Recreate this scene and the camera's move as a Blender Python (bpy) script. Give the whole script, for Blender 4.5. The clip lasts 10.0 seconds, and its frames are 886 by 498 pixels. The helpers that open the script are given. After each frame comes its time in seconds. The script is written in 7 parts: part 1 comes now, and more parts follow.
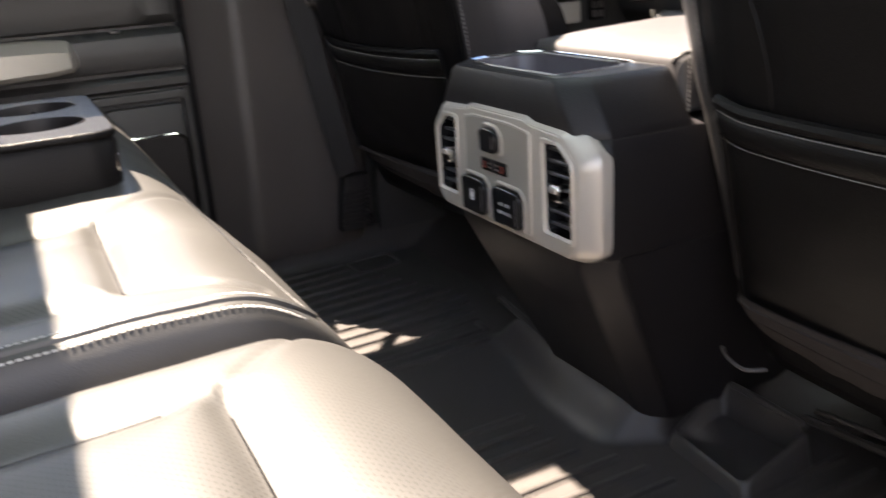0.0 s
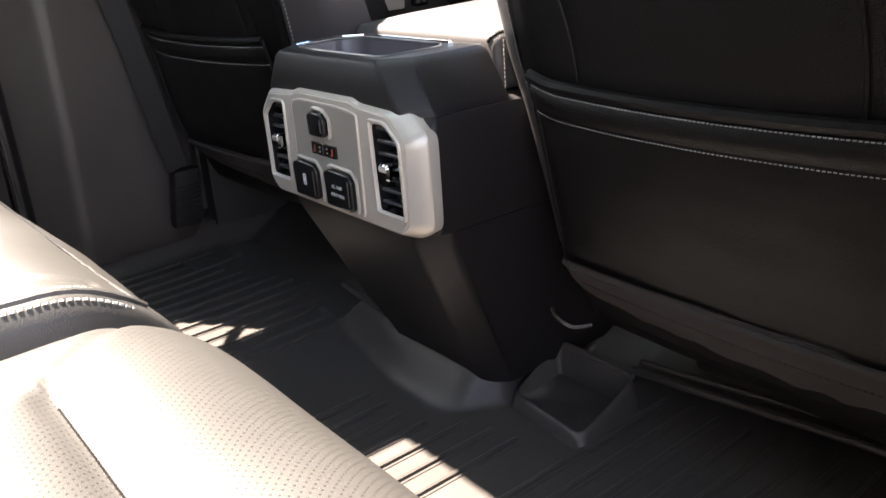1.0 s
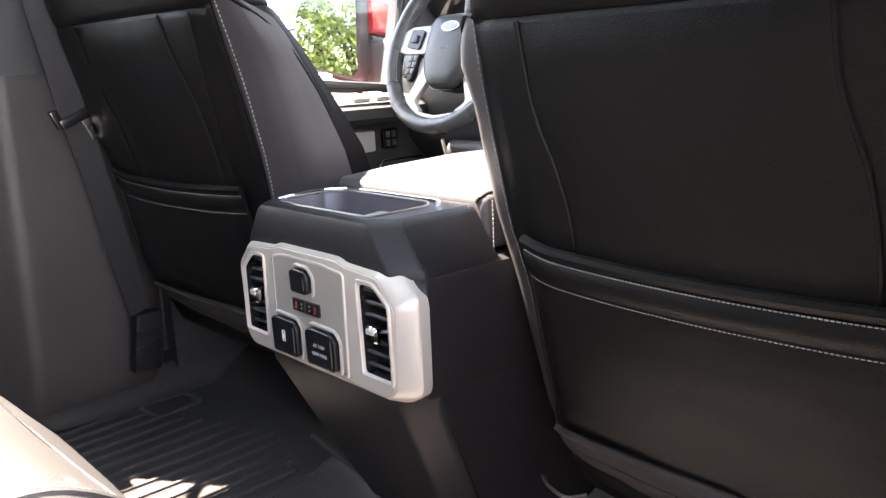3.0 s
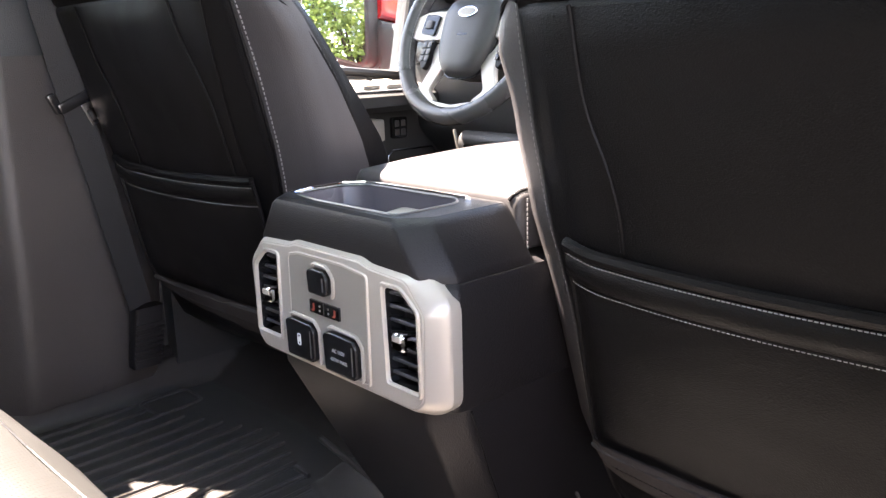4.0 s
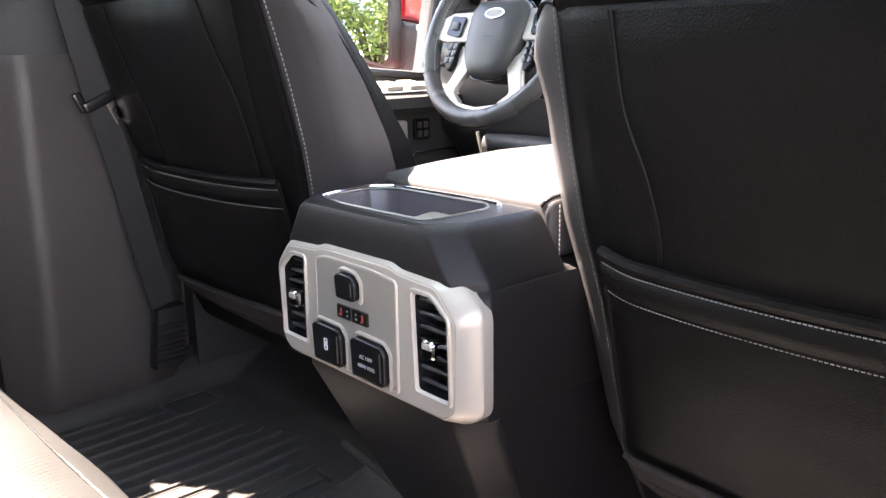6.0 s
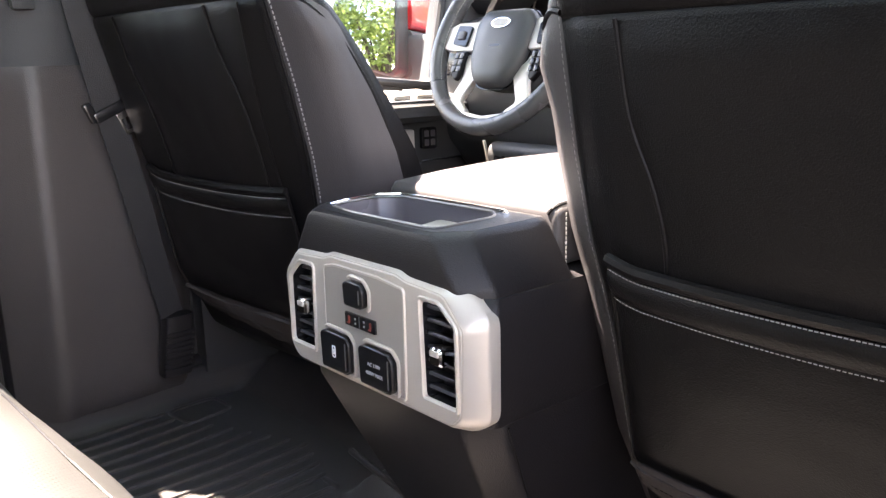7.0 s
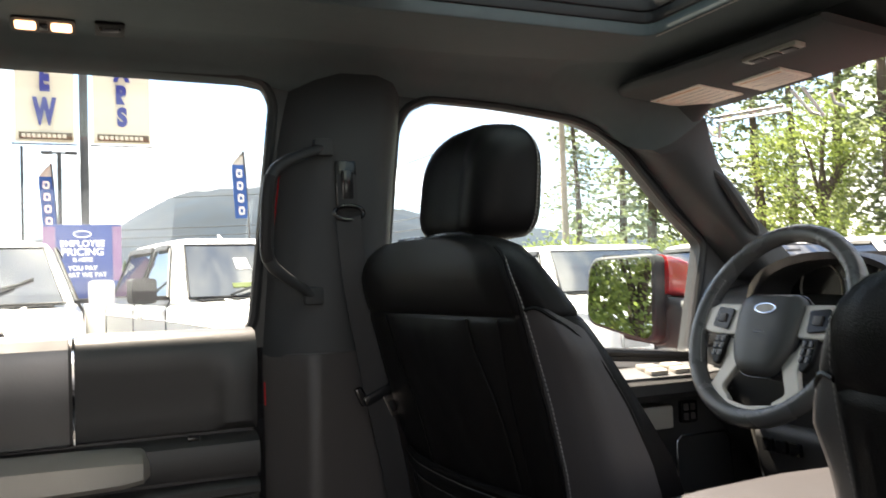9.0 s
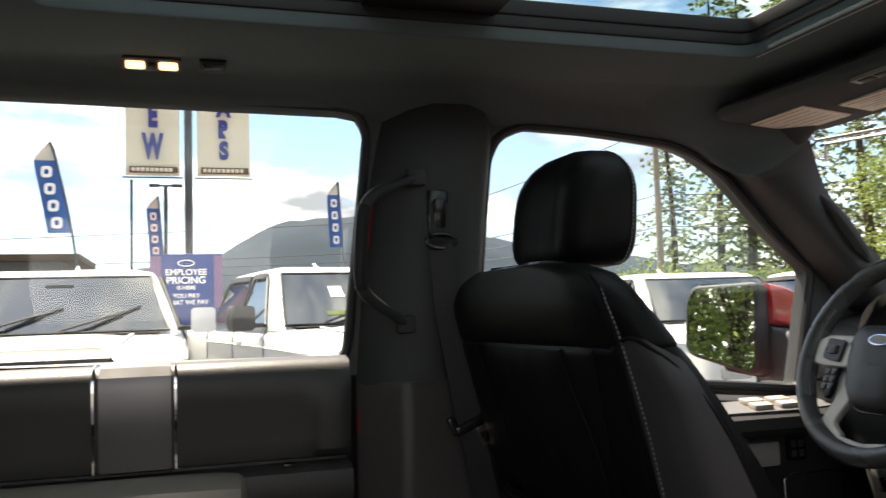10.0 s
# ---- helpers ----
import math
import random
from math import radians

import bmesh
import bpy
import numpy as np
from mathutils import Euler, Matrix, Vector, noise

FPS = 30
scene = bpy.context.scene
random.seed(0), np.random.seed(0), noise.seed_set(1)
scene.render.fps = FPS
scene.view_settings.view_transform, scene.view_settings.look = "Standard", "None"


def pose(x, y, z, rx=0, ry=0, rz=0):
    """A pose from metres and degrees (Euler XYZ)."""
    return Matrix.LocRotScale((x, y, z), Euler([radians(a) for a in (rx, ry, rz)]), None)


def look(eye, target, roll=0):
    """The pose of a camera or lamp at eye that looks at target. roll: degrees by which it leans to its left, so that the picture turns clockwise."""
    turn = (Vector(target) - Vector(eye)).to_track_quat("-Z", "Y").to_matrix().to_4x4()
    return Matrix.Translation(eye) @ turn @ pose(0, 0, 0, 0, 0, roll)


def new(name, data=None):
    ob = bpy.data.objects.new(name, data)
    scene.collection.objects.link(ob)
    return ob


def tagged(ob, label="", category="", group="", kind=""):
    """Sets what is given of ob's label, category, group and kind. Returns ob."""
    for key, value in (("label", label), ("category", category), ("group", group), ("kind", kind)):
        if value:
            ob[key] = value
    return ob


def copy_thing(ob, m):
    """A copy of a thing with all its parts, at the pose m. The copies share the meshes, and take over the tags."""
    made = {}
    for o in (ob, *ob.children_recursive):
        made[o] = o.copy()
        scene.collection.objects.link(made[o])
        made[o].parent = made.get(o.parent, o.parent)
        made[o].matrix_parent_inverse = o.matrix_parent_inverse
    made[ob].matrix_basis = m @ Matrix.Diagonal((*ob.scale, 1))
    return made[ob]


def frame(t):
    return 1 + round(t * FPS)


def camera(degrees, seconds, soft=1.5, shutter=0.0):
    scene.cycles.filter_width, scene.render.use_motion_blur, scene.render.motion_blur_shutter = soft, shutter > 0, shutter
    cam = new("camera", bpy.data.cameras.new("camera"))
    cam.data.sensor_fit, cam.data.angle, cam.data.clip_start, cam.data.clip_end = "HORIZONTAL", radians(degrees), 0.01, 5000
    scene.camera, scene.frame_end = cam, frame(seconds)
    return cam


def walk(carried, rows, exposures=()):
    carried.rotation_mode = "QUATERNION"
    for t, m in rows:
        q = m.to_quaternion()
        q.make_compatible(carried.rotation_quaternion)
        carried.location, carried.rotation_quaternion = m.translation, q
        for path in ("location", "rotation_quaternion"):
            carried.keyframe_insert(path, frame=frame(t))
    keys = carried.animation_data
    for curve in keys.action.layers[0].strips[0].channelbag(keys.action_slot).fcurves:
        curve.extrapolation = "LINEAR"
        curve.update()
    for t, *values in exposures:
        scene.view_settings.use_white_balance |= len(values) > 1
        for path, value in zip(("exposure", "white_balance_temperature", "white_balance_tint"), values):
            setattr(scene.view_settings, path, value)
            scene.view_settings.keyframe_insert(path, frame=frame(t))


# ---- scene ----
cam = camera(56.2, 10.0, soft=1.4, shutter=0.4)
PATH = [
    (0, (0.82, -0.484, 0.609), (-0.868, 0.351, -0.064), -4.1),
    (0.5, (0.844, -0.487, 0.599), (-0.675, 0.585, -0.139), -4.2),
    (1, (0.844, -0.485, 0.602), (-0.638, 0.65, -0.116), -4.3),
    (1.5, (0.836, -0.492, 0.619), (-0.649, 0.706, 0.021), -3.3),
    (2, (0.822, -0.498, 0.636), (-0.662, 0.757, 0.163), -3.0),
    (2.5, (0.815, -0.497, 0.637), (-0.653, 0.788, 0.201), -3.0),
    (4, (0.716, -0.477, 0.637), (-0.727, 0.824, 0.166), -1.8),
    (4.5, (0.696, -0.477, 0.638), (-0.749, 0.818, 0.152), -1.4),
    (5, (0.693, -0.478, 0.639), (-0.759, 0.809, 0.152), -1.4),
    (6.5, (0.697, -0.482, 0.641), (-0.777, 0.789, 0.181), -1.4),
    (7, (0.699, -0.484, 0.641), (-0.782, 0.783, 0.191), -1.6),
    (7.5, (0.702, -0.481, 0.641), (-0.793, 0.772, 0.2), -1.5),
    (8, (0.707, -0.475, 0.652), (-0.865, 0.703, 0.278), -1.6),
    (8.5, (0.704, -0.472, 0.713), (-1.039, 0.499, 0.59), -1.9),
    (9, (0.694, -0.473, 0.767), (-1.138, 0.328, 0.842), -2.0),
    (9.5, (0.679, -0.465, 0.767), (-1.177, 0.269, 0.899), -1.8),
    (10, (0.686, -0.472, 0.768), (-1.218, 0.124, 0.918), -1.8),
]
EXPOSURES = [(0.0, 3.7, 7500, 17), (1.0, 3.95, 7250, 17), (1.5, 4.6, 7200, 18), (2.2, 4.75, 7150, 20), (2.5, 4.65, 7150, 20), (6.5, 4.6, 7150, 20), (8.0, 4.8, 7200, 20), (8.6, 3.65, 7250, 16), (9.2, 2.4, 7400, 12), (10.0, 1.95, 7350, 12)]
walk(cam, [(t, look(eye, target, roll)) for t, eye, target, roll in PATH], EXPOSURES)

# ---- sky and sun ----
SUN_EL, SUN_AZ = 63.5, -22.0   # height over the horizon; degrees ahead of straight left
world = bpy.data.worlds.new("sky")
scene.world = world
world.use_nodes = True
wn, wl = world.node_tree.nodes, world.node_tree.links
wn.clear()
w_out, w_bg = wn.new("ShaderNodeOutputWorld"), wn.new("ShaderNodeBackground")
w_sky = wn.new("ShaderNodeTexSky")
w_sky.sky_type, w_sky.sun_disc = "NISHITA", False
w_sky.sun_elevation, w_sky.sun_rotation = radians(SUN_EL), radians(-90 + SUN_AZ)
w_sky.air_density, w_sky.dust_density = 1.0, 0.6
w_co, w_map = wn.new("ShaderNodeTexCoord"), wn.new("ShaderNodeMapping")
w_map.inputs["Scale"].default_value = (1.0, 1.0, 3.2)
w_map.inputs["Location"].default_value = (0.35, 0.2, 0.1)
w_noise, w_ramp = wn.new("ShaderNodeTexNoise"), wn.new("ShaderNodeValToRGB")
w_noise.inputs["Scale"].default_value, w_noise.inputs["Detail"].default_value = 2.6, 7.0
w_noise.inputs["Roughness"].default_value = 0.55
w_ramp.color_ramp.elements[0].position, w_ramp.color_ramp.elements[1].position = 0.46, 0.58
w_mix = wn.new("ShaderNodeMix")
w_mix.data_type = "RGBA"
w_shade, w_tone = wn.new("ShaderNodeTexNoise"), wn.new("ShaderNodeValToRGB")
w_shade.inputs["Scale"].default_value, w_shade.inputs["Detail"].default_value = 6.5, 7.0
w_tone.color_ramp.elements[0].position, w_tone.color_ramp.elements[1].position = 0.38, 0.60
w_tone.color_ramp.elements[0].color = (0.22, 0.235, 0.27, 1)
w_tone.color_ramp.elements[1].color = (1.0, 1.0, 1.0, 1)
w_gain = wn.new("ShaderNodeVectorMath")
w_gain.operation = "SCALE"
w_gain.inputs["Scale"].default_value = 6.0
wl.new(w_map.outputs["Vector"], w_shade.inputs["Vector"])
wl.new(w_shade.outputs["Fac"], w_tone.inputs["Fac"])
wl.new(w_tone.outputs["Color"], w_gain.inputs[0])
wl.new(w_gain.outputs["Vector"], w_mix.inputs["B"])
w_bg.inputs["Strength"].default_value = 0.15
wl.new(w_co.outputs["Generated"], w_map.inputs["Vector"])
wl.new(w_map.outputs["Vector"], w_noise.inputs["Vector"])
wl.new(w_noise.outputs["Fac"], w_ramp.inputs["Fac"])
wl.new(w_ramp.outputs["Color"], w_mix.inputs["Factor"])
w_deep = wn.new("ShaderNodeVectorMath")
w_deep.operation = "MULTIPLY"
w_deep.inputs[1].default_value = (0.40, 0.44, 0.50)
wl.new(w_sky.outputs["Color"], w_deep.inputs[0])
wl.new(w_deep.outputs["Vector"], w_mix.inputs["A"])
wl.new(w_mix.outputs["Result"], w_bg.inputs["Color"])
wl.new(w_bg.outputs["Background"], w_out.inputs["Surface"])

sun_dir = Vector((-math.cos(radians(SUN_EL)) * math.cos(radians(SUN_AZ)), math.cos(radians(SUN_EL)) * math.sin(radians(SUN_AZ)), math.sin(radians(SUN_EL))))
sun = new("sun", bpy.data.lights.new("sun", "SUN"))
sun.data.energy, sun.data.angle, sun.data.color = 4.5, radians(0.53), (1.0, 0.94, 0.84)
sun.matrix_world = look(sun_dir * 20, (0, 0, 0))


# ---- materials ----
def material(name, color, rough=0.5, metal=0.0, vary=0.15, scale=6.0, grain=0.0, grain_scale=300.0, cells=False, coat=0.0, spec=0.5, ior=1.45):
    """A surface with slow colour variation, worn gloss and a fine relief."""
    m = bpy.data.materials.new(name)
    m.use_nodes = True
    n, l = m.node_tree.nodes, m.node_tree.links
    b = n["Principled BSDF"]
    b.inputs["Metallic"].default_value = metal
    b.inputs["Coat Weight"].default_value = coat
    b.inputs["Specular IOR Level"].default_value = spec
    b.inputs["IOR"].default_value = ior
    co = n.new("ShaderNodeTexCoord")
    big = n.new("ShaderNodeTexNoise")
    big.inputs["Scale"].default_value, big.inputs["Detail"].default_value = scale, 5.0
    l.new(co.outputs["Object"], big.inputs["Vector"])
    mix = n.new("ShaderNodeMix")
    mix.data_type = "RGBA"
    mix.inputs["A"].default_value = (*[c * (1 - vary) for c in color], 1)
    mix.inputs["B"].default_value = (*[min(1, c * (1 + vary)) for c in color], 1)
    l.new(big.outputs["Fac"], mix.inputs["Factor"])
    l.new(mix.outputs["Result"], b.inputs["Base Color"])
    ra = n.new("ShaderNodeMapRange")
    ra.inputs["To Min"].default_value, ra.inputs["To Max"].default_value = max(0.02, rough - 0.08), min(1, rough + 0.08)
    l.new(big.outputs["Fac"], ra.inputs["Value"])
    l.new(ra.outputs["Result"], b.inputs["Roughness"])
    if grain:
        fine = n.new("ShaderNodeTexVoronoi" if cells else "ShaderNodeTexNoise")
        fine.inputs["Scale"].default_value = grain_scale
        l.new(co.outputs["Object"], fine.inputs["Vector"])
        bump = n.new("ShaderNodeBump")
        bump.inputs["Strength"].default_value, bump.inputs["Distance"].default_value = grain, 0.001
        l.new(fine.outputs["Distance" if cells else "Fac"], bump.inputs["Height"])
        l.new(bump.outputs["Normal"], b.inputs["Normal"])
    return m


def glass(name, tint, gloss=0.03):
    """A thin pane: clear, with a faint mirror image on its surface."""
    m = bpy.data.materials.new(name)
    m.use_nodes = True
    n, l = m.node_tree.nodes, m.node_tree.links
    n.clear()
    out, mix = n.new("ShaderNodeOutputMaterial"), n.new("ShaderNodeMixShader")
    clear, shine = n.new("ShaderNodeBsdfTransparent"), n.new("ShaderNodeBsdfGlossy")
    clear.inputs["Color"].default_value = (*tint, 1)
    shine.inputs["Roughness"].default_value = 0.01
    mix.inputs["Fac"].default_value = gloss
    l.new(clear.outputs["BSDF"], mix.inputs[1])
    l.new(shine.outputs["BSDF"], mix.inputs[2])
    l.new(mix.outputs["Shader"], out.inputs["Surface"])
    return m


def polished(m, rough):
    """Gives a material one even, smooth gloss."""
    b = m.node_tree.nodes["Principled BSDF"]
    m.node_tree.links.remove(b.inputs["Roughness"].links[0])
    b.inputs["Roughness"].default_value = rough
    return m


def glowing(name, color, strength):
    m = bpy.data.materials.new(name)
    m.use_nodes = True
    b = m.node_tree.nodes["Principled BSDF"]
    b.inputs["Base Color"].default_value = (*color, 1)
    b.inputs["Emission Color"].default_value = (*color, 1)
    b.inputs["Emission Strength"].default_value = strength
    return m


LEATHER = material("black_leather", (0.0060, 0.0056, 0.0058), 0.38, spec=0.5, ior=1.22, vary=0.12, scale=9, grain=0.32, grain_scale=700, cells=True)
WHEEL_LEATHER = material("grey_black_wheel_leather", (0.085, 0.083, 0.082), 0.27, vary=0.1, scale=14, grain=0.15, grain_scale=800, cells=True)
# the black leather again, its base lightened for faces turned to the light
LEATHER_LIT = material("lit_black_leather", (0.048, 0.044, 0.045), 0.45, vary=0.08, scale=7, grain=0.2, grain_scale=650, cells=True)
PLASTIC = material("black_grained_plastic", (0.0140, 0.0126, 0.0136), 0.46, ior=1.35, vary=0.12, scale=8, grain=0.25, grain_scale=600, cells=True)
DOOR_PLASTIC = material("black_door_lining", (0.040, 0.039, 0.039), 0.42, vary=0.12, scale=6, grain=0.25, grain_scale=600, cells=True)
PLASTIC_SOFT = material("dark_grey_trim_plastic", (0.072, 0.064, 0.062), 0.34, vary=0.12, scale=5, grain=0.35, grain_scale=700, cells=True)
GLOSS_BLACK = material("gloss_black_plastic", (0.012, 0.012, 0.013), 0.18, vary=0.1, scale=20)
RUBBER = material("black_rubber_mat", (0.055, 0.050, 0.048), 0.36, vary=0.10, scale=14, grain=0.3, grain_scale=900)
CARPET = material("black_carpet", (0.02, 0.019, 0.019), 0.95, vary=0.3, scale=60, grain=0.8, grain_scale=700)
CLOTH = material("dark_brown_felt", (0.024, 0.020, 0.020), 0.95, vary=0.25, scale=90, grain=0.7, grain_scale=900)
PILLAR = material("dark_grey_pillar_plastic", (0.033, 0.035, 0.037), 0.55, vary=0.12, scale=6, grain=0.3, grain_scale=600, cells=True)
# headliner cloth with shade put into its colour, for visors and front edge
SHADED_CLOTH = material("shaded_headliner_cloth", (0.046, 0.052, 0.054), 0.92, vary=0.12, scale=40, grain=0.4, grain_scale=900)
HEADLINER = material("charcoal_headliner_cloth", (0.078, 0.095, 0.100), 0.95, vary=0.12, scale=40, grain=0.4, grain_scale=900)
SILVER = material("satin_silver_paint", (0.50, 0.458, 0.405), 0.36, metal=0.3, vary=0.05, scale=12)
SILVER_DARK = material("satin_grey_silver_paint", (0.335, 0.310, 0.275), 0.42, metal=0.3, vary=0.06, scale=12)
CHROME = material("chrome", (0.85, 0.85, 0.86), 0.08, metal=1.0, vary=0.03)
BRUSHED = material("brushed_grey_metal", (0.19, 0.188, 0.19), 0.38, metal=0.85, vary=0.08, scale=18, grain=0.1, grain_scale=200)
STEEL = material("dark_steel", (0.12, 0.12, 0.125), 0.4, metal=0.8, vary=0.2, scale=25)
THREAD = material("pale_grey_thread", (0.27, 0.26, 0.25), 0.8, vary=0.1, scale=60)
WEBBING = material("black_belt_webbing", (0.026, 0.025, 0.026), 0.6, vary=0.1, scale=80, grain=0.6, grain_scale=500)
PRINT = material("white_print", (0.75, 0.75, 0.74), 0.6, vary=0.04)
RED_PRINT = material("red_print", (0.26, 0.045, 0.03), 0.5, vary=0.05)
RED_PAINT = material("red_car_paint", (0.5, 0.015, 0.02), 0.25, vary=0.08, scale=3, coat=0.8)
PAPER = material("printed_paper_label", (0.80, 0.76, 0.66), 0.6, vary=0.12, scale=90)
GLASS = glass("clear_window_glass", (0.93, 0.96, 0.95))
GLASS_TINT = glass("tinted_roof_glass", (0.74, 0.82, 0.78))
GLASS_DARK = glass("dark_privacy_glass", (0.16, 0.17, 0.17))
DASH = material("charcoal_dashboard_vinyl", (0.045, 0.045, 0.046), 0.48, vary=0.1, scale=6, grain=0.25, grain_scale=600, cells=True)
SWITCH_PANEL = material("satin_grey_switch_panel", (0.13, 0.13, 0.132), 0.36, vary=0.08, scale=8)
BLACK_SEAL = material("black_rubber_seal", (0.014, 0.014, 0.015), 0.5, vary=0.1, scale=20)
HUB_GREY = material("grey_black_hub_vinyl", (0.055, 0.054, 0.053), 0.42, vary=0.08, scale=10, grain=0.15, grain_scale=800, cells=True)
CUP_GREY = material("smooth_grey_cup_plastic", (0.10, 0.092, 0.105), 0.28, vary=0.06, scale=10)
LOUVRE = material("satin_black_louvre", (0.035, 0.035, 0.037), 0.30, vary=0.08, scale=20)
BENCH_THREAD = material("pale_bench_thread", (0.42, 0.41, 0.39), 0.8, vary=0.1, scale=60)
LAMP_GLOW = glowing("warm_lamp_lens", (1.0, 0.55, 0.28), 0.9)


# ---- shaping helpers ----
def finish(bm, name, mat, sharp=35):
    me = bpy.data.meshes.new(name)
    bmesh.ops.recalc_face_normals(bm, faces=bm.faces)
    bm.to_mesh(me)
    bm.free()
    for p in me.polygons:
        p.use_smooth = True
    me.set_sharp_from_angle(angle=radians(sharp))
    me.materials.append(mat)
    return me


def part(name, bm, mat, parent=None, label="", sharp=35):
    """Links a bmesh or a mesh as one object, under a thing or a part."""
    me = bm if isinstance(bm, bpy.types.Mesh) else finish(bm, name, mat, sharp)
    if not me.materials:
        me.materials.append(mat)
    ob = new(name, me)
    if parent is not None:
        ob.parent = parent
    return tagged(ob, label)


def thing(name, label, category, m=None, group="", kind=""):
    ob = new(name)
    if m is not None:
        ob.matrix_world = m
    return tagged(ob, label, category, group, kind)


def box(x0, x1, y0, y1, z0, z1, bevel=0.0, seg=2, bm=None):
    bm = bm or bmesh.new()
    r = bmesh.ops.create_cube(bm, size=1.0)
    for v in r["verts"]:
        v.co = Vector(((x0 + x1) / 2 + v.co.x * (x1 - x0), (y0 + y1) / 2 + v.co.y * (y1 - y0), (z0 + z1) / 2 + v.co.z * (z1 - z0)))
    if bevel:
        edges = list({e for v in r["verts"] for e in v.link_edges})
        bmesh.ops.bevel(bm, geom=edges, offset=bevel, segments=seg, profile=0.6, affect="EDGES")
    return bm


def loft(rings, caps=True, closed=True, bm=None):
    """A skin over rings of points, one after the other."""
    bm = bm or bmesh.new()
    vs = [[bm.verts.new(p) for p in r] for r in rings]
    n = len(vs[0])
    for a, b in zip(vs, vs[1:]):
        for i in range(n if closed else n - 1):
            j = (i + 1) % n
            bm.faces.new((a[i], a[j], b[j], b[i]))
    if caps and closed:
        bm.faces.new(list(reversed(vs[0])))
        bm.faces.new(vs[-1])
    return bm


def rounded(w, h, r, n=5, cx=0.0, cy=0.0):
    """A rounded rectangle of half sizes w, h."""
    r = min(r, w * 0.999, h * 0.999)
    pts = []
    for k, (sx, sy) in enumerate(((1, 1), (-1, 1), (-1, -1), (1, -1))):
        for i in range(n + 1):
            a = math.pi / 2 * (k + i / n)
            pts.append((cx + sx * (w - r) + r * math.cos(a), cy + sy * (h - r) + r * math.sin(a)))
    return pts


def soften(poly, r, n=4):
    """The polygon with its corners rounded."""
    out = []
    m = len(poly)
    for i, p in enumerate(poly):
        p, a, b = Vector(p), Vector(poly[i - 1]), Vector(poly[(i + 1) % m])
        da, db = a - p, b - p
        q = min(r, da.length * 0.48, db.length * 0.48)
        s, e = p + da.normalized() * q, p + db.normalized() * q
        for k in range(n + 1):
            t = k / n
            out.append(tuple(s * (1 - t) ** 2 + p * 2 * t * (1 - t) + e * t * t))
    return out


def plate(name, outer, holes, depth, mat, bevel=0.0, m=None):
    """A flat plate with holes, thick by depth (0 to depth along z), as a mesh laid by m."""
    cu = bpy.data.curves.new(name, "CURVE")
    cu.dimensions, cu.fill_mode = "2D", "BOTH"
    cu.extrude, cu.bevel_depth, cu.bevel_resolution = max(1e-5, depth / 2 - bevel), bevel, 2
    cu.offset = -bevel
    for loop in (outer, *holes):
        sp = cu.splines.new("POLY")
        sp.points.add(len(loop) - 1)
        for p, q in zip(sp.points, loop):
            p.co = (q[0], q[1], 0, 1)
        sp.use_cyclic_u = True
    tmp = bpy.data.objects.new(name, cu)
    me = bpy.data.meshes.new_from_object(tmp)
    bpy.data.objects.remove(tmp)
    bpy.data.curves.remove(cu)
    me.transform(Matrix.Translation((0, 0, depth / 2)))
    if m is not None:
        me.transform(m)
    for p in me.polygons:
        p.use_smooth = True
    me.set_sharp_from_angle(angle=radians(35))
    me.materials.clear()
    me.materials.append(mat)
    return me


def tube(points, radius, n=8, bm=None, flat=1.0, closed=False):
    """A round bar along the points."""
    bm = bm or bmesh.new()
    pts = [Vector(p) for p in points]
    rings, side = [], None
    m = len(pts)
    for i, p in enumerate(pts):
        a = pts[(i - 1) % m] if closed or i else p
        b = pts[(i + 1) % m] if closed or i < m - 1 else p
        d = (b - a).normalized()
        if side is None:
            side = d.cross(Vector((0, 0, 1)) if abs(d.z) < 0.9 else Vector((0, 1, 0))).normalized()
        side = (side - d * side.dot(d)).normalized()
        up = side.cross(d)
        r = radius[i] if isinstance(radius, (list, tuple)) else radius
        rings.append([p + side * r * math.cos(2 * math.pi * k / n) + up * r * flat * math.sin(2 * math.pi * k / n) for k in range(n)])
    if closed:
        rings.append(rings[0])
    return loft(rings, caps=not closed, bm=bm)


def ribbon(points, width_dir, half, thick, bm=None):
    """A flat band along the points, wide along width_dir."""
    pts = [Vector(p) for p in points]
    rings = []
    for i, p in enumerate(pts):
        d = (pts[min(i + 1, len(pts) - 1)] - pts[max(i - 1, 0)]).normalized()
        w = Vector(width_dir(i / (len(pts) - 1)) if callable(width_dir) else width_dir)
        w = (w - d * w.dot(d)).normalized()
        nrm = d.cross(w).normalized() * thick / 2
        rings.append([p + w * half + nrm, p - w * half + nrm, p - w * half - nrm, p + w * half - nrm])
    return loft(rings, bm=bm)


def spline(points, n=24):
    """A smooth run of points through those given."""
    P = [Vector(p) for p in points]
    P = [P[0] * 2 - P[1], *P, P[-1] * 2 - P[-2]]
    out = []
    for i in range(1, len(P) - 2):
        for k in range(n):
            t = k / n
            a, b, c, d = P[i - 1], P[i], P[i + 1], P[i + 2]
            out.append(0.5 * (2 * b + (c - a) * t + (2 * a - 5 * b + 4 * c - d) * t * t + (3 * b - a - 3 * c + d) * t ** 3))
    return out + [P[-2]]


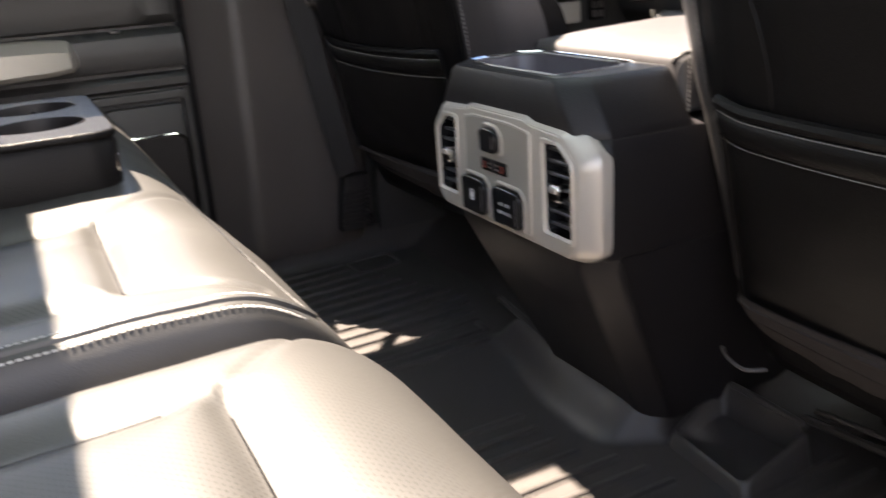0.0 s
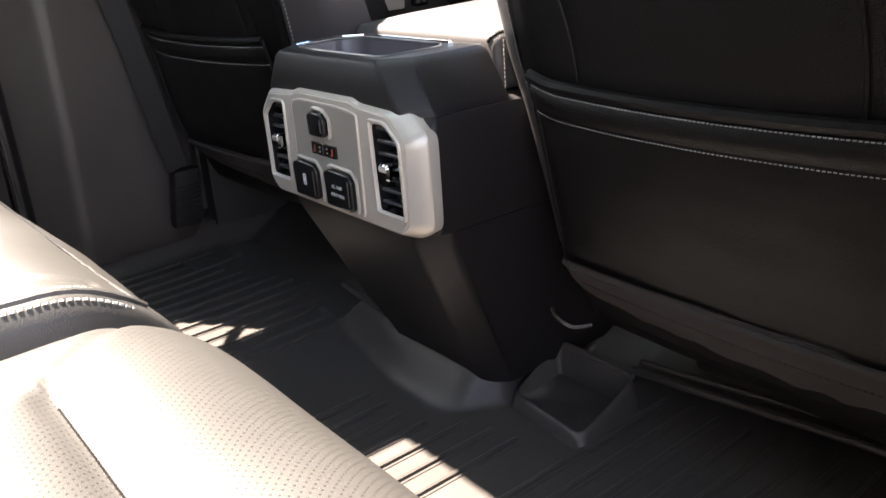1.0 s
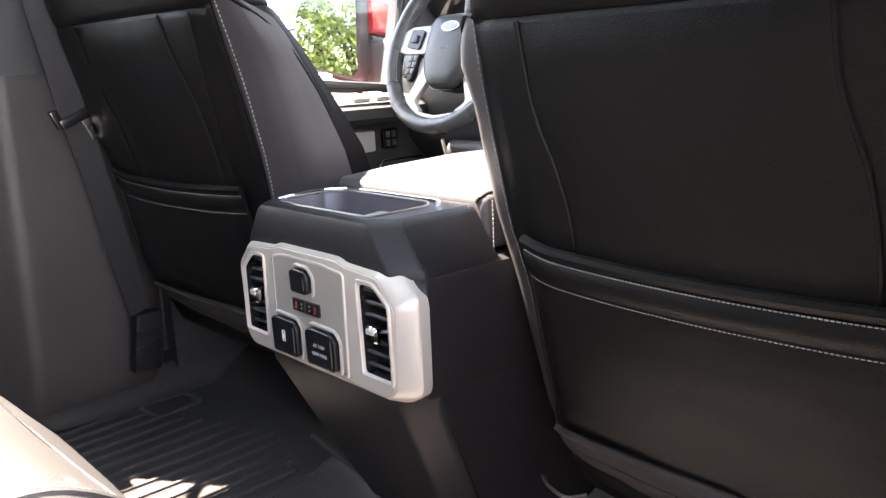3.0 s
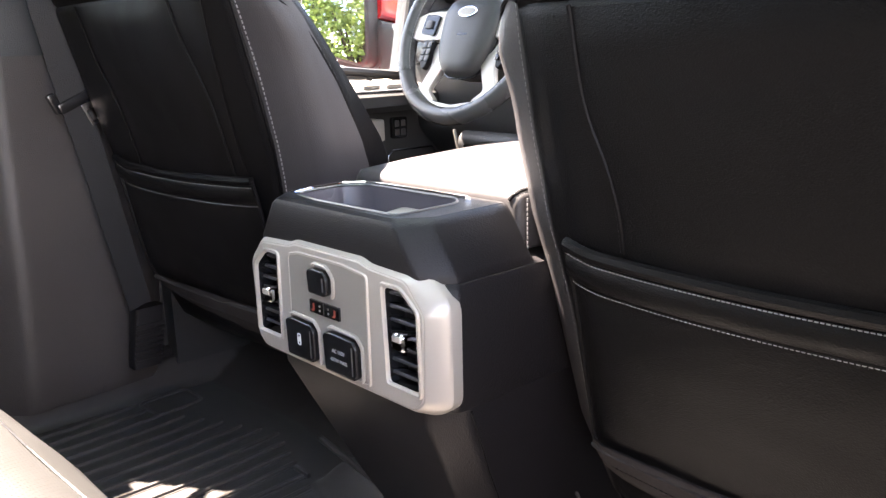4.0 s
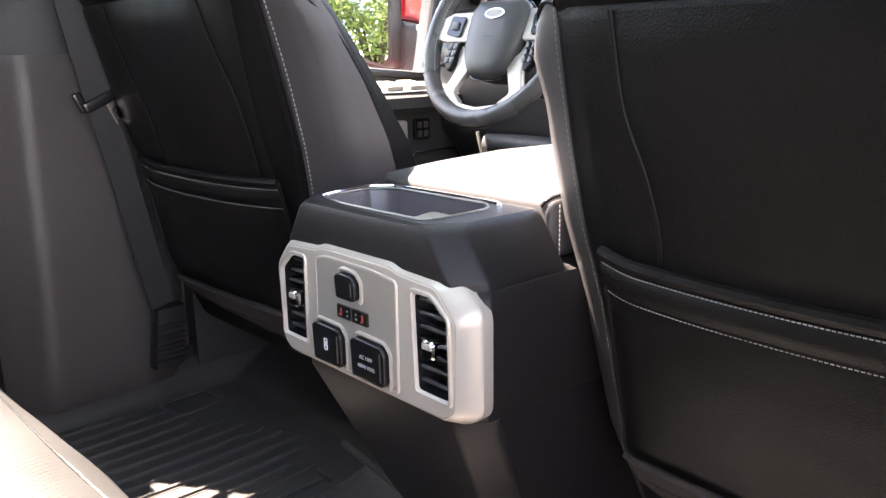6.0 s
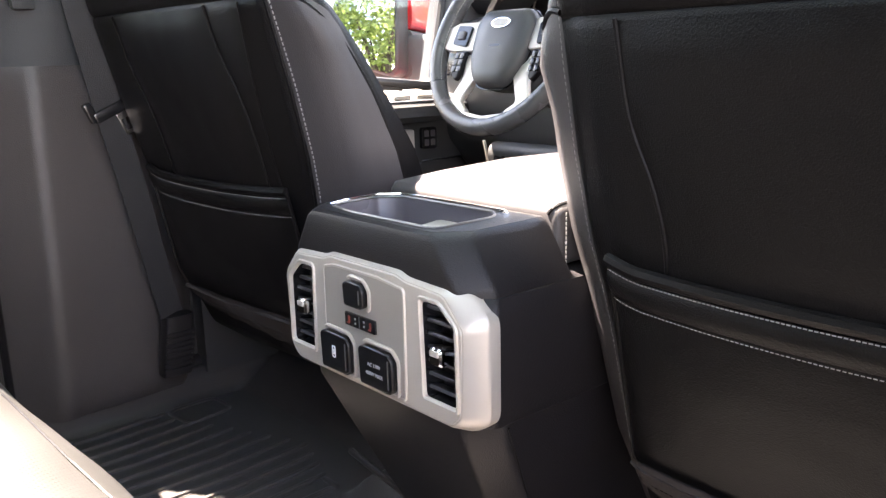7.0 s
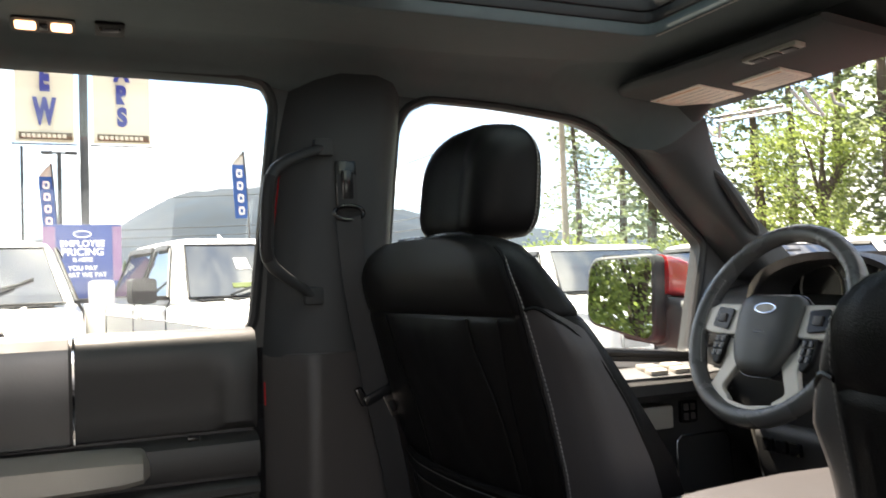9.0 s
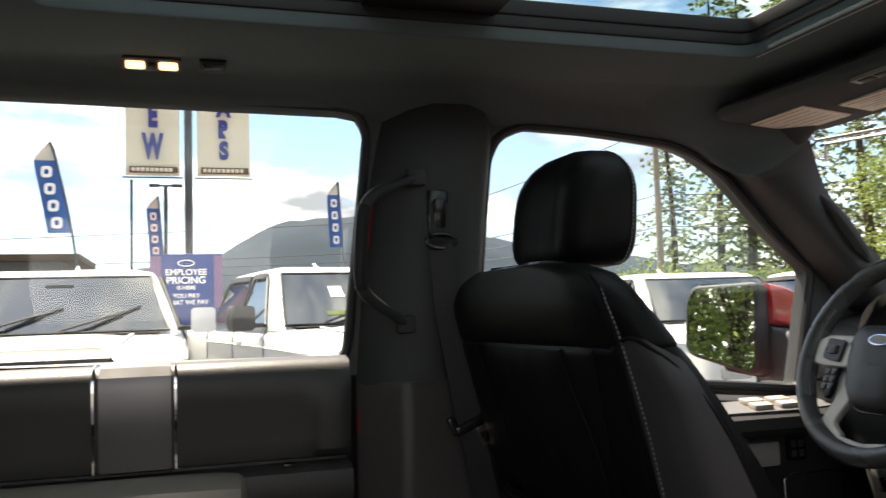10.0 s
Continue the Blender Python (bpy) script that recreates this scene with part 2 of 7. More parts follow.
def stitches(points, normal, pitch=0.006, length=0.0036, width=0.0013, lift=0.0008):
    """A row of thread stitches along the points."""
    bm = bmesh.new()
    pts = [Vector(p) for p in points]
    nrm = Vector(normal).normalized()
    gone = 0.0
    for a, b in zip(pts, pts[1:]):
        seg = (b - a).length
        d = (b - a) / max(seg, 1e-9)
        s = (pitch - gone) % pitch
        while s < seg:
            c = a + d * s + nrm * lift
            w = d.cross(nrm).normalized() * width / 2
            e = d * length / 2
            h = nrm * min(0.0007, width * 0.3)
            lo = [bm.verts.new(c + i * e + j * w) for i, j in ((-1, -1), (1, -1), (1, 1), (-1, 1))]
            hi = [bm.verts.new(c + i * e * 0.7 + j * w * 0.6 + h) for i, j in ((-1, -1), (1, -1), (1, 1), (-1, 1))]
            bm.faces.new(hi)
            for k in range(4):
                bm.faces.new((lo[k], lo[(k + 1) % 4], hi[(k + 1) % 4], hi[k]))
            s += pitch
        gone = (gone + seg) % pitch
    return bm


def lerp(table, v):
    """Looks v up in rows of (key, value)."""
    if v <= table[0][0]:
        return table[0][1]
    for (a, p), (b, q) in zip(table, table[1:]):
        if v <= b:
            return p + (q - p) * (v - a) / (b - a)
    return table[-1][1]


YZ = Matrix(((0, 0, 1, 0), (1, 0, 0, 0), (0, 1, 0, 0), (0, 0, 0, 1)))    # lays a plate's x, y, depth along y, z, x
XZ = Matrix(((1, 0, 0, 0), (0, 0, -1, 0), (0, 1, 0, 0), (0, 0, 0, 1)))   # lays a plate's x, y, depth along x, z, -y


# ---- the cab: floor, sides, roof ----
FLOOR_Z = -0.03
floor = part("floor", box(-0.84, 0.84, -1.15, 1.25, -0.10, FLOOR_Z), CARPET)
tagged(floor, "black carpeted cab floor under the rubber mats", "floor", kind="structure")

# left side of the cab, with the openings of the two windows
rear_hole = soften([(-1.02, 0.695), (-0.192, 0.685), (-0.143, 1.105), (-0.160, 1.142), (-0.20, 1.150), (-1.02, 1.165)], 0.03)
front_hole = soften([(0.050, 0.62), (0.56, 0.600), (0.790, 0.578), (0.845, 0.832), (0.756, 0.909), (0.69, 0.980), (0.63, 1.043), (0.56, 1.086), (0.50, 1.105), (0.42, 1.114), (0.318, 1.124), (0.168, 1.130), (0.118, 1.108), (0.094, 1.063), (0.066, 0.81)], 0.02)
side_outline = [(-1.18, -0.15), (1.25, -0.15), (1.25, 0.80), (0.95, 0.80), (0.62, 1.10), (0.35, 1.22), (-1.18, 1.25)]
wall_left = part("wall_left", plate("wall_left", side_outline, [rear_hole, front_hole], 0.05, DOOR_PLASTIC, 0.004, Matrix.Translation((-0.865, 0, 0)) @ YZ), DOOR_PLASTIC)
tagged(wall_left, "black left cab side with two window openings", "wall", kind="structure")

# right side: the front window, and the rear doorway standing open
door_hole = soften([(-1.0, 0.02), (-0.12, 0.02), (-0.10, 1.12), (-0.20, 1.16), (-1.0, 1.16)], 0.05)
wall_right = part("wall_right", plate("wall_right", side_outline, [door_hole, front_hole], 0.05, PLASTIC, 0.004, Matrix.Translation((0.855, 0, 0)) @ YZ), PLASTIC)
tagged(wall_right, "black right cab side with an open rear doorway", "wall", kind="structure")

# back of the cab with its window
back_hole = soften([(-0.62, 0.80), (0.62, 0.80), (0.56, 1.12), (-0.56, 1.12)], 0.05)
wall_rear = part("wall_rear", plate("wall_rear", [(-0.87, -0.15), (0.91, -0.15), (0.91, 1.25), (-0.87, 1.25)], [back_hole], 0.04, PLASTIC, 0.004, Matrix.Translation((0, -1.16, 0)) @ XZ), PLASTIC)
tagged(wall_rear, "black rear cab wall with a wide window", "wall", kind="structure")

# firewall under the dashboard
firewall = part("wall_front", box(-0.815, 0.855, 1.22, 1.27, -0.15, 0.80), PLASTIC)
tagged(firewall, "black firewall in front of the footwells", "wall", kind="structure")

# headliner and roof skin, open over the seats
roof_hole = soften([(-0.505, -0.668), (0.505, -0.668), (0.505, 0.475), (-0.505, 0.475)], 0.03)
glass_hole = soften([(-0.53, -0.71), (0.53, -0.71), (0.53, 0.50), (-0.53, 0.50)], 0.04)
roof_outline = [(-0.72, -1.17), (0.72, -1.17), (0.72, 0.66), (0.60, 0.73), (-0.60, 0.73), (-0.72, 0.66)]
ceiling = part("ceiling", plate("ceiling", roof_outline, [roof_hole], 0.02, HEADLINER, 0.006, Matrix.Translation((0, 0, 1.195))), HEADLINER)
tagged(ceiling, "charcoal cloth headliner round a glass sunroof", "ceiling", kind="structure")
skin_outline = [(-0.87, -1.2), (0.91, -1.2), (0.91, 0.30), (0.75, 0.76), (-0.75, 0.76), (-0.87, 0.30)]
roof_skin = part("roof", plate("roof", skin_outline, [glass_hole], 0.02, RED_PAINT, 0.004, Matrix.Translation((0, 0, 1.252))), RED_PAINT)
tagged(roof_skin, "red painted metal roof round the sunroof", "roof", kind="structure")

for side, sx in (("left", -1), ("right", 1)):
    # curved rail from the headliner down to the windows
    off = 0.0 if sx < 0 else 0.04
    prof = [(0.69, 1.194), (0.725, 1.185), (0.757, 1.168), (0.783, 1.143), (0.800, 1.115), (0.812, 1.095), (0.835, 1.09), (0.835, 1.235), (0.69, 1.235)]
    rings = []
    for y, dz, dx in ((-1.16, 0.056, 0.0), (-0.60, 0.050, 0.0), (-0.20, 0.046, 0.0), (-0.10, 0.03, 0.0), (0.05, 0.036, 0.0), (0.25, 0.031, 0.0), (0.34, 0.026, 0.0), (0.43, 0.020, -0.001), (0.485, 0.016, -0.002)):
        rings.append([Vector((sx * (x + dx + (off if x > 0.8 else 0)), y, min(z + dz * (1 if z < 1.15 else (1.20 - z) / 0.05 if z < 1.2 else 0), 1.24))) for x, z in prof])
    rail = part("trim", loft(rings), HEADLINER, sharp=60)
    tagged(rail, "charcoal headliner rail over the %s windows" % ("driver-side" if sx < 0 else "passenger-side"), "trim", kind="structure")

# sunroof: glass, dark frame and an unseen crossbar
sunroof = thing("sunroof", "tinted glass sunroof in a black frame in the headliner", "sunroof")
pane = part("pane", box(-0.54, 0.54, -0.72, 0.51, 1.258, 1.262), GLASS_TINT, sunroof)
pane.visible_shadow = False
for inset, z0, z1 in ((0.0, 1.188, 1.212), (0.003, 1.210, 1.232), (0.006, 1.230, 1.256)):
    o = soften([(-0.56, -0.75), (0.56, -0.75), (0.56, 0.53), (-0.56, 0.53)], 0.05)
    i = soften([(-0.498 + inset, -0.657 + inset), (0.498 - inset, -0.657 + inset), (0.498 - inset, 0.468 - inset), (-0.498 + inset, 0.468 - inset)], 0.03)
    part("frame", plate("frame", o, [i], z1 - z0, PLASTIC if inset else HEADLINER, 0.003, Matrix.Translation((0, 0, z0))), PLASTIC, sunroof)
# unseen bar, its depth set to keep sun off seat and tray
part("crossbar", box(-0.497, 0.497, -0.219, -0.005, 1.225, 1.255, 0.005), PLASTIC, sunroof)
part("edge_strip", tube([(-0.49, 0.474, 1.190), (0.49, 0.474, 1.190)], 0.0025, 6), SILVER, sunroof, "pale edge strip")

# windows
for name, hole, x, lab in (("window_1", rear_hole, -0.845, "clear rear door window in a black frame"), ("window_2", front_hole, -0.845, "clear driver door window with a sloping front edge"), ("window_3", front_hole, 0.875, "clear passenger door window with a sloping front edge")):
    w = tagged(new(name), lab, "window", kind="structure")
    p = part("pane", plate("pane", hole, [], 0.004, GLASS, 0, Matrix.Translation((x, 0, 0)) @ YZ), GLASS, w)
    p.visible_shadow = False
    part("window_seal", tube([(x + (0.028 if x < 0 else -0.022), a, b) for a, b in hole], 0.010, 8, closed=True), BLACK_SEAL, w, "black rubber seal")
w = tagged(new("window_4"), "wide rear cab window", "window", kind="structure")
p = part("pane", plate("pane", back_hole, [], 0.004, GLASS_DARK, 0, Matrix.Translation((0, -1.178, 0)) @ XZ), GLASS_DARK, w)

# windscreen: raked glass between the roof and the dashboard
w = tagged(new("windshield"), "raked clear windshield with white outlined lettering", "windshield", kind="structure")
ws = [[Vector((x * (0.70 + 0.06 * t), 0.735 + 0.50 * t + 0.05 * (1 - x * x), 1.150 - 0.37 * t)) for x in np.linspace(-1, 1, 13)] for t in np.linspace(0, 1, 7)]
p = part("pane", loft(ws, caps=False, closed=False), GLASS, w)
p.visible_shadow = False

# headliner corners that wrap down over the A-pillar trims
for sx in (-1, 1):
    o = 0 if sx < 0 else 0.04
    lines = [spline(l, 6) for l in (
        [(0.845 + o, 0.38, 1.126), (0.840 + o, 0.50, 1.110), (0.840 + o, 0.57, 1.085), (0.840 + o, 0.63, 1.045)],
        [(0.818, 0.38, 1.126), (0.810, 0.50, 1.109), (0.806, 0.555, 1.092), (0.800, 0.590, 1.066)],
        [(0.806, 0.38, 1.148), (0.794, 0.51, 1.120), (0.788, 0.570, 1.092), (0.782, 0.605, 1.046)],
        [(0.789, 0.38, 1.174), (0.774, 0.53, 1.132), (0.768, 0.600, 1.092), (0.763, 0.632, 1.034)],
        [(0.760, 0.38, 1.189), (0.753, 0.54, 1.148), (0.750, 0.620, 1.105), (0.746, 0.662, 1.030)],
        [(0.728, 0.38, 1.198), (0.731, 0.56, 1.166), (0.734, 0.655, 1.128), (0.729, 0.692, 1.042)],
        [(0.692, 0.38, 1.203), (0.706, 0.60, 1.182), (0.716, 0.700, 1.146), (0.716, 0.726, 1.066)],
        [(0.650, 0.38, 1.205), (0.680, 0.64, 1.190), (0.700, 0.730, 1.160), (0.705, 0.758, 1.092)],
        [(0.845, 0.38, 1.236), (0.840, 0.62, 1.205), (0.800, 0.770, 1.150), (0.760, 0.788, 1.090)])]
    rings = [[Vector((sx * l[i].x, l[i].y, l[i].z)) for l in lines] for i in range(len(lines[0]))]
    corner = part("trim", loft(rings), HEADLINER, sharp=60)
    tagged(corner, "charcoal headliner corner over the windshield pillar", "trim", kind="structure")

# A-pillar trims
for sx in (-1, 1):
    o = 0 if sx < 0 else 0.04
    lines = [spline(l, 6) for l in (
        [(0.845 + o, 0.555, 1.100), (0.845 + o, 0.645, 1.052), (0.845 + o, 0.705, 0.990), (0.845 + o, 0.775, 0.915), (0.845 + o, 0.85, 0.838), (0.845 + o, 0.94, 0.745)],
        [(0.806, 0.560, 1.082), (0.804, 0.640, 1.045), (0.802, 0.705, 0.982), (0.802, 0.775, 0.906), (0.802, 0.85, 0.832), (0.802, 0.94, 0.742)],
        [(0.788, 0.605, 1.052), (0.784, 0.665, 1.022), (0.782, 0.722, 0.975), (0.782, 0.785, 0.906), (0.782, 0.858, 0.834), (0.784, 0.95, 0.742)],
        [(0.756, 0.655, 1.036), (0.750, 0.700, 1.010), (0.747, 0.738, 0.972), (0.747, 0.792, 0.906), (0.748, 0.858, 0.842), (0.752, 0.95, 0.745)],
        [(0.732, 0.705, 1.058), (0.727, 0.735, 1.020), (0.724, 0.764, 0.973), (0.724, 0.806, 0.904), (0.726, 0.864, 0.846), (0.730, 0.96, 0.748)],
        [(0.711, 0.750, 1.090), (0.714, 0.774, 1.022), (0.716, 0.790, 0.973), (0.717, 0.824, 0.904), (0.719, 0.880, 0.850), (0.724, 0.98, 0.752)],
        [(0.706, 0.768, 1.096), (0.716, 0.798, 1.022), (0.720, 0.830, 0.973), (0.722, 0.888, 0.904), (0.725, 0.952, 0.850), (0.732, 1.05, 0.768)],
        [(0.86, 0.74, 1.12), (0.86, 0.79, 1.05), (0.86, 0.83, 0.99), (0.86, 0.90, 0.91), (0.86, 0.98, 0.83), (0.86, 1.10, 0.73)])]
    rings = [[Vector((sx * l[i].x, l[i].y, l[i].z)) for l in lines] for i in range(len(lines[0]))]
    ap = part("trim", loft(rings), PILLAR, sharp=50)
    tagged(ap, "charcoal windshield pillar trim beside the dashboard", "pillar", kind="structure")
    strip = part("trim", tube(spline([(sx * (0.812 + o), y, z) for y, z in ((0.30, 1.137), (0.42, 1.127), (0.51, 1.115), (0.572, 1.094), (0.642, 1.050), (0.702, 0.988), (0.770, 0.915), (0.86, 0.838), (0.93, 0.765))], 5), 0.0065, 8), BLACK_SEAL)
    tagged(strip, "black rubber weatherstrip round the front door opening", "trim", kind="structure")
grip = thing("grab_handle", "black grab handle set into the windshield pillar", "handle")
part("grip", tube(spline([(-0.722, 0.795, 0.985), (-0.708, 0.815, 0.958), (-0.702, 0.848, 0.912), (-0.706, 0.885, 0.868), (-0.722, 0.915, 0.846)], 6), [0.006 + 0.007 * math.sin(math.pi * i / 24) for i in range(25)], 10), PILLAR, grip)

# B-pillars
for sx in (-1, 1):
    o = 0 if sx < 0 else 0.04
    prof = [(-0.182, 0.83), (-0.150, 0.79), (-0.108, 0.767), (-0.065, 0.752), (0.0, 0.752), (0.035, 0.765), (0.054, 0.79), (0.062, 0.83)]
    rings = [[Vector((sx * (x + dx + o * (x > 0.8)), y * (1 + 2.2 * dx) + dy, z)) for y, x in prof] for z, dy, dx in ((0.64, -0.006, 0.0), (0.80, 0.008, 0.0), (0.95, 0.022, 0.0), (1.03, 0.032, 0.002), (1.09, 0.041, 0.010), (1.13, 0.046, 0.022), (1.17, 0.05, 0.045), (1.22, 0.055, 0.075))]
    up = part("trim", loft(rings), PILLAR, sharp=50)
    tagged(up, "dark upper door pillar trim with a belt anchor", "pillar", kind="structure")
    prof = [(-0.195, 0.83), (-0.168, 0.80), (-0.140, 0.775), (-0.115, 0.752), (-0.104, 0.740), (-0.092, 0.731), (-0.076, 0.731), (-0.05, 0.738), (0.03, 0.742), (0.13, 0.752), (0.17, 0.80), (0.18, 0.83)]
    rings = [[Vector((sx * (x + dx + o * (x > 0.8)), y * k + dy, z)) for y, x in prof] for z, dx, k, dy in ((0.045, 0.012, 1.0, -0.028), (0.065, 0.004, 1.0, -0.026), (0.12, 0.004, 1.0, -0.023), (0.30, 0.006, 1.0, -0.016), (0.50, 0.006, 1.0, -0.012), (0.63, 0.006, 1.0, -0.010), (0.645, 0.012, 0.97, -0.010))]
    lo = part("trim", loft(rings), PLASTIC_SOFT, sharp=50)
    tagged(lo, "dark brown-black lower door pillar trim with a rounded ridge", "pillar", kind="structure")


# ---- rear door on the left ----
door = tagged(new("door_1"), "black rear door lining with a brushed metal inlay", "door", kind="structure")
prof = [(-0.83, 0.695), (-0.795, 0.696), (-0.765, 0.690), (-0.752, 0.676), (-0.748, 0.655), (-0.750, 0.63), (-0.756, 0.60), (-0.760, 0.56), (-0.762, 0.540), (-0.766, 0.527), (-0.784, 0.522), (-0.784, 0.517), (-0.756, 0.512), (-0.744, 0.505), (-0.741, 0.490), (-0.742, 0.462), (-0.748, 0.451), (-0.772, 0.447), (-0.772, 0.440), (-0.752, 0.436), (-0.747, 0.430), (-0.748, 0.418), (-0.764, 0.411), (-0.766, 0.12), (-0.77, 0.06), (-0.83, 0.06)]
def door_swell(y, z):
    return 0.014 * lerp([(-0.285, 0.0), (-0.268, 0.25), (-0.250, 0.85), (-0.235, 1.0), (-0.212, 0.9), (-0.198, 0.2)], y) * lerp([(0.526, 0.0), (0.54, 1.0), (0.62, 1.0), (0.66, 0.0)], z)


part("panel", loft([[Vector((x + door_swell(y, z), y, z)) for x, z in prof] for y in (-1.02, -0.7, -0.4, -0.285, -0.276, -0.268, -0.259, -0.250, -0.242, -0.235, -0.222, -0.212, -0.204, -0.198)]), DOOR_PLASTIC, door, sharp=40)
inlay = [(x + 0.003, z) for x, z in ((-0.797, 0.698), (-0.764, 0.693), (-0.7505, 0.678), (-0.746, 0.655), (-0.754, 0.60), (-0.760, 0.540), (-0.764, 0.526))]
ins = [[Vector((x, y, z)) for x, z in inlay] + [Vector((x - 0.01, y, z - 0.004)) for x, z in reversed(inlay)] for y in (-0.604, -0.494)]
part("inlay", loft(ins), BRUSHED, door, "brushed grey metal inlay", sharp=30)
for y in (-0.612, -0.487):
    rim = [[Vector((x + 0.004, y + d, z)) for x, z in inlay] + [Vector((x - 0.01, y + d, z - 0.004)) for x, z in reversed(inlay)] for d in (-0.0016, 0.0016)]
    part("strip", loft(rim), CHROME, door, "thin chrome strip", sharp=30)
# raised upper field of the door and the pull
pull = [[Vector((x, y, z)) for x, z in ((-0.755, zt), (-0.722 + e, zt - 0.002), (-0.703 + e, zt - 0.018), (-0.700 + e, zb + 0.008), (-0.708 + e, zb), (-0.755, zb))] for y, zt, zb, e in ((-1.0, 0.518, 0.452, 0.0), (-0.52, 0.517, 0.455, 0.0), (-0.42, 0.515, 0.458, 0.0), (-0.388, 0.511, 0.461, -0.010), (-0.376, 0.503, 0.468, -0.034))]
part("pull", loft(pull), SILVER_DARK, door, "satin grey door pull", sharp=40)
part("pocket", box(-0.768, -0.744, -0.352, -0.215, 0.10, 0.385, 0.010), DOOR_PLASTIC, door)
part("pocket_frame", plate("pocket_frame", soften([(-0.395, 0.09), (-0.205, 0.09), (-0.205, 0.408), (-0.395, 0.408)], 0.01), [soften([(-0.366, 0.095), (-0.212, 0.095), (-0.212, 0.392), (-0.366, 0.392)], 0.008)], 0.020, DOOR_PLASTIC, 0.003, Matrix.Translation((-0.768, 0, 0)) @ YZ), DOOR_PLASTIC, door)
part("speaker_rim", tube([(-0.741, a, b) for a, b in rounded(0.062, 0.085, 0.02, cx=-0.282, cy=0.245)], 0.003, 6, closed=True), CHROME, door, "thin chrome rim")
part("speaker_cover", plate("speaker_cover", rounded(0.060, 0.083, 0.02, cx=-0.282, cy=0.245), [], 0.004, PLASTIC, 0.001, Matrix.Translation((-0.744, 0, 0)) @ YZ), PLASTIC, door)
part("lock_knob", box(-0.772, -0.755, -0.315, -0.295, 0.513, 0.519, 0.002), GLOSS_BLACK, door)
part("seal", tube([(-0.79, -0.192, z) for z in np.linspace(0.08, 0.66, 8)], 0.012, 8), GLOSS_BLACK, door, "black door seal")
part("red_edge", box(-0.772, -0.769, -0.183, -0.181, 0.560, 0.60), RED_PAINT, door, "sliver of red bodywork")
part("red_edge", tube([(-0.797, -0.155, 0.86), (-0.797, -0.144, 0.94), (-0.797, -0.139, 0.985)], 0.0012, 6), RED_PAINT, door, "sliver of red bodywork")

# ---- driver door ----
door = tagged(new("door_2"), "black driver door lining with a switch panel", "door", kind="structure")
prof = [(-0.83, 0.56), (-0.79, 0.56), (-0.775, 0.55), (-0.77, 0.52), (-0.775, 0.40), (-0.775, 0.05), (-0.83, 0.05)]
part("panel", loft([[Vector((x, y, z + dz * (z > 0.45))) for x, z in prof] for y, dz in ((0.16, 0.055), (0.40, 0.035), (0.80, 0.0), (1.0, 0.0))]), DOOR_PLASTIC, door, sharp=40)
prof = [(-0.79, 0.566), (-0.705, 0.549), (-0.692, 0.540), (-0.690, 0.518), (-0.702, 0.506), (-0.79, 0.50)]
part("armrest", loft([[Vector((x, y, z)) for x, z in prof] for y in (0.20, 0.70, 0.80, 0.84)]), DOOR_PLASTIC, door, sharp=40)
tilt = Matrix.Translation((-0.745, 0, 0.5565)) @ Matrix.Rotation(radians(11), 4, "Y")
switches = part("switch_panel", plate("switch_panel", soften([(-0.042, 0.50), (0.040, 0.50), (0.044, 0.70), (0.030, 0.81), (-0.042, 0.81)], 0.015), [], 0.004, SWITCH_PANEL, 0.001, tilt), SWITCH_PANEL, door, "satin grey switch panel")
for k in range(4):
    bm = box(-0.022 + 0.031 * (k % 2), 0.001 + 0.031 * (k % 2), 0.60 + 0.062 * (k // 2), 0.645 + 0.062 * (k // 2), 0.003, 0.014, 0.003)
    bmesh.ops.transform(bm, matrix=tilt, verts=bm.verts)
    part("switch", bm, SILVER, switches, "silver window switch")
part("pull", box(-0.775, -0.715, 0.50, 0.655, 0.442, 0.490, 0.006), SILVER, door, "satin silver door pull")
part("memory_switch", plate("memory_switch", rounded(0.022, 0.024, 0.006, cx=0.735, cy=0.463), [], 0.01, GLOSS_BLACK, 0.001, Matrix.Translation((-0.772, 0, 0)) @ YZ), GLOSS_BLACK, door)
for a in (-1, 1):
    for b in (-1, 1):
        part("button", box(-0.764, -0.760, 0.735 + a * 0.009 - 0.006, 0.735 + a * 0.009 + 0.006, 0.463 + b * 0.010 - 0.007, 0.463 + b * 0.010 + 0.007, 0.001), PLASTIC_SOFT, door)
part("pocket_rim", tube([(-0.768, a, b) for a, b in [(0.702, 0.25), (0.862, 0.25), (0.848, 0.395), (0.834, 0.412), (0.715, 0.412), (0.702, 0.40)]], 0.0025, 6, closed=True), CHROME, door, "thin chrome rim")


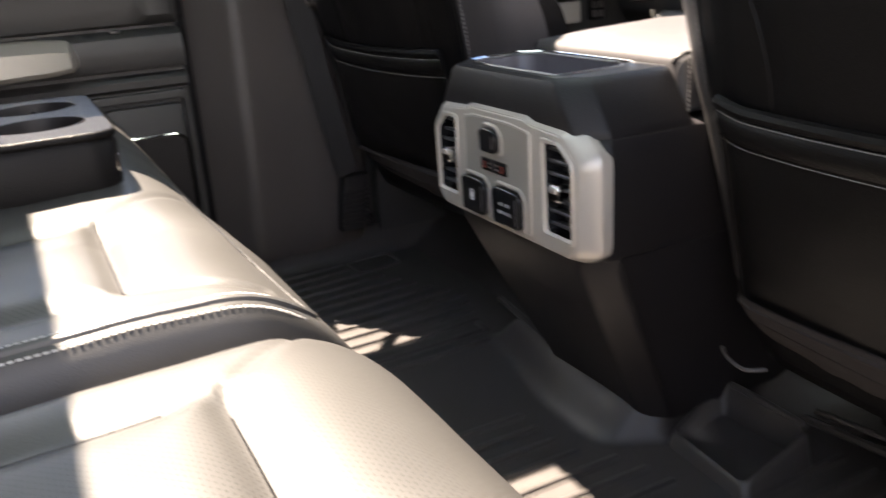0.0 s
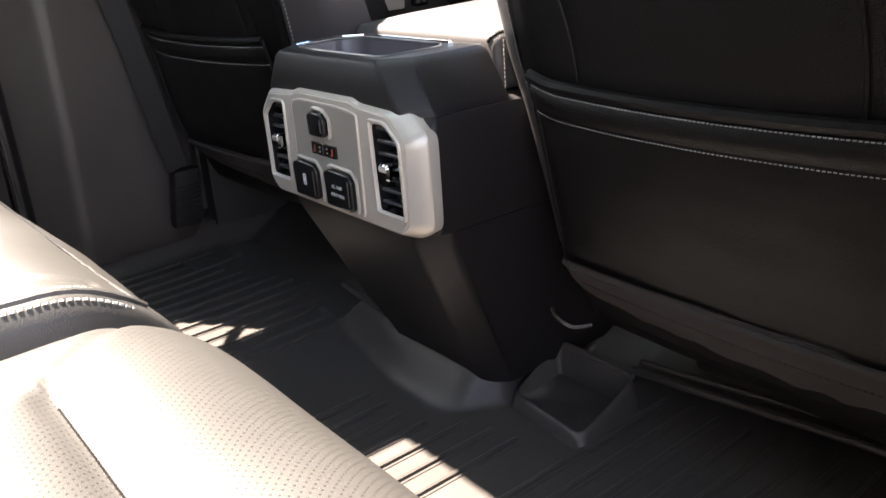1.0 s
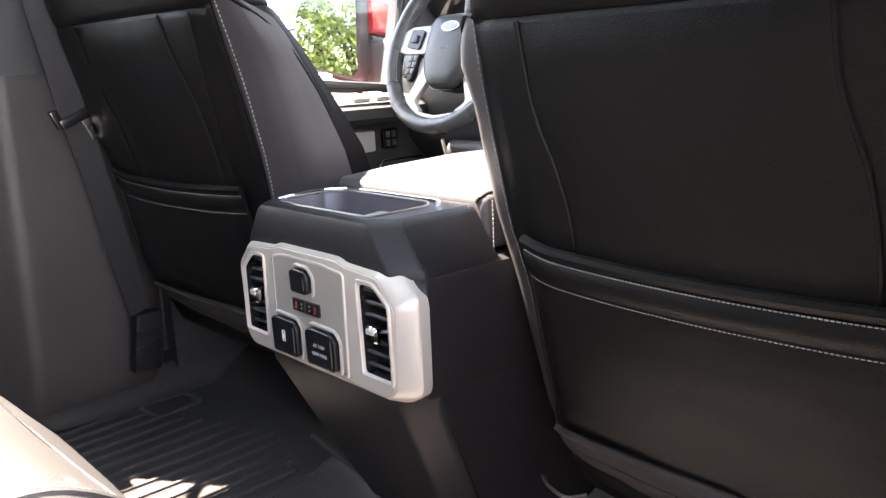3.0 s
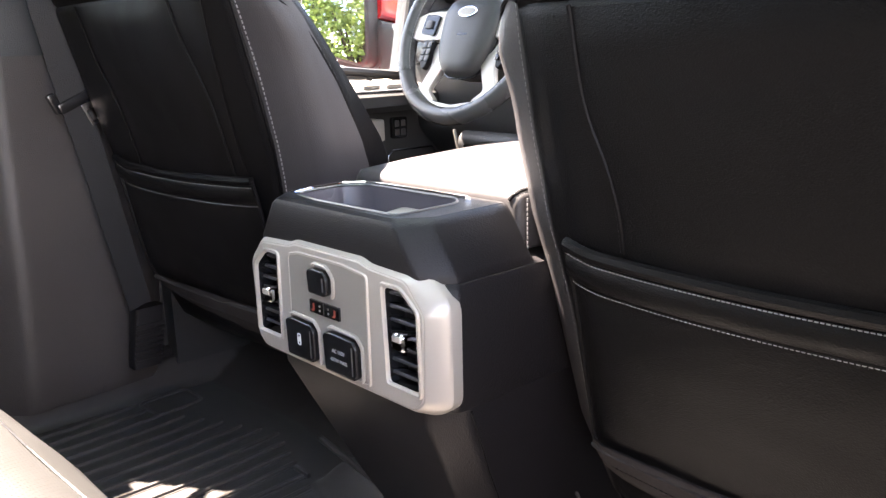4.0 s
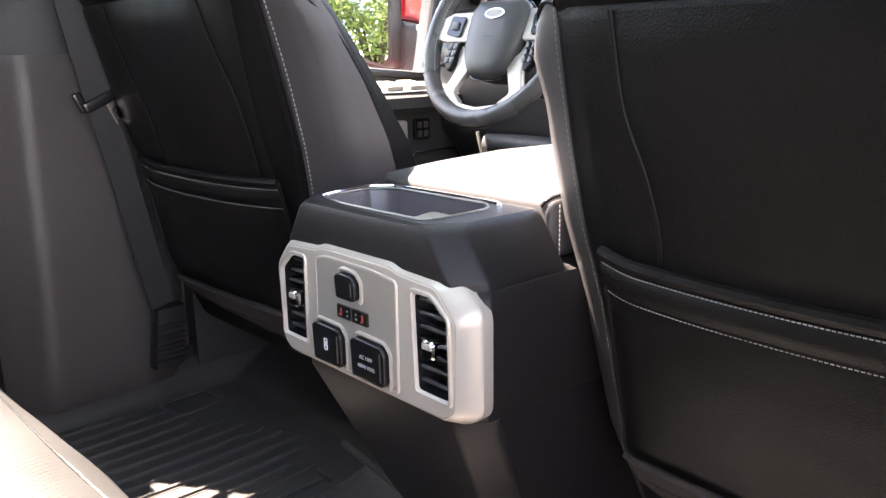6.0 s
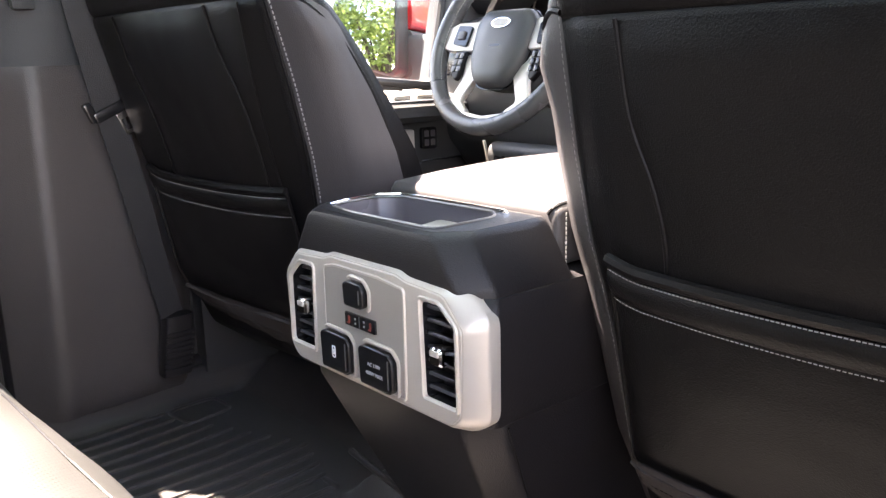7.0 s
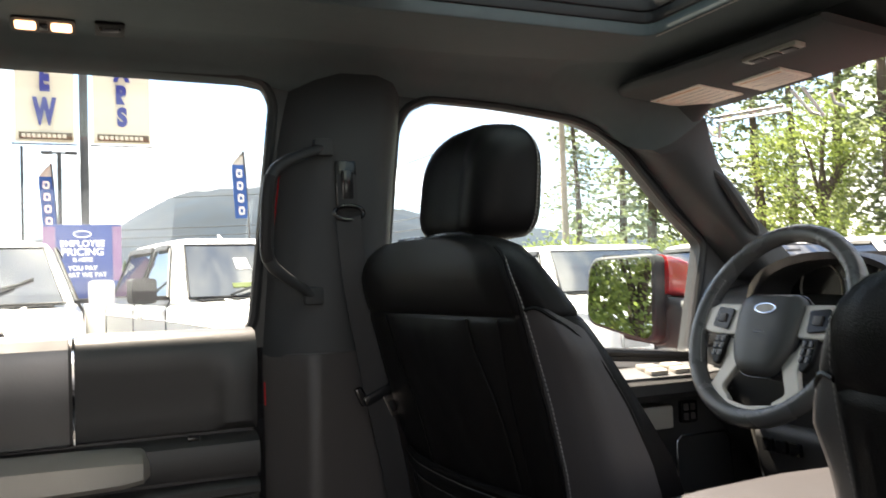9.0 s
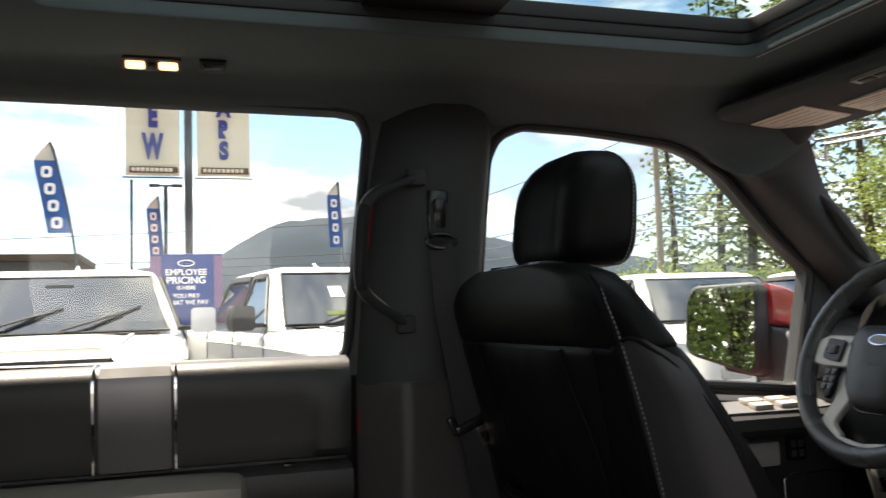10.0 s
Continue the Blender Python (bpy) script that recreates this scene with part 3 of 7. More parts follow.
# ---- front seats ----
def front_seat(label, m, slope, low_slope, seam, lip_z, flare, head_y, aside=0.0):
    """A front seat. Its own origin is on the floor under the middle of its back's rear face."""
    seat = thing("front_seat", label, "car seat", m, "front seats")
    depth = [(0.15, 0.16), (0.3, 0.19), (0.48, 0.18), (0.53, 0.165), (0.61, 0.13), (0.69, 0.095), (0.775, 0.070), (0.83, 0.055)]
    fold = [(0.12, 0.200), (0.20, 0.212), (0.33, 0.218), (0.45, 0.225), (0.52, 0.238), (0.60, 0.243), (0.74, 0.243), (0.775, 0.236), (0.795, 0.224), (0.81, 0.200), (0.82, 0.165), (0.828, 0.12)]
    left_end, right_end = -0.214 + aside, 0.182 + aside      # ends of the map pocket

    def rear(z):
        return -(slope if z > lip_z else low_slope) * (z - lip_z) + 0.30 * max(0.0, z - 0.775) + (0.25 * (0.30 - z) if z < 0.30 else 0.0)

    def wing(z):
        return flare * max(0.25, min(1.0, (0.84 - z) / 0.16)) * min(1.0, 0.55 + z)

    def face(x, z, out=0.0):
        e = lerp(fold, z)
        k = min(1.0, abs(x) / e)
        return Vector((x, rear(z) - 0.010 * (1 - k ** 2.4) + 0.010 * max(0.0, (k - 0.86) / 0.14) ** 2 - out, z))

    def side(z, u, sx, out=0.0):
        """The side of the back, from the stitched corner (u 0) to its front (u 1)."""
        e, d, w = lerp(fold, z), lerp(depth, z), wing(z)
        t = min(0.060, d * 0.5)
        pts = [(e + 0.010, 0.020), (e + 0.010 + (w - 0.010) * 0.62, 0.020 + (t - 0.02) * 0.5), (e + w, t), (e + w + 0.002, t + (d - t) * 0.55), (e + w - 0.006, d)]
        f = u * 4
        i = min(3, int(f))
        a, b = Vector(pts[i]), Vector(pts[i + 1])
        p = a.lerp(b, f - i)
        n = Vector((b.y - a.y, a.x - b.x)).normalized() * out
        return Vector((sx * (p.x + n.x), rear(z) + p.y + n.y, z))

    def ring(z, sink=0.0):
        e, d = lerp(fold, z), lerp(depth, z)
        pts = [face(x * e, z, -sink) for x in np.linspace(-1, 1, 21)]
        pts += [Vector((e + 0.006, rear(z) + 0.011, z))] + [side(z, u, 1, -sink) for u in np.linspace(0, 1, 9)]
        pts += [Vector((x * e, rear(z) + d + 0.004, z)) for x in (0.9, 0.4, -0.4, -0.9)]
        pts += [side(z, u, -1, -sink) for u in np.linspace(1, 0, 9)] + [Vector((-e - 0.006, rear(z) + 0.011, z))]
        return pts
    zs = [lip_z - 0.285, lip_z - 0.270, lip_z - 0.24, 0.30, 0.33, 0.36, 0.42, 0.47, 0.52, 0.57, 0.62, 0.66, 0.69, seam - 0.012, seam - 0.004, seam, seam + 0.004, seam + 0.012, 0.75, 0.765, 0.78, 0.792, 0.802, 0.81, 0.818, 0.824, 0.828]
    rings = [ring(z, 0.005 if z == seam else (0.0015 if abs(z - seam) < 0.005 else 0.0)) for z in zs]
    top_y = rear(0.828) + 0.03
    rings.append([Vector((p.x * 0.7, top_y + (p.y - top_y) * 0.5, 0.831)) for p in rings[-1]])
    part("backrest", loft(rings), LEATHER, seat, sharp=70)

    for sx in (-1, 1):
        grid = [[side(z, u, sx, 0.0012 + 0.003 * math.sin(math.pi * u)) for u in np.linspace(0.02, 0.78, 13)] for z in np.linspace(0.20, 0.70, 26)]
        # shoulder of the side panel is a curve
        grid += [[side(0.70 + 0.028 * math.sin(math.pi * min(1, 0.25 + 0.75 * u)) * s, min(u, 0.78 - 0.30 * s * s), sx, 0.0012 + 0.003 * math.sin(math.pi * u) * (1 - s)) for u in np.linspace(0.02, 0.78, 13)] for s in (0.35, 0.7, 1.0)]
        part("side_panel", loft(grid, caps=False, closed=False), LEATHER_LIT, seat, "black leather side panel, lightened as if lit", sharp=70)
        edge = [side(0.726, 0.05, sx, 0.001), side(0.728, 0.25, sx, 0.001), side(0.715, 0.48, sx, 0.001), side(0.690, 0.66, sx, 0.001), side(0.64, 0.76, sx, 0.001), side(0.55, 0.79, sx, 0.001), side(0.42, 0.79, sx, 0.001), side(0.26, 0.79, sx, 0.001)]
        part("piping", tube(spline(edge, 6), 0.0028, 6), LEATHER, seat)
        line = [side(z, 0.0, sx, 0.0) for z in list(np.linspace(0.22, 0.775, 46)) + [0.79, 0.80, 0.808]]
        part("seam", tube(line, 0.0030, 6), LEATHER, seat)
        part("stitching", stitches([side(z, 0.055, sx, 0.0022) for z in list(np.linspace(0.22, 0.775, 46)) + [0.79, 0.80, 0.808]], (sx * 0.75, -0.65, 0), 0.0064, 0.0042, 0.0017, 0.0003), THREAD, seat, "pale contrast stitching")
    # seams of the rear panel, which end in the pocket
    for pts, r in ((((0.094, seam - 0.004), (0.097, 0.66), (0.114, 0.60), (0.120, 0.54), (0.118, lip_z - 0.01)), 0.0026),
                   (((0.168, seam - 0.004), (0.156, 0.63), (0.148, 0.54), (0.146, lip_z - 0.01)), 0.0017),
                   (((-0.181, seam - 0.004), (-0.177, 0.64), (-0.160, 0.585), (-0.152, 0.54), (-0.152, lip_z - 0.01)), 0.0024)):
        part("seam", tube(spline([face(x + 1.8 * aside, z, 0.0006) for x, z in pts], 6), r, 6, flat=0.7), LEATHER, seat)

    def mid(z, left):
        if left:
            return lerp([(0.45, -0.152), (0.54, -0.152), (0.585, -0.160), (0.64, -0.177), (0.70, -0.181)], z)
        return lerp([(0.45, 0.118), (0.54, 0.120), (0.60, 0.114), (0.66, 0.097), (0.70, 0.094)], z)
    # the panel between the seams is padded and a little uneven
    grid = []
    for z in np.linspace(lip_z - 0.012, seam - 0.006, 20):
        a, b = mid(z, True) + 1.8 * aside, mid(z, False) + 1.8 * aside
        row = []
        for k in np.linspace(0, 1, 21):
            puff = 0.0045 * (1 - abs(2 * k - 1) ** 6) * min(1.0, (seam - 0.004 - z) / 0.02)
            row.append(face(a + (b - a) * k, z, puff - 0.0005 + 0.0012 * noise.noise(Vector((9 * k, 30 * z, 2.0)))))
        grid.append(row)
    part("rear_panel", loft(grid, caps=False, closed=False), LEATHER, seat, sharp=70)

    # map pocket with a rolled lip, a stitched band and a hanging sheet
    skirt_z = lip_z - 0.210
    xs = np.linspace(left_end, right_end, 33)

    def across(x):
        return (x - left_end) / (right_end - left_end)

    def pocket_point(x, v, out=0.0):
        k = across(x)
        z = skirt_z + (lip_z - 0.005 * math.sin(math.pi * k) + 0.006 * max(0, 0.08 - k) / 0.08 - skirt_z) * v
        belly = math.sin(math.pi * min(1, v * 0.92)) * (1 - abs(2 * k - 1) ** 4)
        slack = 0.0016 * noise.noise(Vector((5 * k, 7 * v, 4.0)))
        return face(x, z, 0.006 + 0.008 * belly + slack * (1 - v ** 6) + out)
    sheet = [[pocket_point(x, v) for x in xs] for v in np.linspace(0, 1, 18)]
    bm = loft(sheet, caps=False, closed=False)
    loft([[p + Vector((0, 0.004, 0)) for p in r] for r in sheet], caps=False, closed=False, bm=bm)
    pocket = part("pocket", bm, LEATHER, seat, "black leather map pocket", sharp=70)
    part("lip", tube([pocket_point(x, 1.0, 0.001) for x in xs], 0.0055, 8, flat=1.2), LEATHER, pocket)
    band = [[pocket_point(x, v, 0.0010 + 0.0045 * math.sin(math.pi * (v - 0.845) / 0.12) ** 0.7) for x in xs] for v in np.linspace(0.846, 0.964, 9)]
    part("band", loft(band, caps=False, closed=False), LEATHER, pocket, sharp=70)
    part("stitching", stitches([pocket_point(x, 0.958, 0.0026) for x in xs], (0, -1, 0.2), 0.0042, 0.0030, 0.0011, 0.0003), THREAD, pocket, "pale contrast stitching")
    part("stitching", stitches([pocket_point(x, 0.832, 0.0012) for x in xs], (0, -1, 0), 0.0042, 0.0028, 0.0009, 0.0003), THREAD, pocket, "fine pale stitching")
    for x in (left_end, right_end):
        part("edge_seam", tube([pocket_point(x, v, 0.001) for v in np.linspace(0, 1, 14)], 0.0026, 6), LEATHER, pocket)

    # felt skirt under the pocket, tucked in below
    skirt = [[face(x, z, 0.010 + 0.005 * math.sin(9 * x + 30 * z) + 0.003 * noise.noise(Vector((30 * x, 20 * z, 1)))) + Vector((0, max(0, skirt_z - 0.02 - z) * 0.45, 0)) for x in np.linspace(left_end + 0.004, right_end + 0.02, 41)] for z in np.linspace(skirt_z + 0.012, skirt_z - 0.080, 13)]
    bm = loft(skirt, caps=False, closed=False)
    loft([[p + Vector((0, 0.004, 0)) for p in r] for r in skirt], caps=False, closed=False, bm=bm)
    part("skirt", bm, CLOTH, seat, "dark felt skirt below the pocket", sharp=70)
    part("hem", tube([face(x, skirt_z + 0.004, 0.012) for x in np.linspace(left_end + 0.004, right_end, 20)], 0.0042, 6), CLOTH, seat)
    part("stitching", stitches([face(x, skirt_z - 0.012, 0.0165 + 0.005 * math.sin(9 * x + 7)) for x in np.linspace(left_end + 0.01, right_end, 20)], (0, -1, 0), 0.006, 0.004, 0.0012), LEATHER, seat)
    cush = []
    for y, zt, w in ((0.17, 0.30, 0.21), (0.22, 0.315, 0.235), (0.35, 0.325, 0.245), (0.50, 0.335, 0.245), (0.58, 0.325, 0.235), (0.62, 0.29, 0.22)):
        cush.append([Vector((x, y, z)) for x, z in rounded(w, (zt - 0.20) / 2, 0.045, 5, 0, (zt + 0.20) / 2)])
    part("cushion", loft(cush), LEATHER, seat, sharp=60)
    part("base", box(-0.20, 0.20, 0.27, 0.56, 0.07, 0.21, 0.01), CARPET, seat)
    for sx in (-1, 1):
        part("rail", box(sx * 0.12 - 0.025, sx * 0.12 + 0.025, 0.30, 0.58, FLOOR_Z - m.translation.z, 0.085, 0.004), STEEL, seat, "dark steel seat rail")

    # headrest: a broad cushion, hollowed at the back, on a low collar
    hr = []
    zc, zh, hx = 0.918, 0.091, -0.012 - (0.016 if aside == 0.0 else 0.0)
    for t in np.linspace(-1, 1, 25):
        e = 2.6 if t > 0 else 4.5
        s = max((1 - abs(t) ** e) ** (1 / e) if abs(t) < 1 else 0.0, 0.34 if t < 0 else 0.22)
        wz = (0.132 + 0.004 * t) * s
        dz = (0.064 - 0.006 * t) * s
        z = zc + zh * t
        yy = rear(0.79) + head_y + 0.10 * (z - 0.85)
        ring_h = []
        for a in np.linspace(0, 2 * math.pi, 40, endpoint=False):
            ca, sa = math.cos(a), math.sin(a)
            x = wz * abs(ca) ** 0.62 * (1 if ca > 0 else -1)
            y = dz * abs(sa) ** 0.72 * (1 if sa > 0 else -1)
            # a soft upright hollow beside the right-hand wing, which swells out
            dent = 0.011 * math.exp(-((x - 0.034) / 0.030) ** 2) - 0.008 * math.exp(-((x - 0.095) / 0.040) ** 2)
            low = 0.010 * max(0, -t) * max(0, x / 0.132)
            ring_h.append(Vector((hx + x, yy + y + (dent * s * min(1, 1.2 - 0.8 * t) if y < 0 else 0.0), z - low)))
        hr.append(ring_h)
    head = part("headrest", loft(hr), LEATHER, seat, "black leather headrest", sharp=80)
    for k in (-1, 1):
        part("post", tube([(hx + k * 0.06, rear(0.79) + 0.05, 0.78), (hx + k * 0.06, rear(0.79) + head_y - 0.01, 0.85)], 0.006, 8), CHROME, head)
        part("post_collar", box(hx + k * 0.055 - 0.034, hx + k * 0.055 + 0.034, rear(0.79) + 0.02, rear(0.79) + 0.07, 0.824, 0.836, 0.004), GLOSS_BLACK, head)
        line = [r[2 if k > 0 else 22] for r in hr[2:-1]]
        part("seam", tube(line, 0.0016, 5), LEATHER, head)
        part("stitching", stitches([p + Vector((k * 0.003, 0.001, 0)) for p in line], (k * 0.7, -0.7, 0), 0.006, 0.004, 0.0012), BENCH_THREAD, head)
    part("collar_sheet", box(hx - 0.085, hx + 0.055, rear(0.79) + 0.03, rear(0.79) + 0.06, 0.830, 0.833, 0.001), PLASTIC_SOFT, head, "loose clear plastic sheet")
    return seat


front_seat("black leather driver seat with map pocket and pale stitching", pose(-0.476, 0.064, 0.0, 0, 0, 3.0), 0.26, 0.19, 0.717, 0.472, 0.058, 0.118, 0.030)
front_seat("black leather passenger seat with map pocket and pale stitching", pose(0.460, 0.106, -0.050, 0, 0, 0), 0.20, 0.19, 0.721, 0.505, 0.070, 0.044)
for seat_ob in [o for o in bpy.data.objects if o.name == "front_seat.001"]:
    part("shield_edge", tube(spline([(-0.234, 0.035, 0.233), (-0.217, 0.024, 0.232), (-0.189, 0.020, 0.230), (-0.176, 0.038, 0.230)], 6), 0.0022, 6), PLASTIC_SOFT, seat_ob, "pale plastic edge")


# ---- centre console ----
console = thing("center_console", "black centre console with a satin silver rear vent panel", "console")


def facet_ring(w, y0, y1, z, c, d, r):
    """A level outline with slanting rear corners, c wide and d deep."""
    return [Vector((x, y, z)) for x, y in soften([(-w, y0 + d), (-w + c, y0), (w - c, y0), (w, y0 + d), (w, y1), (-w, y1)], r, 3)]


rings = [facet_ring(w, y0, 0.80, z, 0.030, 0.030, 0.007) for z, w, y0 in ((0.03, 0.120, 0.140), (0.06, 0.125, 0.126), (0.10, 0.133, 0.104), (0.20, 0.150, 0.055), (0.270, 0.160, 0.021), (0.286, 0.161, 0.021), (0.289, 0.158, 0.026))]
part("lower_body", loft(rings), PLASTIC, console, sharp=32)
rings = [facet_ring(w, y0, 0.80, z, 0.008, 0.008, 0.004) for z, w, y0 in ((0.289, 0.166, 0.026), (0.292, 0.168, 0.024), (0.396, 0.172, 0.024), (0.410, 0.171, 0.025), (0.419, 0.167, 0.028), (0.423, 0.158, 0.032))]
part("upper_body", loft(rings), PLASTIC, console, sharp=40)
for sx in (-1, 1):
    line = [(sx * (w - 0.0005), y0 + 0.034, z) for z, w, y0 in ((0.282, 0.1615, 0.021), (0.20, 0.151, 0.055), (0.10, 0.134, 0.104), (0.06, 0.126, 0.126))]
    part("seam", tube(line, 0.0012, 5), LEATHER, console)

# tray housing behind the armrest, with the cup holders sunk into it
cup_hole = soften([(-0.104, 0.034), (-0.050, 0.024), (0.088, 0.024), (0.094, 0.034), (0.092, 0.108), (0.072, 0.126), (-0.085, 0.126), (-0.108, 0.10)], 0.012)
rings = [facet_ring(w, y0, 0.144, z, 0.026, 0.030, 0.005) for z, w, y0 in ((0.420, 0.166, 0.008), (0.426, 0.165, 0.007), (0.430, 0.163, 0.006), (0.470, 0.137, 0.006), (0.4755, 0.132, 0.009), (0.478, 0.126, 0.014))]
part("housing", loft(rings, caps=False), PLASTIC, console, sharp=32)
part("tray_top", plate("tray_top", [(p.x, p.y) for p in rings[-1]], [cup_hole], 0.003, PLASTIC, 0.0, Matrix.Translation((0, 0, 0.4752))), PLASTIC, console)
well = [[Vector((x * k, 0.078 + (y - 0.078) * k, z)) for x, y in cup_hole] for z, k in ((0.478, 1.0), (0.472, 0.985), (0.400, 0.93), (0.395, 0.90), (0.395, 0.01))]
part("cup_holder", loft(well, caps=False), CUP_GREY, console, "dark grey cup holder well", sharp=50)
# silver on the divider stands for the sunlight that falls on it
part("divider", loft([[Vector((x, y, z)) for x, y in soften([(-0.020 + e, 0.032), (0.034 - e, 0.032), (0.022 - e, 0.078), (0.034 - e, 0.122), (-0.020 + e, 0.122), (-0.008 + e, 0.078)], 0.008)] for z, e in ((0.395, 0.0), (0.452, 0.002), (0.460, 0.006))]), SILVER_DARK, console, "cup divider, pale as if sunlit", sharp=50)
part("cup_rim", tube([(x, y, 0.4786) for x, y in cup_hole], 0.0016, 6, closed=True), BRUSHED, console, "thin chrome rim")
# glossy tray edge: chrome stands in for the windshield's white reflection
rim = [(-0.108, 0.034), (-0.117, 0.064), (-0.120, 0.112), (-0.098, 0.135), (0.078, 0.135), (0.094, 0.122)]
for a, b in ((0, 3), (3, 6)):
    part("tray_edge", tube(spline([(x, y, 0.4792) for x, y in rim[a:b]], 5) if b < 6 else [(x, y, 0.4792) for x, y in [rim[2], *rim[a:b]]], 0.0036, 8, flat=0.6), CHROME, console, "glossy tray edge, chromed for its reflections")

# armrest lid
lid = []
for y, zt, w in ((0.147, 0.480, 0.136), (0.149, 0.486, 0.140), (0.156, 0.490, 0.144), (0.24, 0.495, 0.146), (0.36, 0.499, 0.146), (0.46, 0.497, 0.145), (0.50, 0.490, 0.142), (0.512, 0.475, 0.137)):
    lid.append([Vector((x, y, z)) for x, z in rounded(w, (zt - 0.425) / 2, 0.010, 5, 0, (zt + 0.425) / 2)])
part("armrest_lid", loft(lid), LEATHER_LIT, console, "padded leather armrest lid", sharp=60)
part("lid_seam", tube([(p.x * 1.003, p.y, p.z + 0.0005) for p in [r[4] for r in lid]], 0.002, 5), LEATHER, console)
part("stitching", stitches([(0.149, 0.153, z) for z in np.linspace(0.432, 0.484, 12)], (1, -0.5, 0), 0.005, 0.0034, 0.0013), THREAD, console)
part("shifter_plate", box(-0.13, 0.13, 0.515, 0.80, 0.42, 0.445, 0.008), GLOSS_BLACK, console)

# silver rear panel: a flat face with two vents, and edges that sweep forward
face_line = soften([(-0.152, 0.306), (-0.138, 0.294), (0.138, 0.294), (0.152, 0.306), (0.156, 0.394), (0.130, 0.423), (0.072, 0.4265), (0.060, 0.431), (-0.060, 0.431), (-0.072, 0.4265), (-0.130, 0.423), (-0.156, 0.394)], 0.006)
edge_line = soften([(-0.173, 0.300), (-0.150, 0.285), (0.150, 0.285), (0.173, 0.300), (0.174, 0.404), (0.140, 0.434), (0.074, 0.4365), (0.062, 0.441), (-0.062, 0.441), (-0.074, 0.4365), (-0.140, 0.434), (-0.174, 0.404)], 0.012)
vent_l = soften([(-0.146, 0.314), (-0.101, 0.314), (-0.098, 0.412), (-0.124, 0.412), (-0.145, 0.394)], 0.005)
vent_r = [(-x, z) for x, z in reversed(vent_l)]
panel = part("vent_panel", plate("vent_panel", face_line, [vent_l, vent_r], 0.026, SILVER, 0.0015, Matrix.Translation((0, 0.026, 0)) @ XZ), SILVER, console, "satin silver vent panel")
rings = [[Vector((a[0] + (b[0] - a[0]) * k, y, a[1] + (b[1] - a[1]) * k)) for a, b in zip(face_line, edge_line)] for k, y in ((0.0, 0.0006), (0.10, 0.0008), (0.30, 0.0035), (0.92, 0.0170), (1.0, 0.0205), (0.99, 0.033))]
part("panel_edge", loft(rings, caps=False), SILVER, panel, sharp=24)
inset = soften([(-0.074, 0.300), (0.070, 0.300), (0.072, 0.418), (0.030, 0.4225), (-0.050, 0.4225), (-0.071, 0.418)], 0.005)
part("inset_plate", plate("inset_plate", inset, [], 0.003, SILVER_DARK, 0.0006, Matrix.Translation((0, 0.0015, 0)) @ XZ), SILVER_DARK, panel, "matt grey inset plate")
part("inset_rim", tube([(x, -0.0004, z) for x, z in inset], 0.0020, 6, closed=True), SILVER, panel)
for sx, hole in ((-1, vent_l), (1, vent_r)):
    vent = part("vent", plate("vent", [(sx * 0.122 + (x - sx * 0.122) * 1.05, z) for x, z in hole], [], 0.003, GLOSS_BLACK, 0, Matrix.Translation((0, 0.030, 0)) @ XZ), GLOSS_BLACK, console, "black louvred air vent")
    part("sleeve", loft([[Vector((sx * 0.122 + (x - sx * 0.122) * k, y, 0.363 + (z - 0.363) * k)) for x, z in hole] for y, k in ((0.0015, 0.992), (0.028, 0.95))], caps=False), GLOSS_BLACK, vent)
    # raised silver border round the vent
    bead = [(sx * 0.122 + (x - sx * 0.122) * 1.16, 0.363 + (z - 0.363) * 1.07) for x, z in hole]
    part("border", tube([(x, 0.0002, z) for x, z in bead], 0.0026, 6, closed=True), SILVER, vent, "raised silver border")
    for k in range(7):
        z = 0.3215 + 0.0138 * k
        cut = 0.0065 * max(0, k - 4)
        bm = box(-0.0215 + (cut if sx < 0 else 0), 0.0215 - (cut if sx > 0 else 0), -0.009, 0.009, -0.0019, 0.0019, 0.0012)
        bmesh.ops.transform(bm, matrix=pose(sx * 0.1215, 0.014, z, -16), verts=bm.verts)
        part("louvre", bm, LOUVRE, vent)
    tab = part("tab", loft([[Vector((sx * 0.120 + 0.006 + x, y, 0.363 + z)) for x, z in rounded(0.0085 * k, 0.009 * k, 0.003, 3)] for y, k in ((0.012, 0.8), (-0.001, 1.0), (-0.006, 1.0), (-0.0085, 0.8))]), CHROME, vent, "chrome vent tab", sharp=30)
    part("tab_face", box(sx * 0.120, sx * 0.120 + 0.012, -0.0100, -0.008, 0.364, 0.370, 0.001), SILVER, tab)


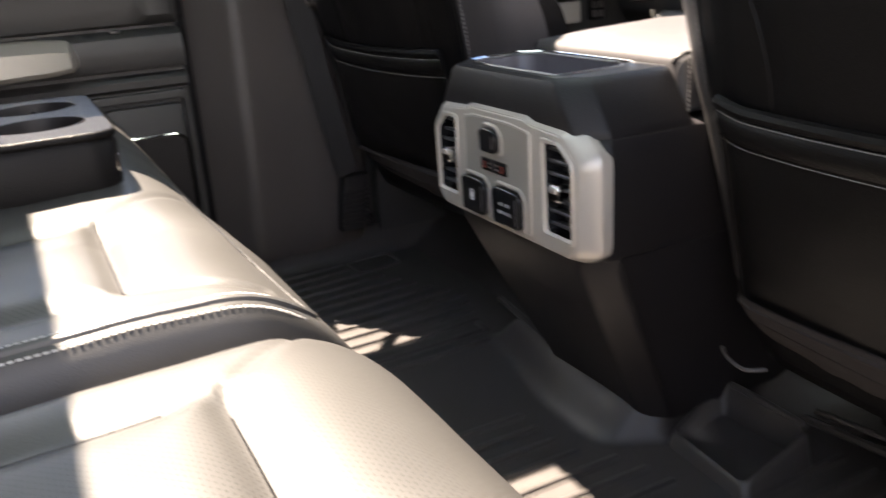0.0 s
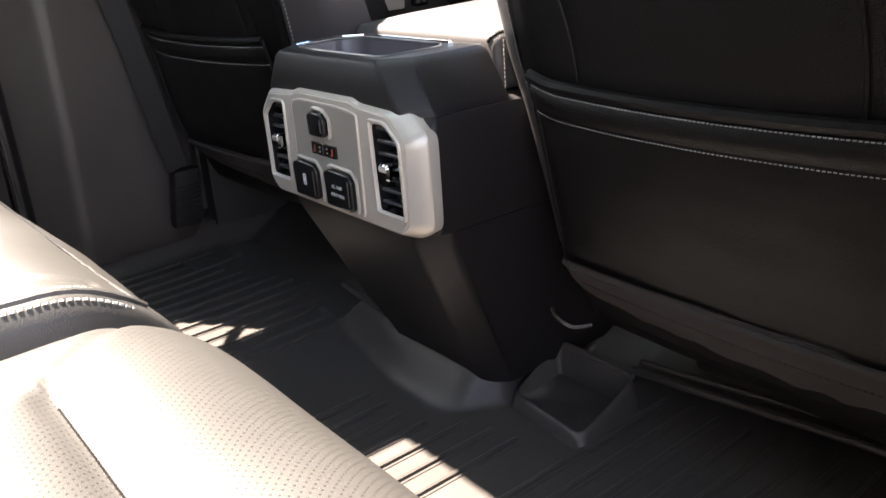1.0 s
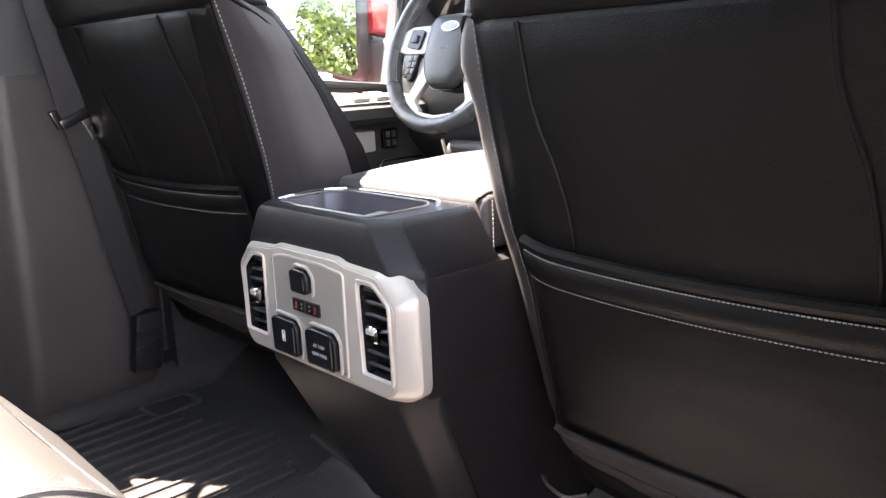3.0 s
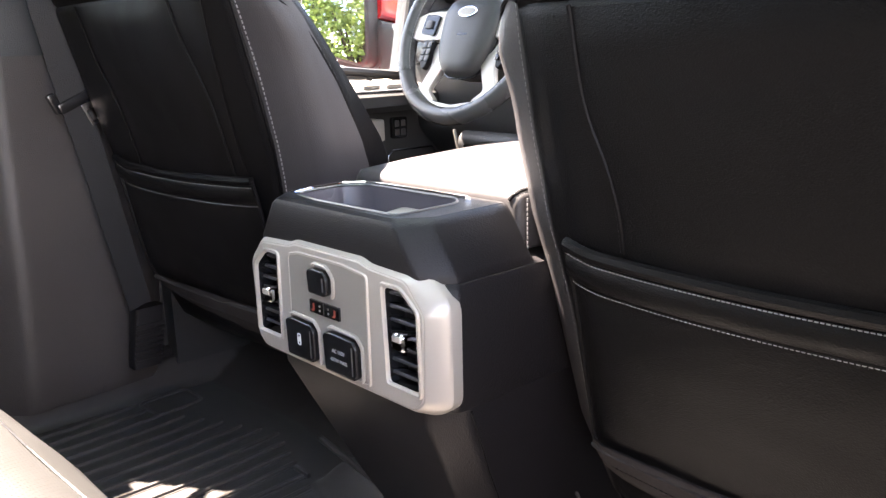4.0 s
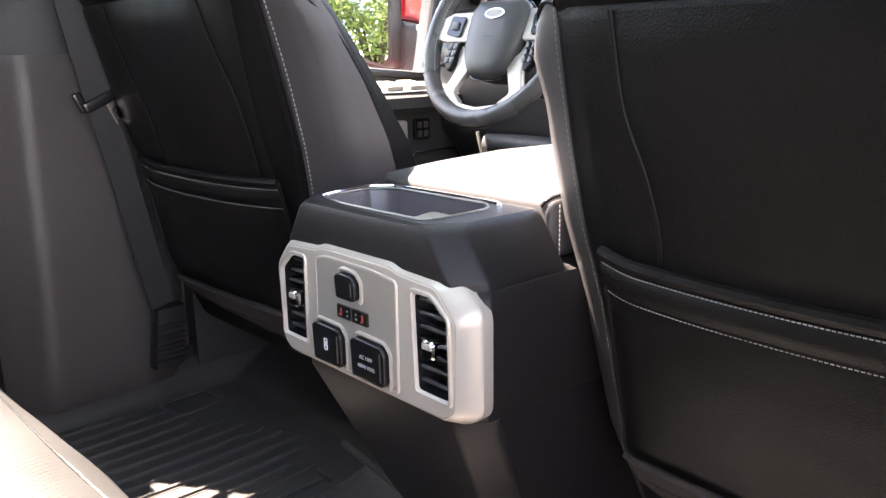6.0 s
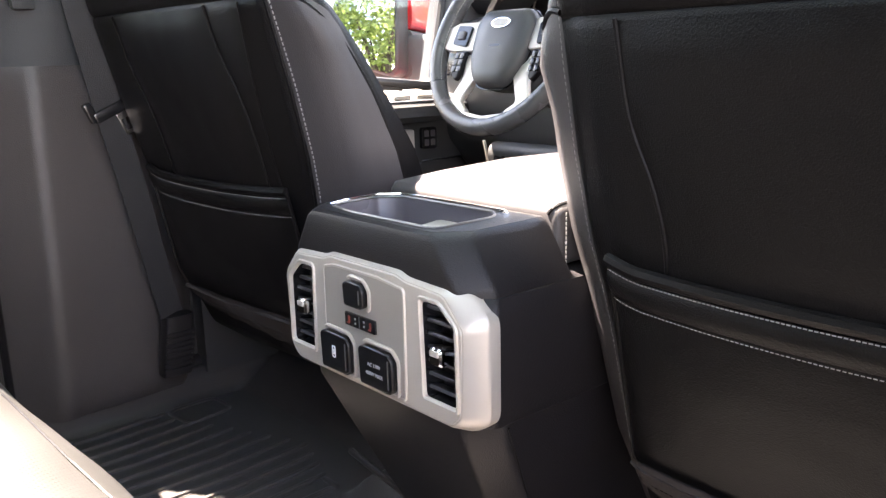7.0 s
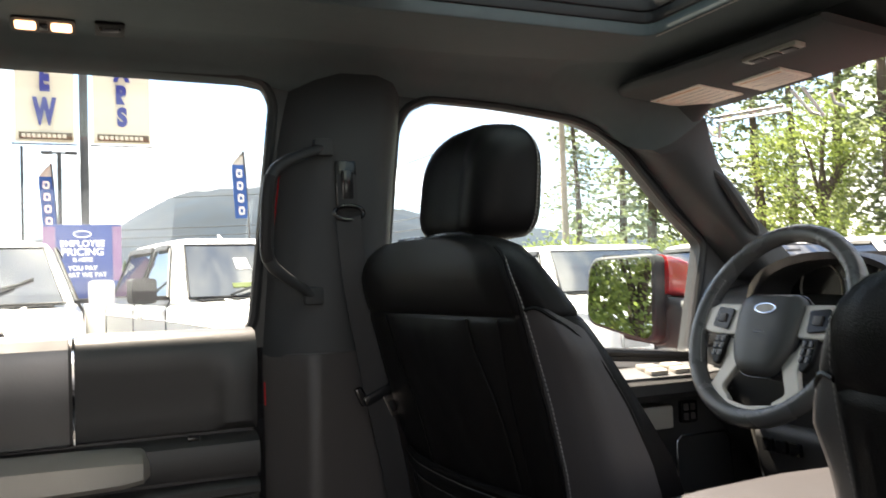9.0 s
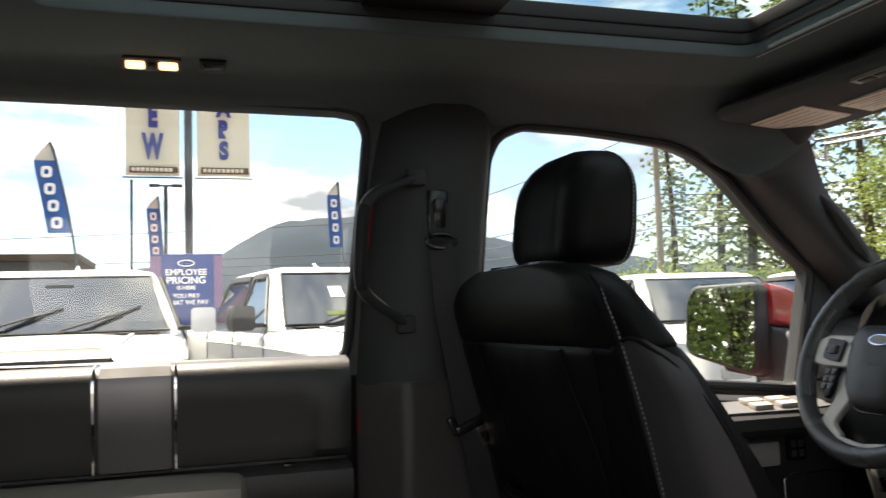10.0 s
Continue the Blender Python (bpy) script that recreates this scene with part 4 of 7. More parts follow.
def port_lid(x0, x1, z0, z1):
    """A hinged lid that stands a little proud, with a bright rim along two sides."""
    o = soften([(x0 + 0.002, z0), (x1 - 0.005, z0), (x1, z0 + 0.005), (x1, z1 - 0.008), (x1 - 0.006, z1 - 0.001), (x0 + 0.010, z1), (x0, z1 - 0.004)], 0.004)
    lid_ob = part("port_lid", plate("port_lid", o, [], 0.009, GLOSS_BLACK, 0.002, Matrix.Translation((0, 0.0, 0)) @ XZ), GLOSS_BLACK, panel, "black hinged port lid")
    rim_pts = soften([(x0 - 0.003, z1 - 0.006), (x0 + 0.008, z1 + 0.004), (x1 - 0.005, z1 + 0.003), (x1 + 0.005, z1 - 0.007), (x1 + 0.005, z0 + 0.002), (x1 - 0.004, z0 - 0.004)], 0.004)[5:-5]
    part("port_rim", tube([(x, -0.003, z) for x, z in rim_pts], 0.0021, 6), SILVER, lid_ob)
    part("lid_slot", box(x1 - 0.0065, x1 - 0.0050, -0.0096, -0.0088, z0 + 0.006, z1 - 0.008), PLASTIC_SOFT, lid_ob)
    return lid_ob


port_lid(-0.026, 0.011, 0.384, 0.413)
usb = port_lid(-0.076, -0.020, 0.302, 0.347)
ac = port_lid(-0.002, 0.057, 0.302, 0.347)
buttons = part("heater_buttons", box(-0.030, 0.025, -0.004, 0.001, 0.360, 0.375, 0.001), GLOSS_BLACK, panel, "black seat heater buttons")
part("button_gap", box(-0.0030, -0.0022, -0.0046, -0.0036, 0.361, 0.374), STEEL, buttons)
for x in (-0.022, 0.017):
    part("heat_mark", box(x - 0.001, x + 0.0018, -0.0046, -0.0038, 0.3645, 0.3715), RED_PRINT, buttons)
    part("heat_mark", box(x - 0.0035, x + 0.001, -0.0046, -0.0038, 0.3628, 0.3645), RED_PRINT, buttons)
for x in (-0.010, 0.006):
    for z in (0.365, 0.370):
        part("heat_dot", box(x - 0.001, x + 0.001, -0.0046, -0.0039, z - 0.001, z + 0.001), SILVER_DARK, buttons)


def lettering(name, text, size, m, mat, parent=None, extrude=0.0003, bold=0.0):
    cu = bpy.data.curves.new(name, "FONT")
    cu.body, cu.size, cu.extrude, cu.align_x, cu.align_y = text, size, extrude, "CENTER", "CENTER"
    cu.offset = size * bold
    tmp = bpy.data.objects.new(name, cu)
    me = bpy.data.meshes.new_from_object(tmp)
    bpy.data.objects.remove(tmp)
    bpy.data.curves.remove(cu)
    me.transform(m)
    me.materials.clear()
    me.materials.append(mat)
    return part(name, me, mat, parent)


FINE_PRINT = material("grey_print", (0.36, 0.36, 0.36), 0.7, vary=0.04)
lettering("print", "AC 110V", 0.0060, Matrix.Translation((0.027, -0.0092, 0.328)) @ pose(0, 0, 0, 90), FINE_PRINT, ac)
lettering("print", "400W MAX", 0.0060, Matrix.Translation((0.027, -0.0092, 0.318)) @ pose(0, 0, 0, 90), FINE_PRINT, ac)
part("usb_mark", plate("usb_mark", rounded(0.0034, 0.0070, 0.002, cx=-0.048, cy=0.325), [rounded(0.0018, 0.0054, 0.001, cx=-0.048, cy=0.325)], 0.0006, PRINT, 0, Matrix.Translation((0, -0.0088, 0)) @ XZ), PRINT, usb)
part("usb_mark", box(-0.0490, -0.0470, -0.0094, -0.0088, 0.3220, 0.3280), PRINT, usb)


# ---- rear bench ----
def perforated_leather():
    """Leather punched with a grid of small holes."""
    m = material("perforated_black_leather", (0.038, 0.0365, 0.035), 0.45, vary=0.1, scale=9, grain=0.08, grain_scale=1100, cells=True)
    n, l = m.node_tree.nodes, m.node_tree.links
    b = n["Principled BSDF"]
    co, mp = n.new("ShaderNodeTexCoord"), n.new("ShaderNodeMapping")
    mp.inputs["Rotation"].default_value = (0, 0, radians(45))
    mp.inputs["Scale"].default_value = (265, 265, 0)
    vo = n.new("ShaderNodeTexVoronoi")
    vo.inputs["Scale"].default_value, vo.inputs["Randomness"].default_value = 1.0, 0.0
    ramp = n.new("ShaderNodeValToRGB")
    ramp.color_ramp.elements[0].position, ramp.color_ramp.elements[1].position = 0.13, 0.20
    mix = n.new("ShaderNodeMix")
    mix.data_type = "RGBA"
    mix.inputs["A"].default_value = (0.010, 0.0095, 0.009, 1)
    old = b.inputs["Base Color"].links[0].from_socket
    l.new(co.outputs["Object"], mp.inputs["Vector"])
    l.new(mp.outputs["Vector"], vo.inputs["Vector"])
    l.new(vo.outputs["Distance"], ramp.inputs["Fac"])
    l.new(ramp.outputs["Color"], mix.inputs["Factor"])
    l.new(old, mix.inputs["B"])
    l.new(mix.outputs["Result"], b.inputs["Base Color"])
    return m


PERFORATED = perforated_leather()
PLAIN = material("plain_bench_leather", (0.038, 0.0365, 0.035), 0.45, vary=0.1, scale=9, grain=0.12, grain_scale=900, cells=True)


def bench_cushion(parent, x0, x1, left_roll, right_roll, seam_y, ends, front=-0.302):
    """A bench cushion: rolls along its ends and front, and a field of punched leather let in between."""
    def top(x, y):
        d = front - y
        crown = min(1.0, max(0.0, (0.10 - x) / 0.22))
        z = 0.400 + 0.022 * crown - 0.030 * max(0, -0.45 - y) - (0.050 + 0.045 * crown) * max(0, 1 - d / (0.085 + 0.035 * crown)) ** 2.2
        for e, (drop, reach) in ((x - x0, ends[0]), (x1 - x, ends[1])):
            z -= drop * max(0, 1 - e / reach) ** 2.2
        # grooves of the seams
        g = 0.0
        for sx in (left_roll, right_roll):
            if sx is not None and y < seam_y + 0.02:
                g = max(g, math.exp(-abs((x - sx) / 0.014) ** 1.5) * min(1, max(0, (seam_y + 0.006 - y) / 0.035)))
        inner = 1.0
        if left_roll is not None:
            inner *= min(1.0, max(0.0, (x - left_roll) / 0.022 + 0.5))
        if right_roll is not None:
            inner *= min(1.0, max(0.0, (right_roll - x) / 0.022 + 0.5))
        g = max(g, inner * math.exp(-abs((y - seam_y) / 0.014) ** 1.5))
        z += 0.003 * inner * min(1.0, max(0.0, (seam_y - y) / 0.012))
        # the seam that runs from the field's corner to the front edge
        for cx, dx in ((left_roll, -0.075), (right_roll, 0.03)):
            if cx is not None and y > seam_y:
                s = (y - seam_y) / 0.08
                if s < 1.2:
                    z -= 0.0030 * math.exp(-((x - cx - dx * s) / 0.006) ** 2)
        z -= 0.008 * g
        z += 0.0018 * noise.noise(Vector((x * 14, y * 14, 0.3)))
        return z
    nx, ny = int((x1 - x0) / 0.005), 110
    ys = list(np.linspace(-1.0, -0.62, 12)) + list(np.linspace(-0.61, front, ny - 12))
    xs = np.linspace(x0, x1, nx)
    rows = [[Vector((x, y, top(x, y))) for x in xs] for y in ys]
    rows.append([Vector((x, front + 0.012, top(x, front) - 0.018)) for x in xs])
    rows.append([Vector((x, front + 0.015, 0.285)) for x in xs])
    rows.append([Vector((x, front + 0.005, 0.235)) for x in xs])
    rows.append([Vector((x, front - 0.03, 0.20)) for x in xs])
    bm = loft(rows, caps=False, closed=False)
    for x in (x0, x1):
        side = [[Vector((x, p.y, p.z)) for p in (r[0] if x == x0 else r[-1] for r in rows)], [Vector((x, min(r[0].y, front - 0.03), 0.20)) for r in rows]]
        loft(side, caps=False, closed=False, bm=bm)
    bmesh.ops.remove_doubles(bm, verts=bm.verts, dist=0.0004)
    c = part("cushion", bm, PERFORATED, parent, "black perforated leather cushion", sharp=75)
    # the rolls outside the seams are plain leather
    c.data.materials.append(PLAIN)
    for f in c.data.polygons:
        x, y, z = f.center
        s = max(0, (y - seam_y) / 0.08)
        if (left_roll is not None and x < left_roll - 0.075 * s) or (right_roll is not None and x > right_roll + 0.03 * s) or y > front - 0.004:
            f.material_index = 1
    return c, top


bench = thing("rear_bench", "black perforated leather rear bench with pale double stitching", "car seat")
right_c, top_r = bench_cushion(bench, 0.322, 0.80, 0.415, None, -0.421, ((0.045, 0.06), (0.035, 0.05)))
left_c, top_l = bench_cushion(bench, -0.80, 0.312, 0.05, 0.228, -0.445, ((0.035, 0.05), (0.050, 0.024)), -0.312)
for y0, y1 in ((-0.98, -0.452),):
    part("seam", tube([(0.415, y, top_r(0.415, y) + 0.0002) for y in np.linspace(y0, y1, 30)], 0.0009, 5), LEATHER, right_c)
part("seam", tube([(x, -0.421, top_r(x, -0.421) + 0.0002) for x in np.linspace(0.436, 0.79, 40)], 0.0008, 5), LEATHER, right_c)
part("seam", tube([(x, -0.445, top_l(x, -0.445) + 0.0002) for x in np.linspace(0.05, 0.228, 30)], 0.0009, 5), LEATHER, left_c)
# stitched end band of the wide cushion
part("piping", tube([(0.288 - 0.014 * max(0, (y + 0.345) / 0.03) ** 2, y, top_l(0.288, y) - 0.0006) for y in np.linspace(-0.98, -0.326, 60)], 0.0036, 8), PLAIN, left_c)
part("seam", tube(spline([(0.275, -0.328, top_l(0.275, -0.328) + 0.0004), (0.22, -0.335, top_l(0.22, -0.335) + 0.0004), (0.10, -0.345, top_l(0.10, -0.345) + 0.0004), (-0.20, -0.345, top_l(-0.20, -0.345) + 0.0004)], 10), 0.0012, 5), LEATHER, left_c)
for off, w, up in ((0.279, 0.0016, (0, 0, 1)), (0.2955, 0.0018, (0.75, 0, 0.7))):
    pts = [(off - 0.012 * max(0, (y + 0.345) / 0.03) ** 2, y, top_l(off, y) + 0.0003) for y in np.linspace(-0.98, -0.328, 70)]
    part("stitching", stitches(pts, up, 0.0050, 0.0036, w, 0.0001), BENCH_THREAD, left_c, "pale double stitching")
for x0, x1 in ((-0.80, 0.312), (0.322, 0.80)):
    prof = [(-1.14, 0.30), (-0.93, 0.30), (-0.90, 0.36), (-0.935, 0.60), (-0.98, 0.86), (-1.01, 0.90), (-1.06, 0.905), (-1.14, 0.88)]
    part("backrest", loft([[Vector((x, y, z)) for y, z in soften(prof, 0.03)] for x in (x0, x0 + 0.02, x1 - 0.02, x1)]), LEATHER, bench, sharp=60)
    part("base", box(x0 + 0.02, x1 - 0.02, -1.1, -0.40, FLOOR_Z, 0.215, 0.01), PLASTIC, bench)

# folded-down armrest with two cup holders
rest = thing("folding_armrest", "folded-down leather armrest with two cup holders", "armrest")
ax0, ax1, ay0, ay1 = -0.335, -0.030, -0.93, -0.402
cups = [[(-0.255 + 0.13 * k + 0.043 * math.cos(a), -0.470 + 0.046 * math.sin(a)) for a in np.linspace(0, 2 * math.pi, 20, endpoint=False)] for k in (0, 1)]
part("top", plate("top", soften([(ax0, ay0), (ax1, ay0), (ax1, ay1), (ax0, ay1)], 0.03), cups, 0.008, LEATHER, 0.003, Matrix.Translation((0, 0, 0.462))), LEATHER, rest)
part("body", loft([[Vector((x, y, z)) for x, y in rounded((ax1 - ax0) / 2 - e, (ay1 - ay0) / 2 - e, 0.03, 4, (ax0 + ax1) / 2, (ay0 + ay1) / 2)] for z, e in ((0.38, 0.01), (0.392, 0.002), (0.455, 0.0), (0.462, 0.004))], caps=False), LEATHER, rest, sharp=60)
for c in cups:
    cx, cy = sum(p[0] for p in c) / 20, sum(p[1] for p in c) / 20
    part("cup_holder", loft([[Vector((cx + (x - cx) * k, cy + (y - cy) * k, z)) for x, y in c] for z, k in ((0.470, 1.0), (0.462, 0.97), (0.405, 0.92), (0.405, 0.02))], caps=False), PLASTIC, rest, "black cup holder", sharp=50)
part("hinge_tab", box(-0.062, -0.045, -0.42, -0.405, 0.425, 0.445, 0.003), CHROME, rest, "small metal tab")

# buckle and belt tongue lying on the cushion
buckle = thing("seat_belt_buckle", "pale plastic belt buckle lying on the rear cushion", "seat belt")
bz = 0.425
bm = box(-0.05, 0.05, -0.013, 0.013, 0.0, 0.018, 0.005)
bmesh.ops.transform(bm, matrix=pose(-0.155, -0.446, bz, 0, 0, 14), verts=bm.verts)
part("housing", bm, PLASTIC_SOFT, buckle)
bm = box(-0.06, 0.06, -0.009, 0.009, 0.0, 0.012, 0.003)
bmesh.ops.transform(bm, matrix=pose(-0.215, -0.468, bz, 0, 0, 22), verts=bm.verts)
part("tongue", bm, STEEL, buckle)
part("strap", ribbon(spline([(-0.21, -0.45, bz + 0.006), (-0.30, -0.475, bz + 0.018), (-0.36, -0.52, bz + 0.012), (-0.40, -0.62, bz - 0.002)], 8), (0, 0.3, 1), 0.02, 0.002), WEBBING, buckle)


# ---- rubber floor mats ----
def mat_height(x, y):
    """Height of the mat: flat footwells, a hump round the console's foot, raised edges and small trays."""
    z = 0.0
    # hump before the console
    foot = lerp([(-0.30, 0.14), (-0.195, 0.112), (-0.10, 0.090), (-0.033, 0.078), (0.05, 0.076), (0.087, 0.086), (0.12, 0.15)], x)
    lip = lerp([(-0.30, 0.170), (-0.12, 0.148), (0.028, 0.139), (0.07, 0.146), (0.09, 0.160), (0.107, 0.19)], x)
    u = max(0.0, min(1.0, (y - foot) / (lip - foot), (0.124 - x) / 0.026, (x + 0.28) / 0.07))
    z = max(z, 0.050 * u * u * (3 - 2 * u))
    # front edge slopes up under the seats
    f = lerp([(-0.8, 0.22), (-0.5, 0.24), (-0.25, 0.22), (0.0, 0.26), (0.10, 0.29), (0.20, 0.345), (0.35, 0.362), (0.50, 0.386), (0.8, 0.42)], x)
    if y > f:
        z = max(z, min(0.085, 0.55 * (y - f)))
    # outer edges
    for side in (-0.768, 0.74):
        e = (side - x) if side < 0 else (x - side)
        if e > 0:
            z = max(z, min(0.062, e * 3.2) if side < 0 else min(0.07, e * 1.6))
    return z


mat_ob = thing("rubber_mat", "black moulded rubber floor mat with parallel ribs", "floor mat")
xs, ys = np.linspace(-0.800, 0.80, 240), np.linspace(-0.44, 0.50, 140)
rows = [[Vector((x, y, mat_height(x, y))) for x in xs] for y in ys]
bm = loft(rows, caps=False, closed=False)
part("sheet", bm, RUBBER, mat_ob, sharp=80)
rib_x = [-0.742 + 0.0372 * k for k in range(14)] + [-0.035 + 0.0372 * k for k in range(7)] + [0.262 + 0.0372 * k for k in range(13)]
for k, x in enumerate(rib_x):
    f = lerp([(-0.71, 0.06), (-0.60, 0.12), (-0.45, 0.19), (-0.26, 0.13), (-0.22, 0.03), (-0.1, 0.045), (0.03, 0.045), (0.09, 0.060), (0.12, 0.10), (0.19, 0.115), (0.255, 0.12), (0.26, 0.318), (0.37, 0.334), (0.485, 0.350), (0.70, 0.372)], x)
    bend = 0.10 if x < -0.22 else 0.0
    pts = []
    for t in list(np.linspace(0, 0.99, 16)) + [1.0]:
        y = -0.42 + (f + 0.42) * t
        xx = x - bend * max(0, (t - 0.62)) ** 2 * (1 if x < -0.3 else 0.5)
        pts.append((xx, y, mat_height(xx, y) + 0.0006))
    part("rib", tube(pts, [0.0042] * 15 + [0.0038, 0.0018], 8, flat=1.0), RUBBER, mat_ob)
    # a shallow lip beside each rib
    part("rib_edge", tube([(px + 0.0085, py, pz - 0.0002) for px, py, pz in pts[:-1]], 0.0012, 5, flat=0.8), RUBBER, mat_ob)
# moulded tray beside the console's foot: its rim climbs towards the front
rim_line = soften([(0.130, 0.164), (0.256, 0.153), (0.250, 0.262), (0.112, 0.264)], 0.014)
tcx, tcy = 0.187, 0.211


def tray_ring(k, drop, floor_z=None):
    return [Vector((tcx + (x - tcx) * k, tcy + (y - tcy) * k, floor_z if floor_z is not None else max(0.002, 0.018 + 0.030 * (y - 0.155) / 0.107 - drop))) for x, y in rim_line]


part("tray", loft([tray_ring(1.16, 0, -0.002), tray_ring(1.06, 0.006), tray_ring(1.02, 0.001), tray_ring(0.98, 0.0), tray_ring(0.95, 0.003), tray_ring(0.84, 0, 0.010), tray_ring(0.02, 0, 0.010)], caps=False), RUBBER, mat_ob, sharp=60)
part("tray_edge", tube([(x, y, mat_height(x, y) + 0.001) for x, y in soften([(-0.755, 0.062), (-0.675, 0.075), (-0.690, 0.165), (-0.76, 0.160)], 0.02)], 0.004, 7, closed=True), RUBBER, mat_ob)
part("lip", tube([(0.19, 0.332, 0.010), (0.34, 0.352, 0.012), (0.50, 0.376, 0.012), (0.76, 0.405, 0.014)], 0.007, 8, flat=0.8), RUBBER, mat_ob)
part("lip", tube([(0.19, 0.352, 0.014), (0.34, 0.374, 0.018), (0.50, 0.400, 0.020), (0.76, 0.430, 0.022)], 0.005, 8, flat=0.8), RUBBER, mat_ob)
part("lip", tube(spline([(-0.30, 0.172, 0.050), (-0.20, 0.158, 0.051), (-0.12, 0.149, 0.052), (-0.04, 0.142, 0.053), (0.028, 0.141, 0.053), (0.075, 0.150, 0.053), (0.094, 0.172, 0.053), (0.090, 0.225, 0.052), (0.100, 0.256, 0.050), (0.125, 0.268, 0.048), (0.18, 0.270, 0.047), (0.242, 0.268, 0.046)], 8), 0.0055, 8), RUBBER, mat_ob)
part("lip", tube([(-0.789, -0.40, 0.063), (-0.789, -0.16, 0.063), (-0.790, 0.0, 0.063), (-0.790, 0.13, 0.064)], 0.006, 8), RUBBER, mat_ob)
part("clip", box(-0.33, -0.29, 0.135, 0.142, 0.0, 0.008, 0.002), RUBBER, mat_ob)

# sill trim at the foot of the left pillar
sill = part("trim", loft([[Vector((x, y, z)) for x, z in ((-0.83, 0.05), (-0.83, 0.082), (-0.806, 0.078), (-0.799, 0.068), (-0.797, 0.05), (-0.797, -0.02), (-0.83, -0.02))] for y in (-1.0, -0.3, 0.0, 0.16)]), PLASTIC, sharp=50)
tagged(sill, "black plastic door sill trim", "sill", kind="structure")


# ---- belts, handles, lamps, visors ----
belt = thing("seat_belt", "black front seat belt hanging from the door pillar", "seat belt")
slot = part("slide", box(-0.756, -0.744, -0.050, -0.010, 0.90, 0.99, 0.006), GLOSS_BLACK, belt, "black height adjuster")
part("slide_button", box(-0.748, -0.736, -0.041, -0.019, 0.918, 0.972, 0.004), GLOSS_BLACK, slot)
ring_pts = [(-0.728, -0.032 + 0.027 * math.cos(a), 0.893 + 0.013 * math.sin(a)) for a in np.linspace(0, 2 * math.pi, 18, endpoint=False)]
part("anchor_ring", tube(ring_pts, 0.0042, 8, closed=True), GLOSS_BLACK, belt, "dark metal belt ring")
web = spline([(-0.728, -0.034, 0.886), (-0.715, -0.026, 0.76), (-0.707, -0.012, 0.66), (-0.703, 0.002, 0.573), (-0.702, 0.024, 0.462), (-0.703, 0.048, 0.33), (-0.706, 0.072, 0.205)], 6)
part("webbing", ribbon(web, lambda t: (0.25 - 0.5 * t, 1, 0.0), 0.0225, 0.0018), WEBBING, belt)
part("webbing", ribbon([(-0.734, -0.032, 0.895), (-0.740, -0.030, 0.93), (-0.745, -0.030, 0.965)], (0, 1, 0), 0.018, 0.0018), WEBBING, belt)
turn = Matrix.Translation((-0.704, 0.004, 0.570)) @ pose(0, 0, 0, 24)
bm = box(-0.010, 0.010, -0.030, 0.030, -0.009, 0.009, 0.005)
bmesh.ops.transform(bm, matrix=turn, verts=bm.verts)
tg = part("tongue", bm, GLOSS_BLACK, belt, "black tongue")
part("tongue_plate", plate("tongue_plate", rounded(0.010, 0.019, 0.003, cx=0.014, cy=-0.028), [rounded(0.006, 0.010, 0.002, cx=0.014, cy=-0.030)], 0.003, CHROME, 0.0005, turn @ Matrix.Translation((0.002, 0, 0)) @ YZ), CHROME, tg, "chrome tongue plate")
bm = box(-0.009, 0.007, -0.036, -0.022, -0.006, 0.028, 0.004)
bmesh.ops.transform(bm, matrix=turn, verts=bm.verts)
part("tongue_horn", bm, GLOSS_BLACK, tg)
cover = part("retractor_cover", loft([[Vector((x, y, z)) for x, y in rounded(0.016, 0.026, 0.006, 3, -0.716, yc)] for z, yc in ((0.09, 0.072), (0.11, 0.074), (0.18, 0.084), (0.20, 0.087))]), PLASTIC, belt, "ribbed black cover")
for k in range(8):
    z = 0.100 + 0.0095 * k
    part("rib", box(-0.701, -0.696, 0.047 + 0.0014 * k, 0.100 + 0.0014 * k, z, z + 0.005, 0.001), PLASTIC, cover)

grab = thing("grab_handle", "black grab handle on the door pillar", "handle")
hp = spline([(-0.756, -0.060, 1.018), (-0.740, -0.095, 1.003), (-0.722, -0.140, 0.984), (-0.712, -0.168, 0.962), (-0.708, -0.178, 0.930), (-0.708, -0.182, 0.880), (-0.708, -0.184, 0.835), (-0.712, -0.178, 0.806), (-0.726, -0.155, 0.786), (-0.744, -0.118, 0.762), (-0.760, -0.085, 0.740)], 6)
wide = [0.0075 + 0.0045 * math.sin(math.pi * i / (len(hp) - 1)) for i in range(len(hp))]
part("grip", tube(hp, wide, 10), PILLAR, grab, sharp=60)
part("grip_pad", tube([p + Vector((0.003, -0.002, 0)) for p in hp[20:42]], 0.0112, 10), PLASTIC, grab, "soft inner grip")
for p in (hp[2], hp[-3]):
    part("mount", box(p.x - 0.014, p.x + 0.008, p.y - 0.016, p.y + 0.020, p.z - 0.016, p.z + 0.016, 0.007), PILLAR, grab)

# lit courtesy lamp and coat hook over the rear window
lamp = thing("courtesy_lamp", "small lit warm courtesy lamp in the headliner rail", "lamp", pose(-0.722, -0.520, 1.187, 0, -32, 0))
part("bezel", plate("bezel", rounded(0.014, 0.046, 0.006), [], 0.006, PLASTIC_SOFT, 0.001, Matrix.Translation((0, 0, -0.004))), PLASTIC_SOFT, lamp)
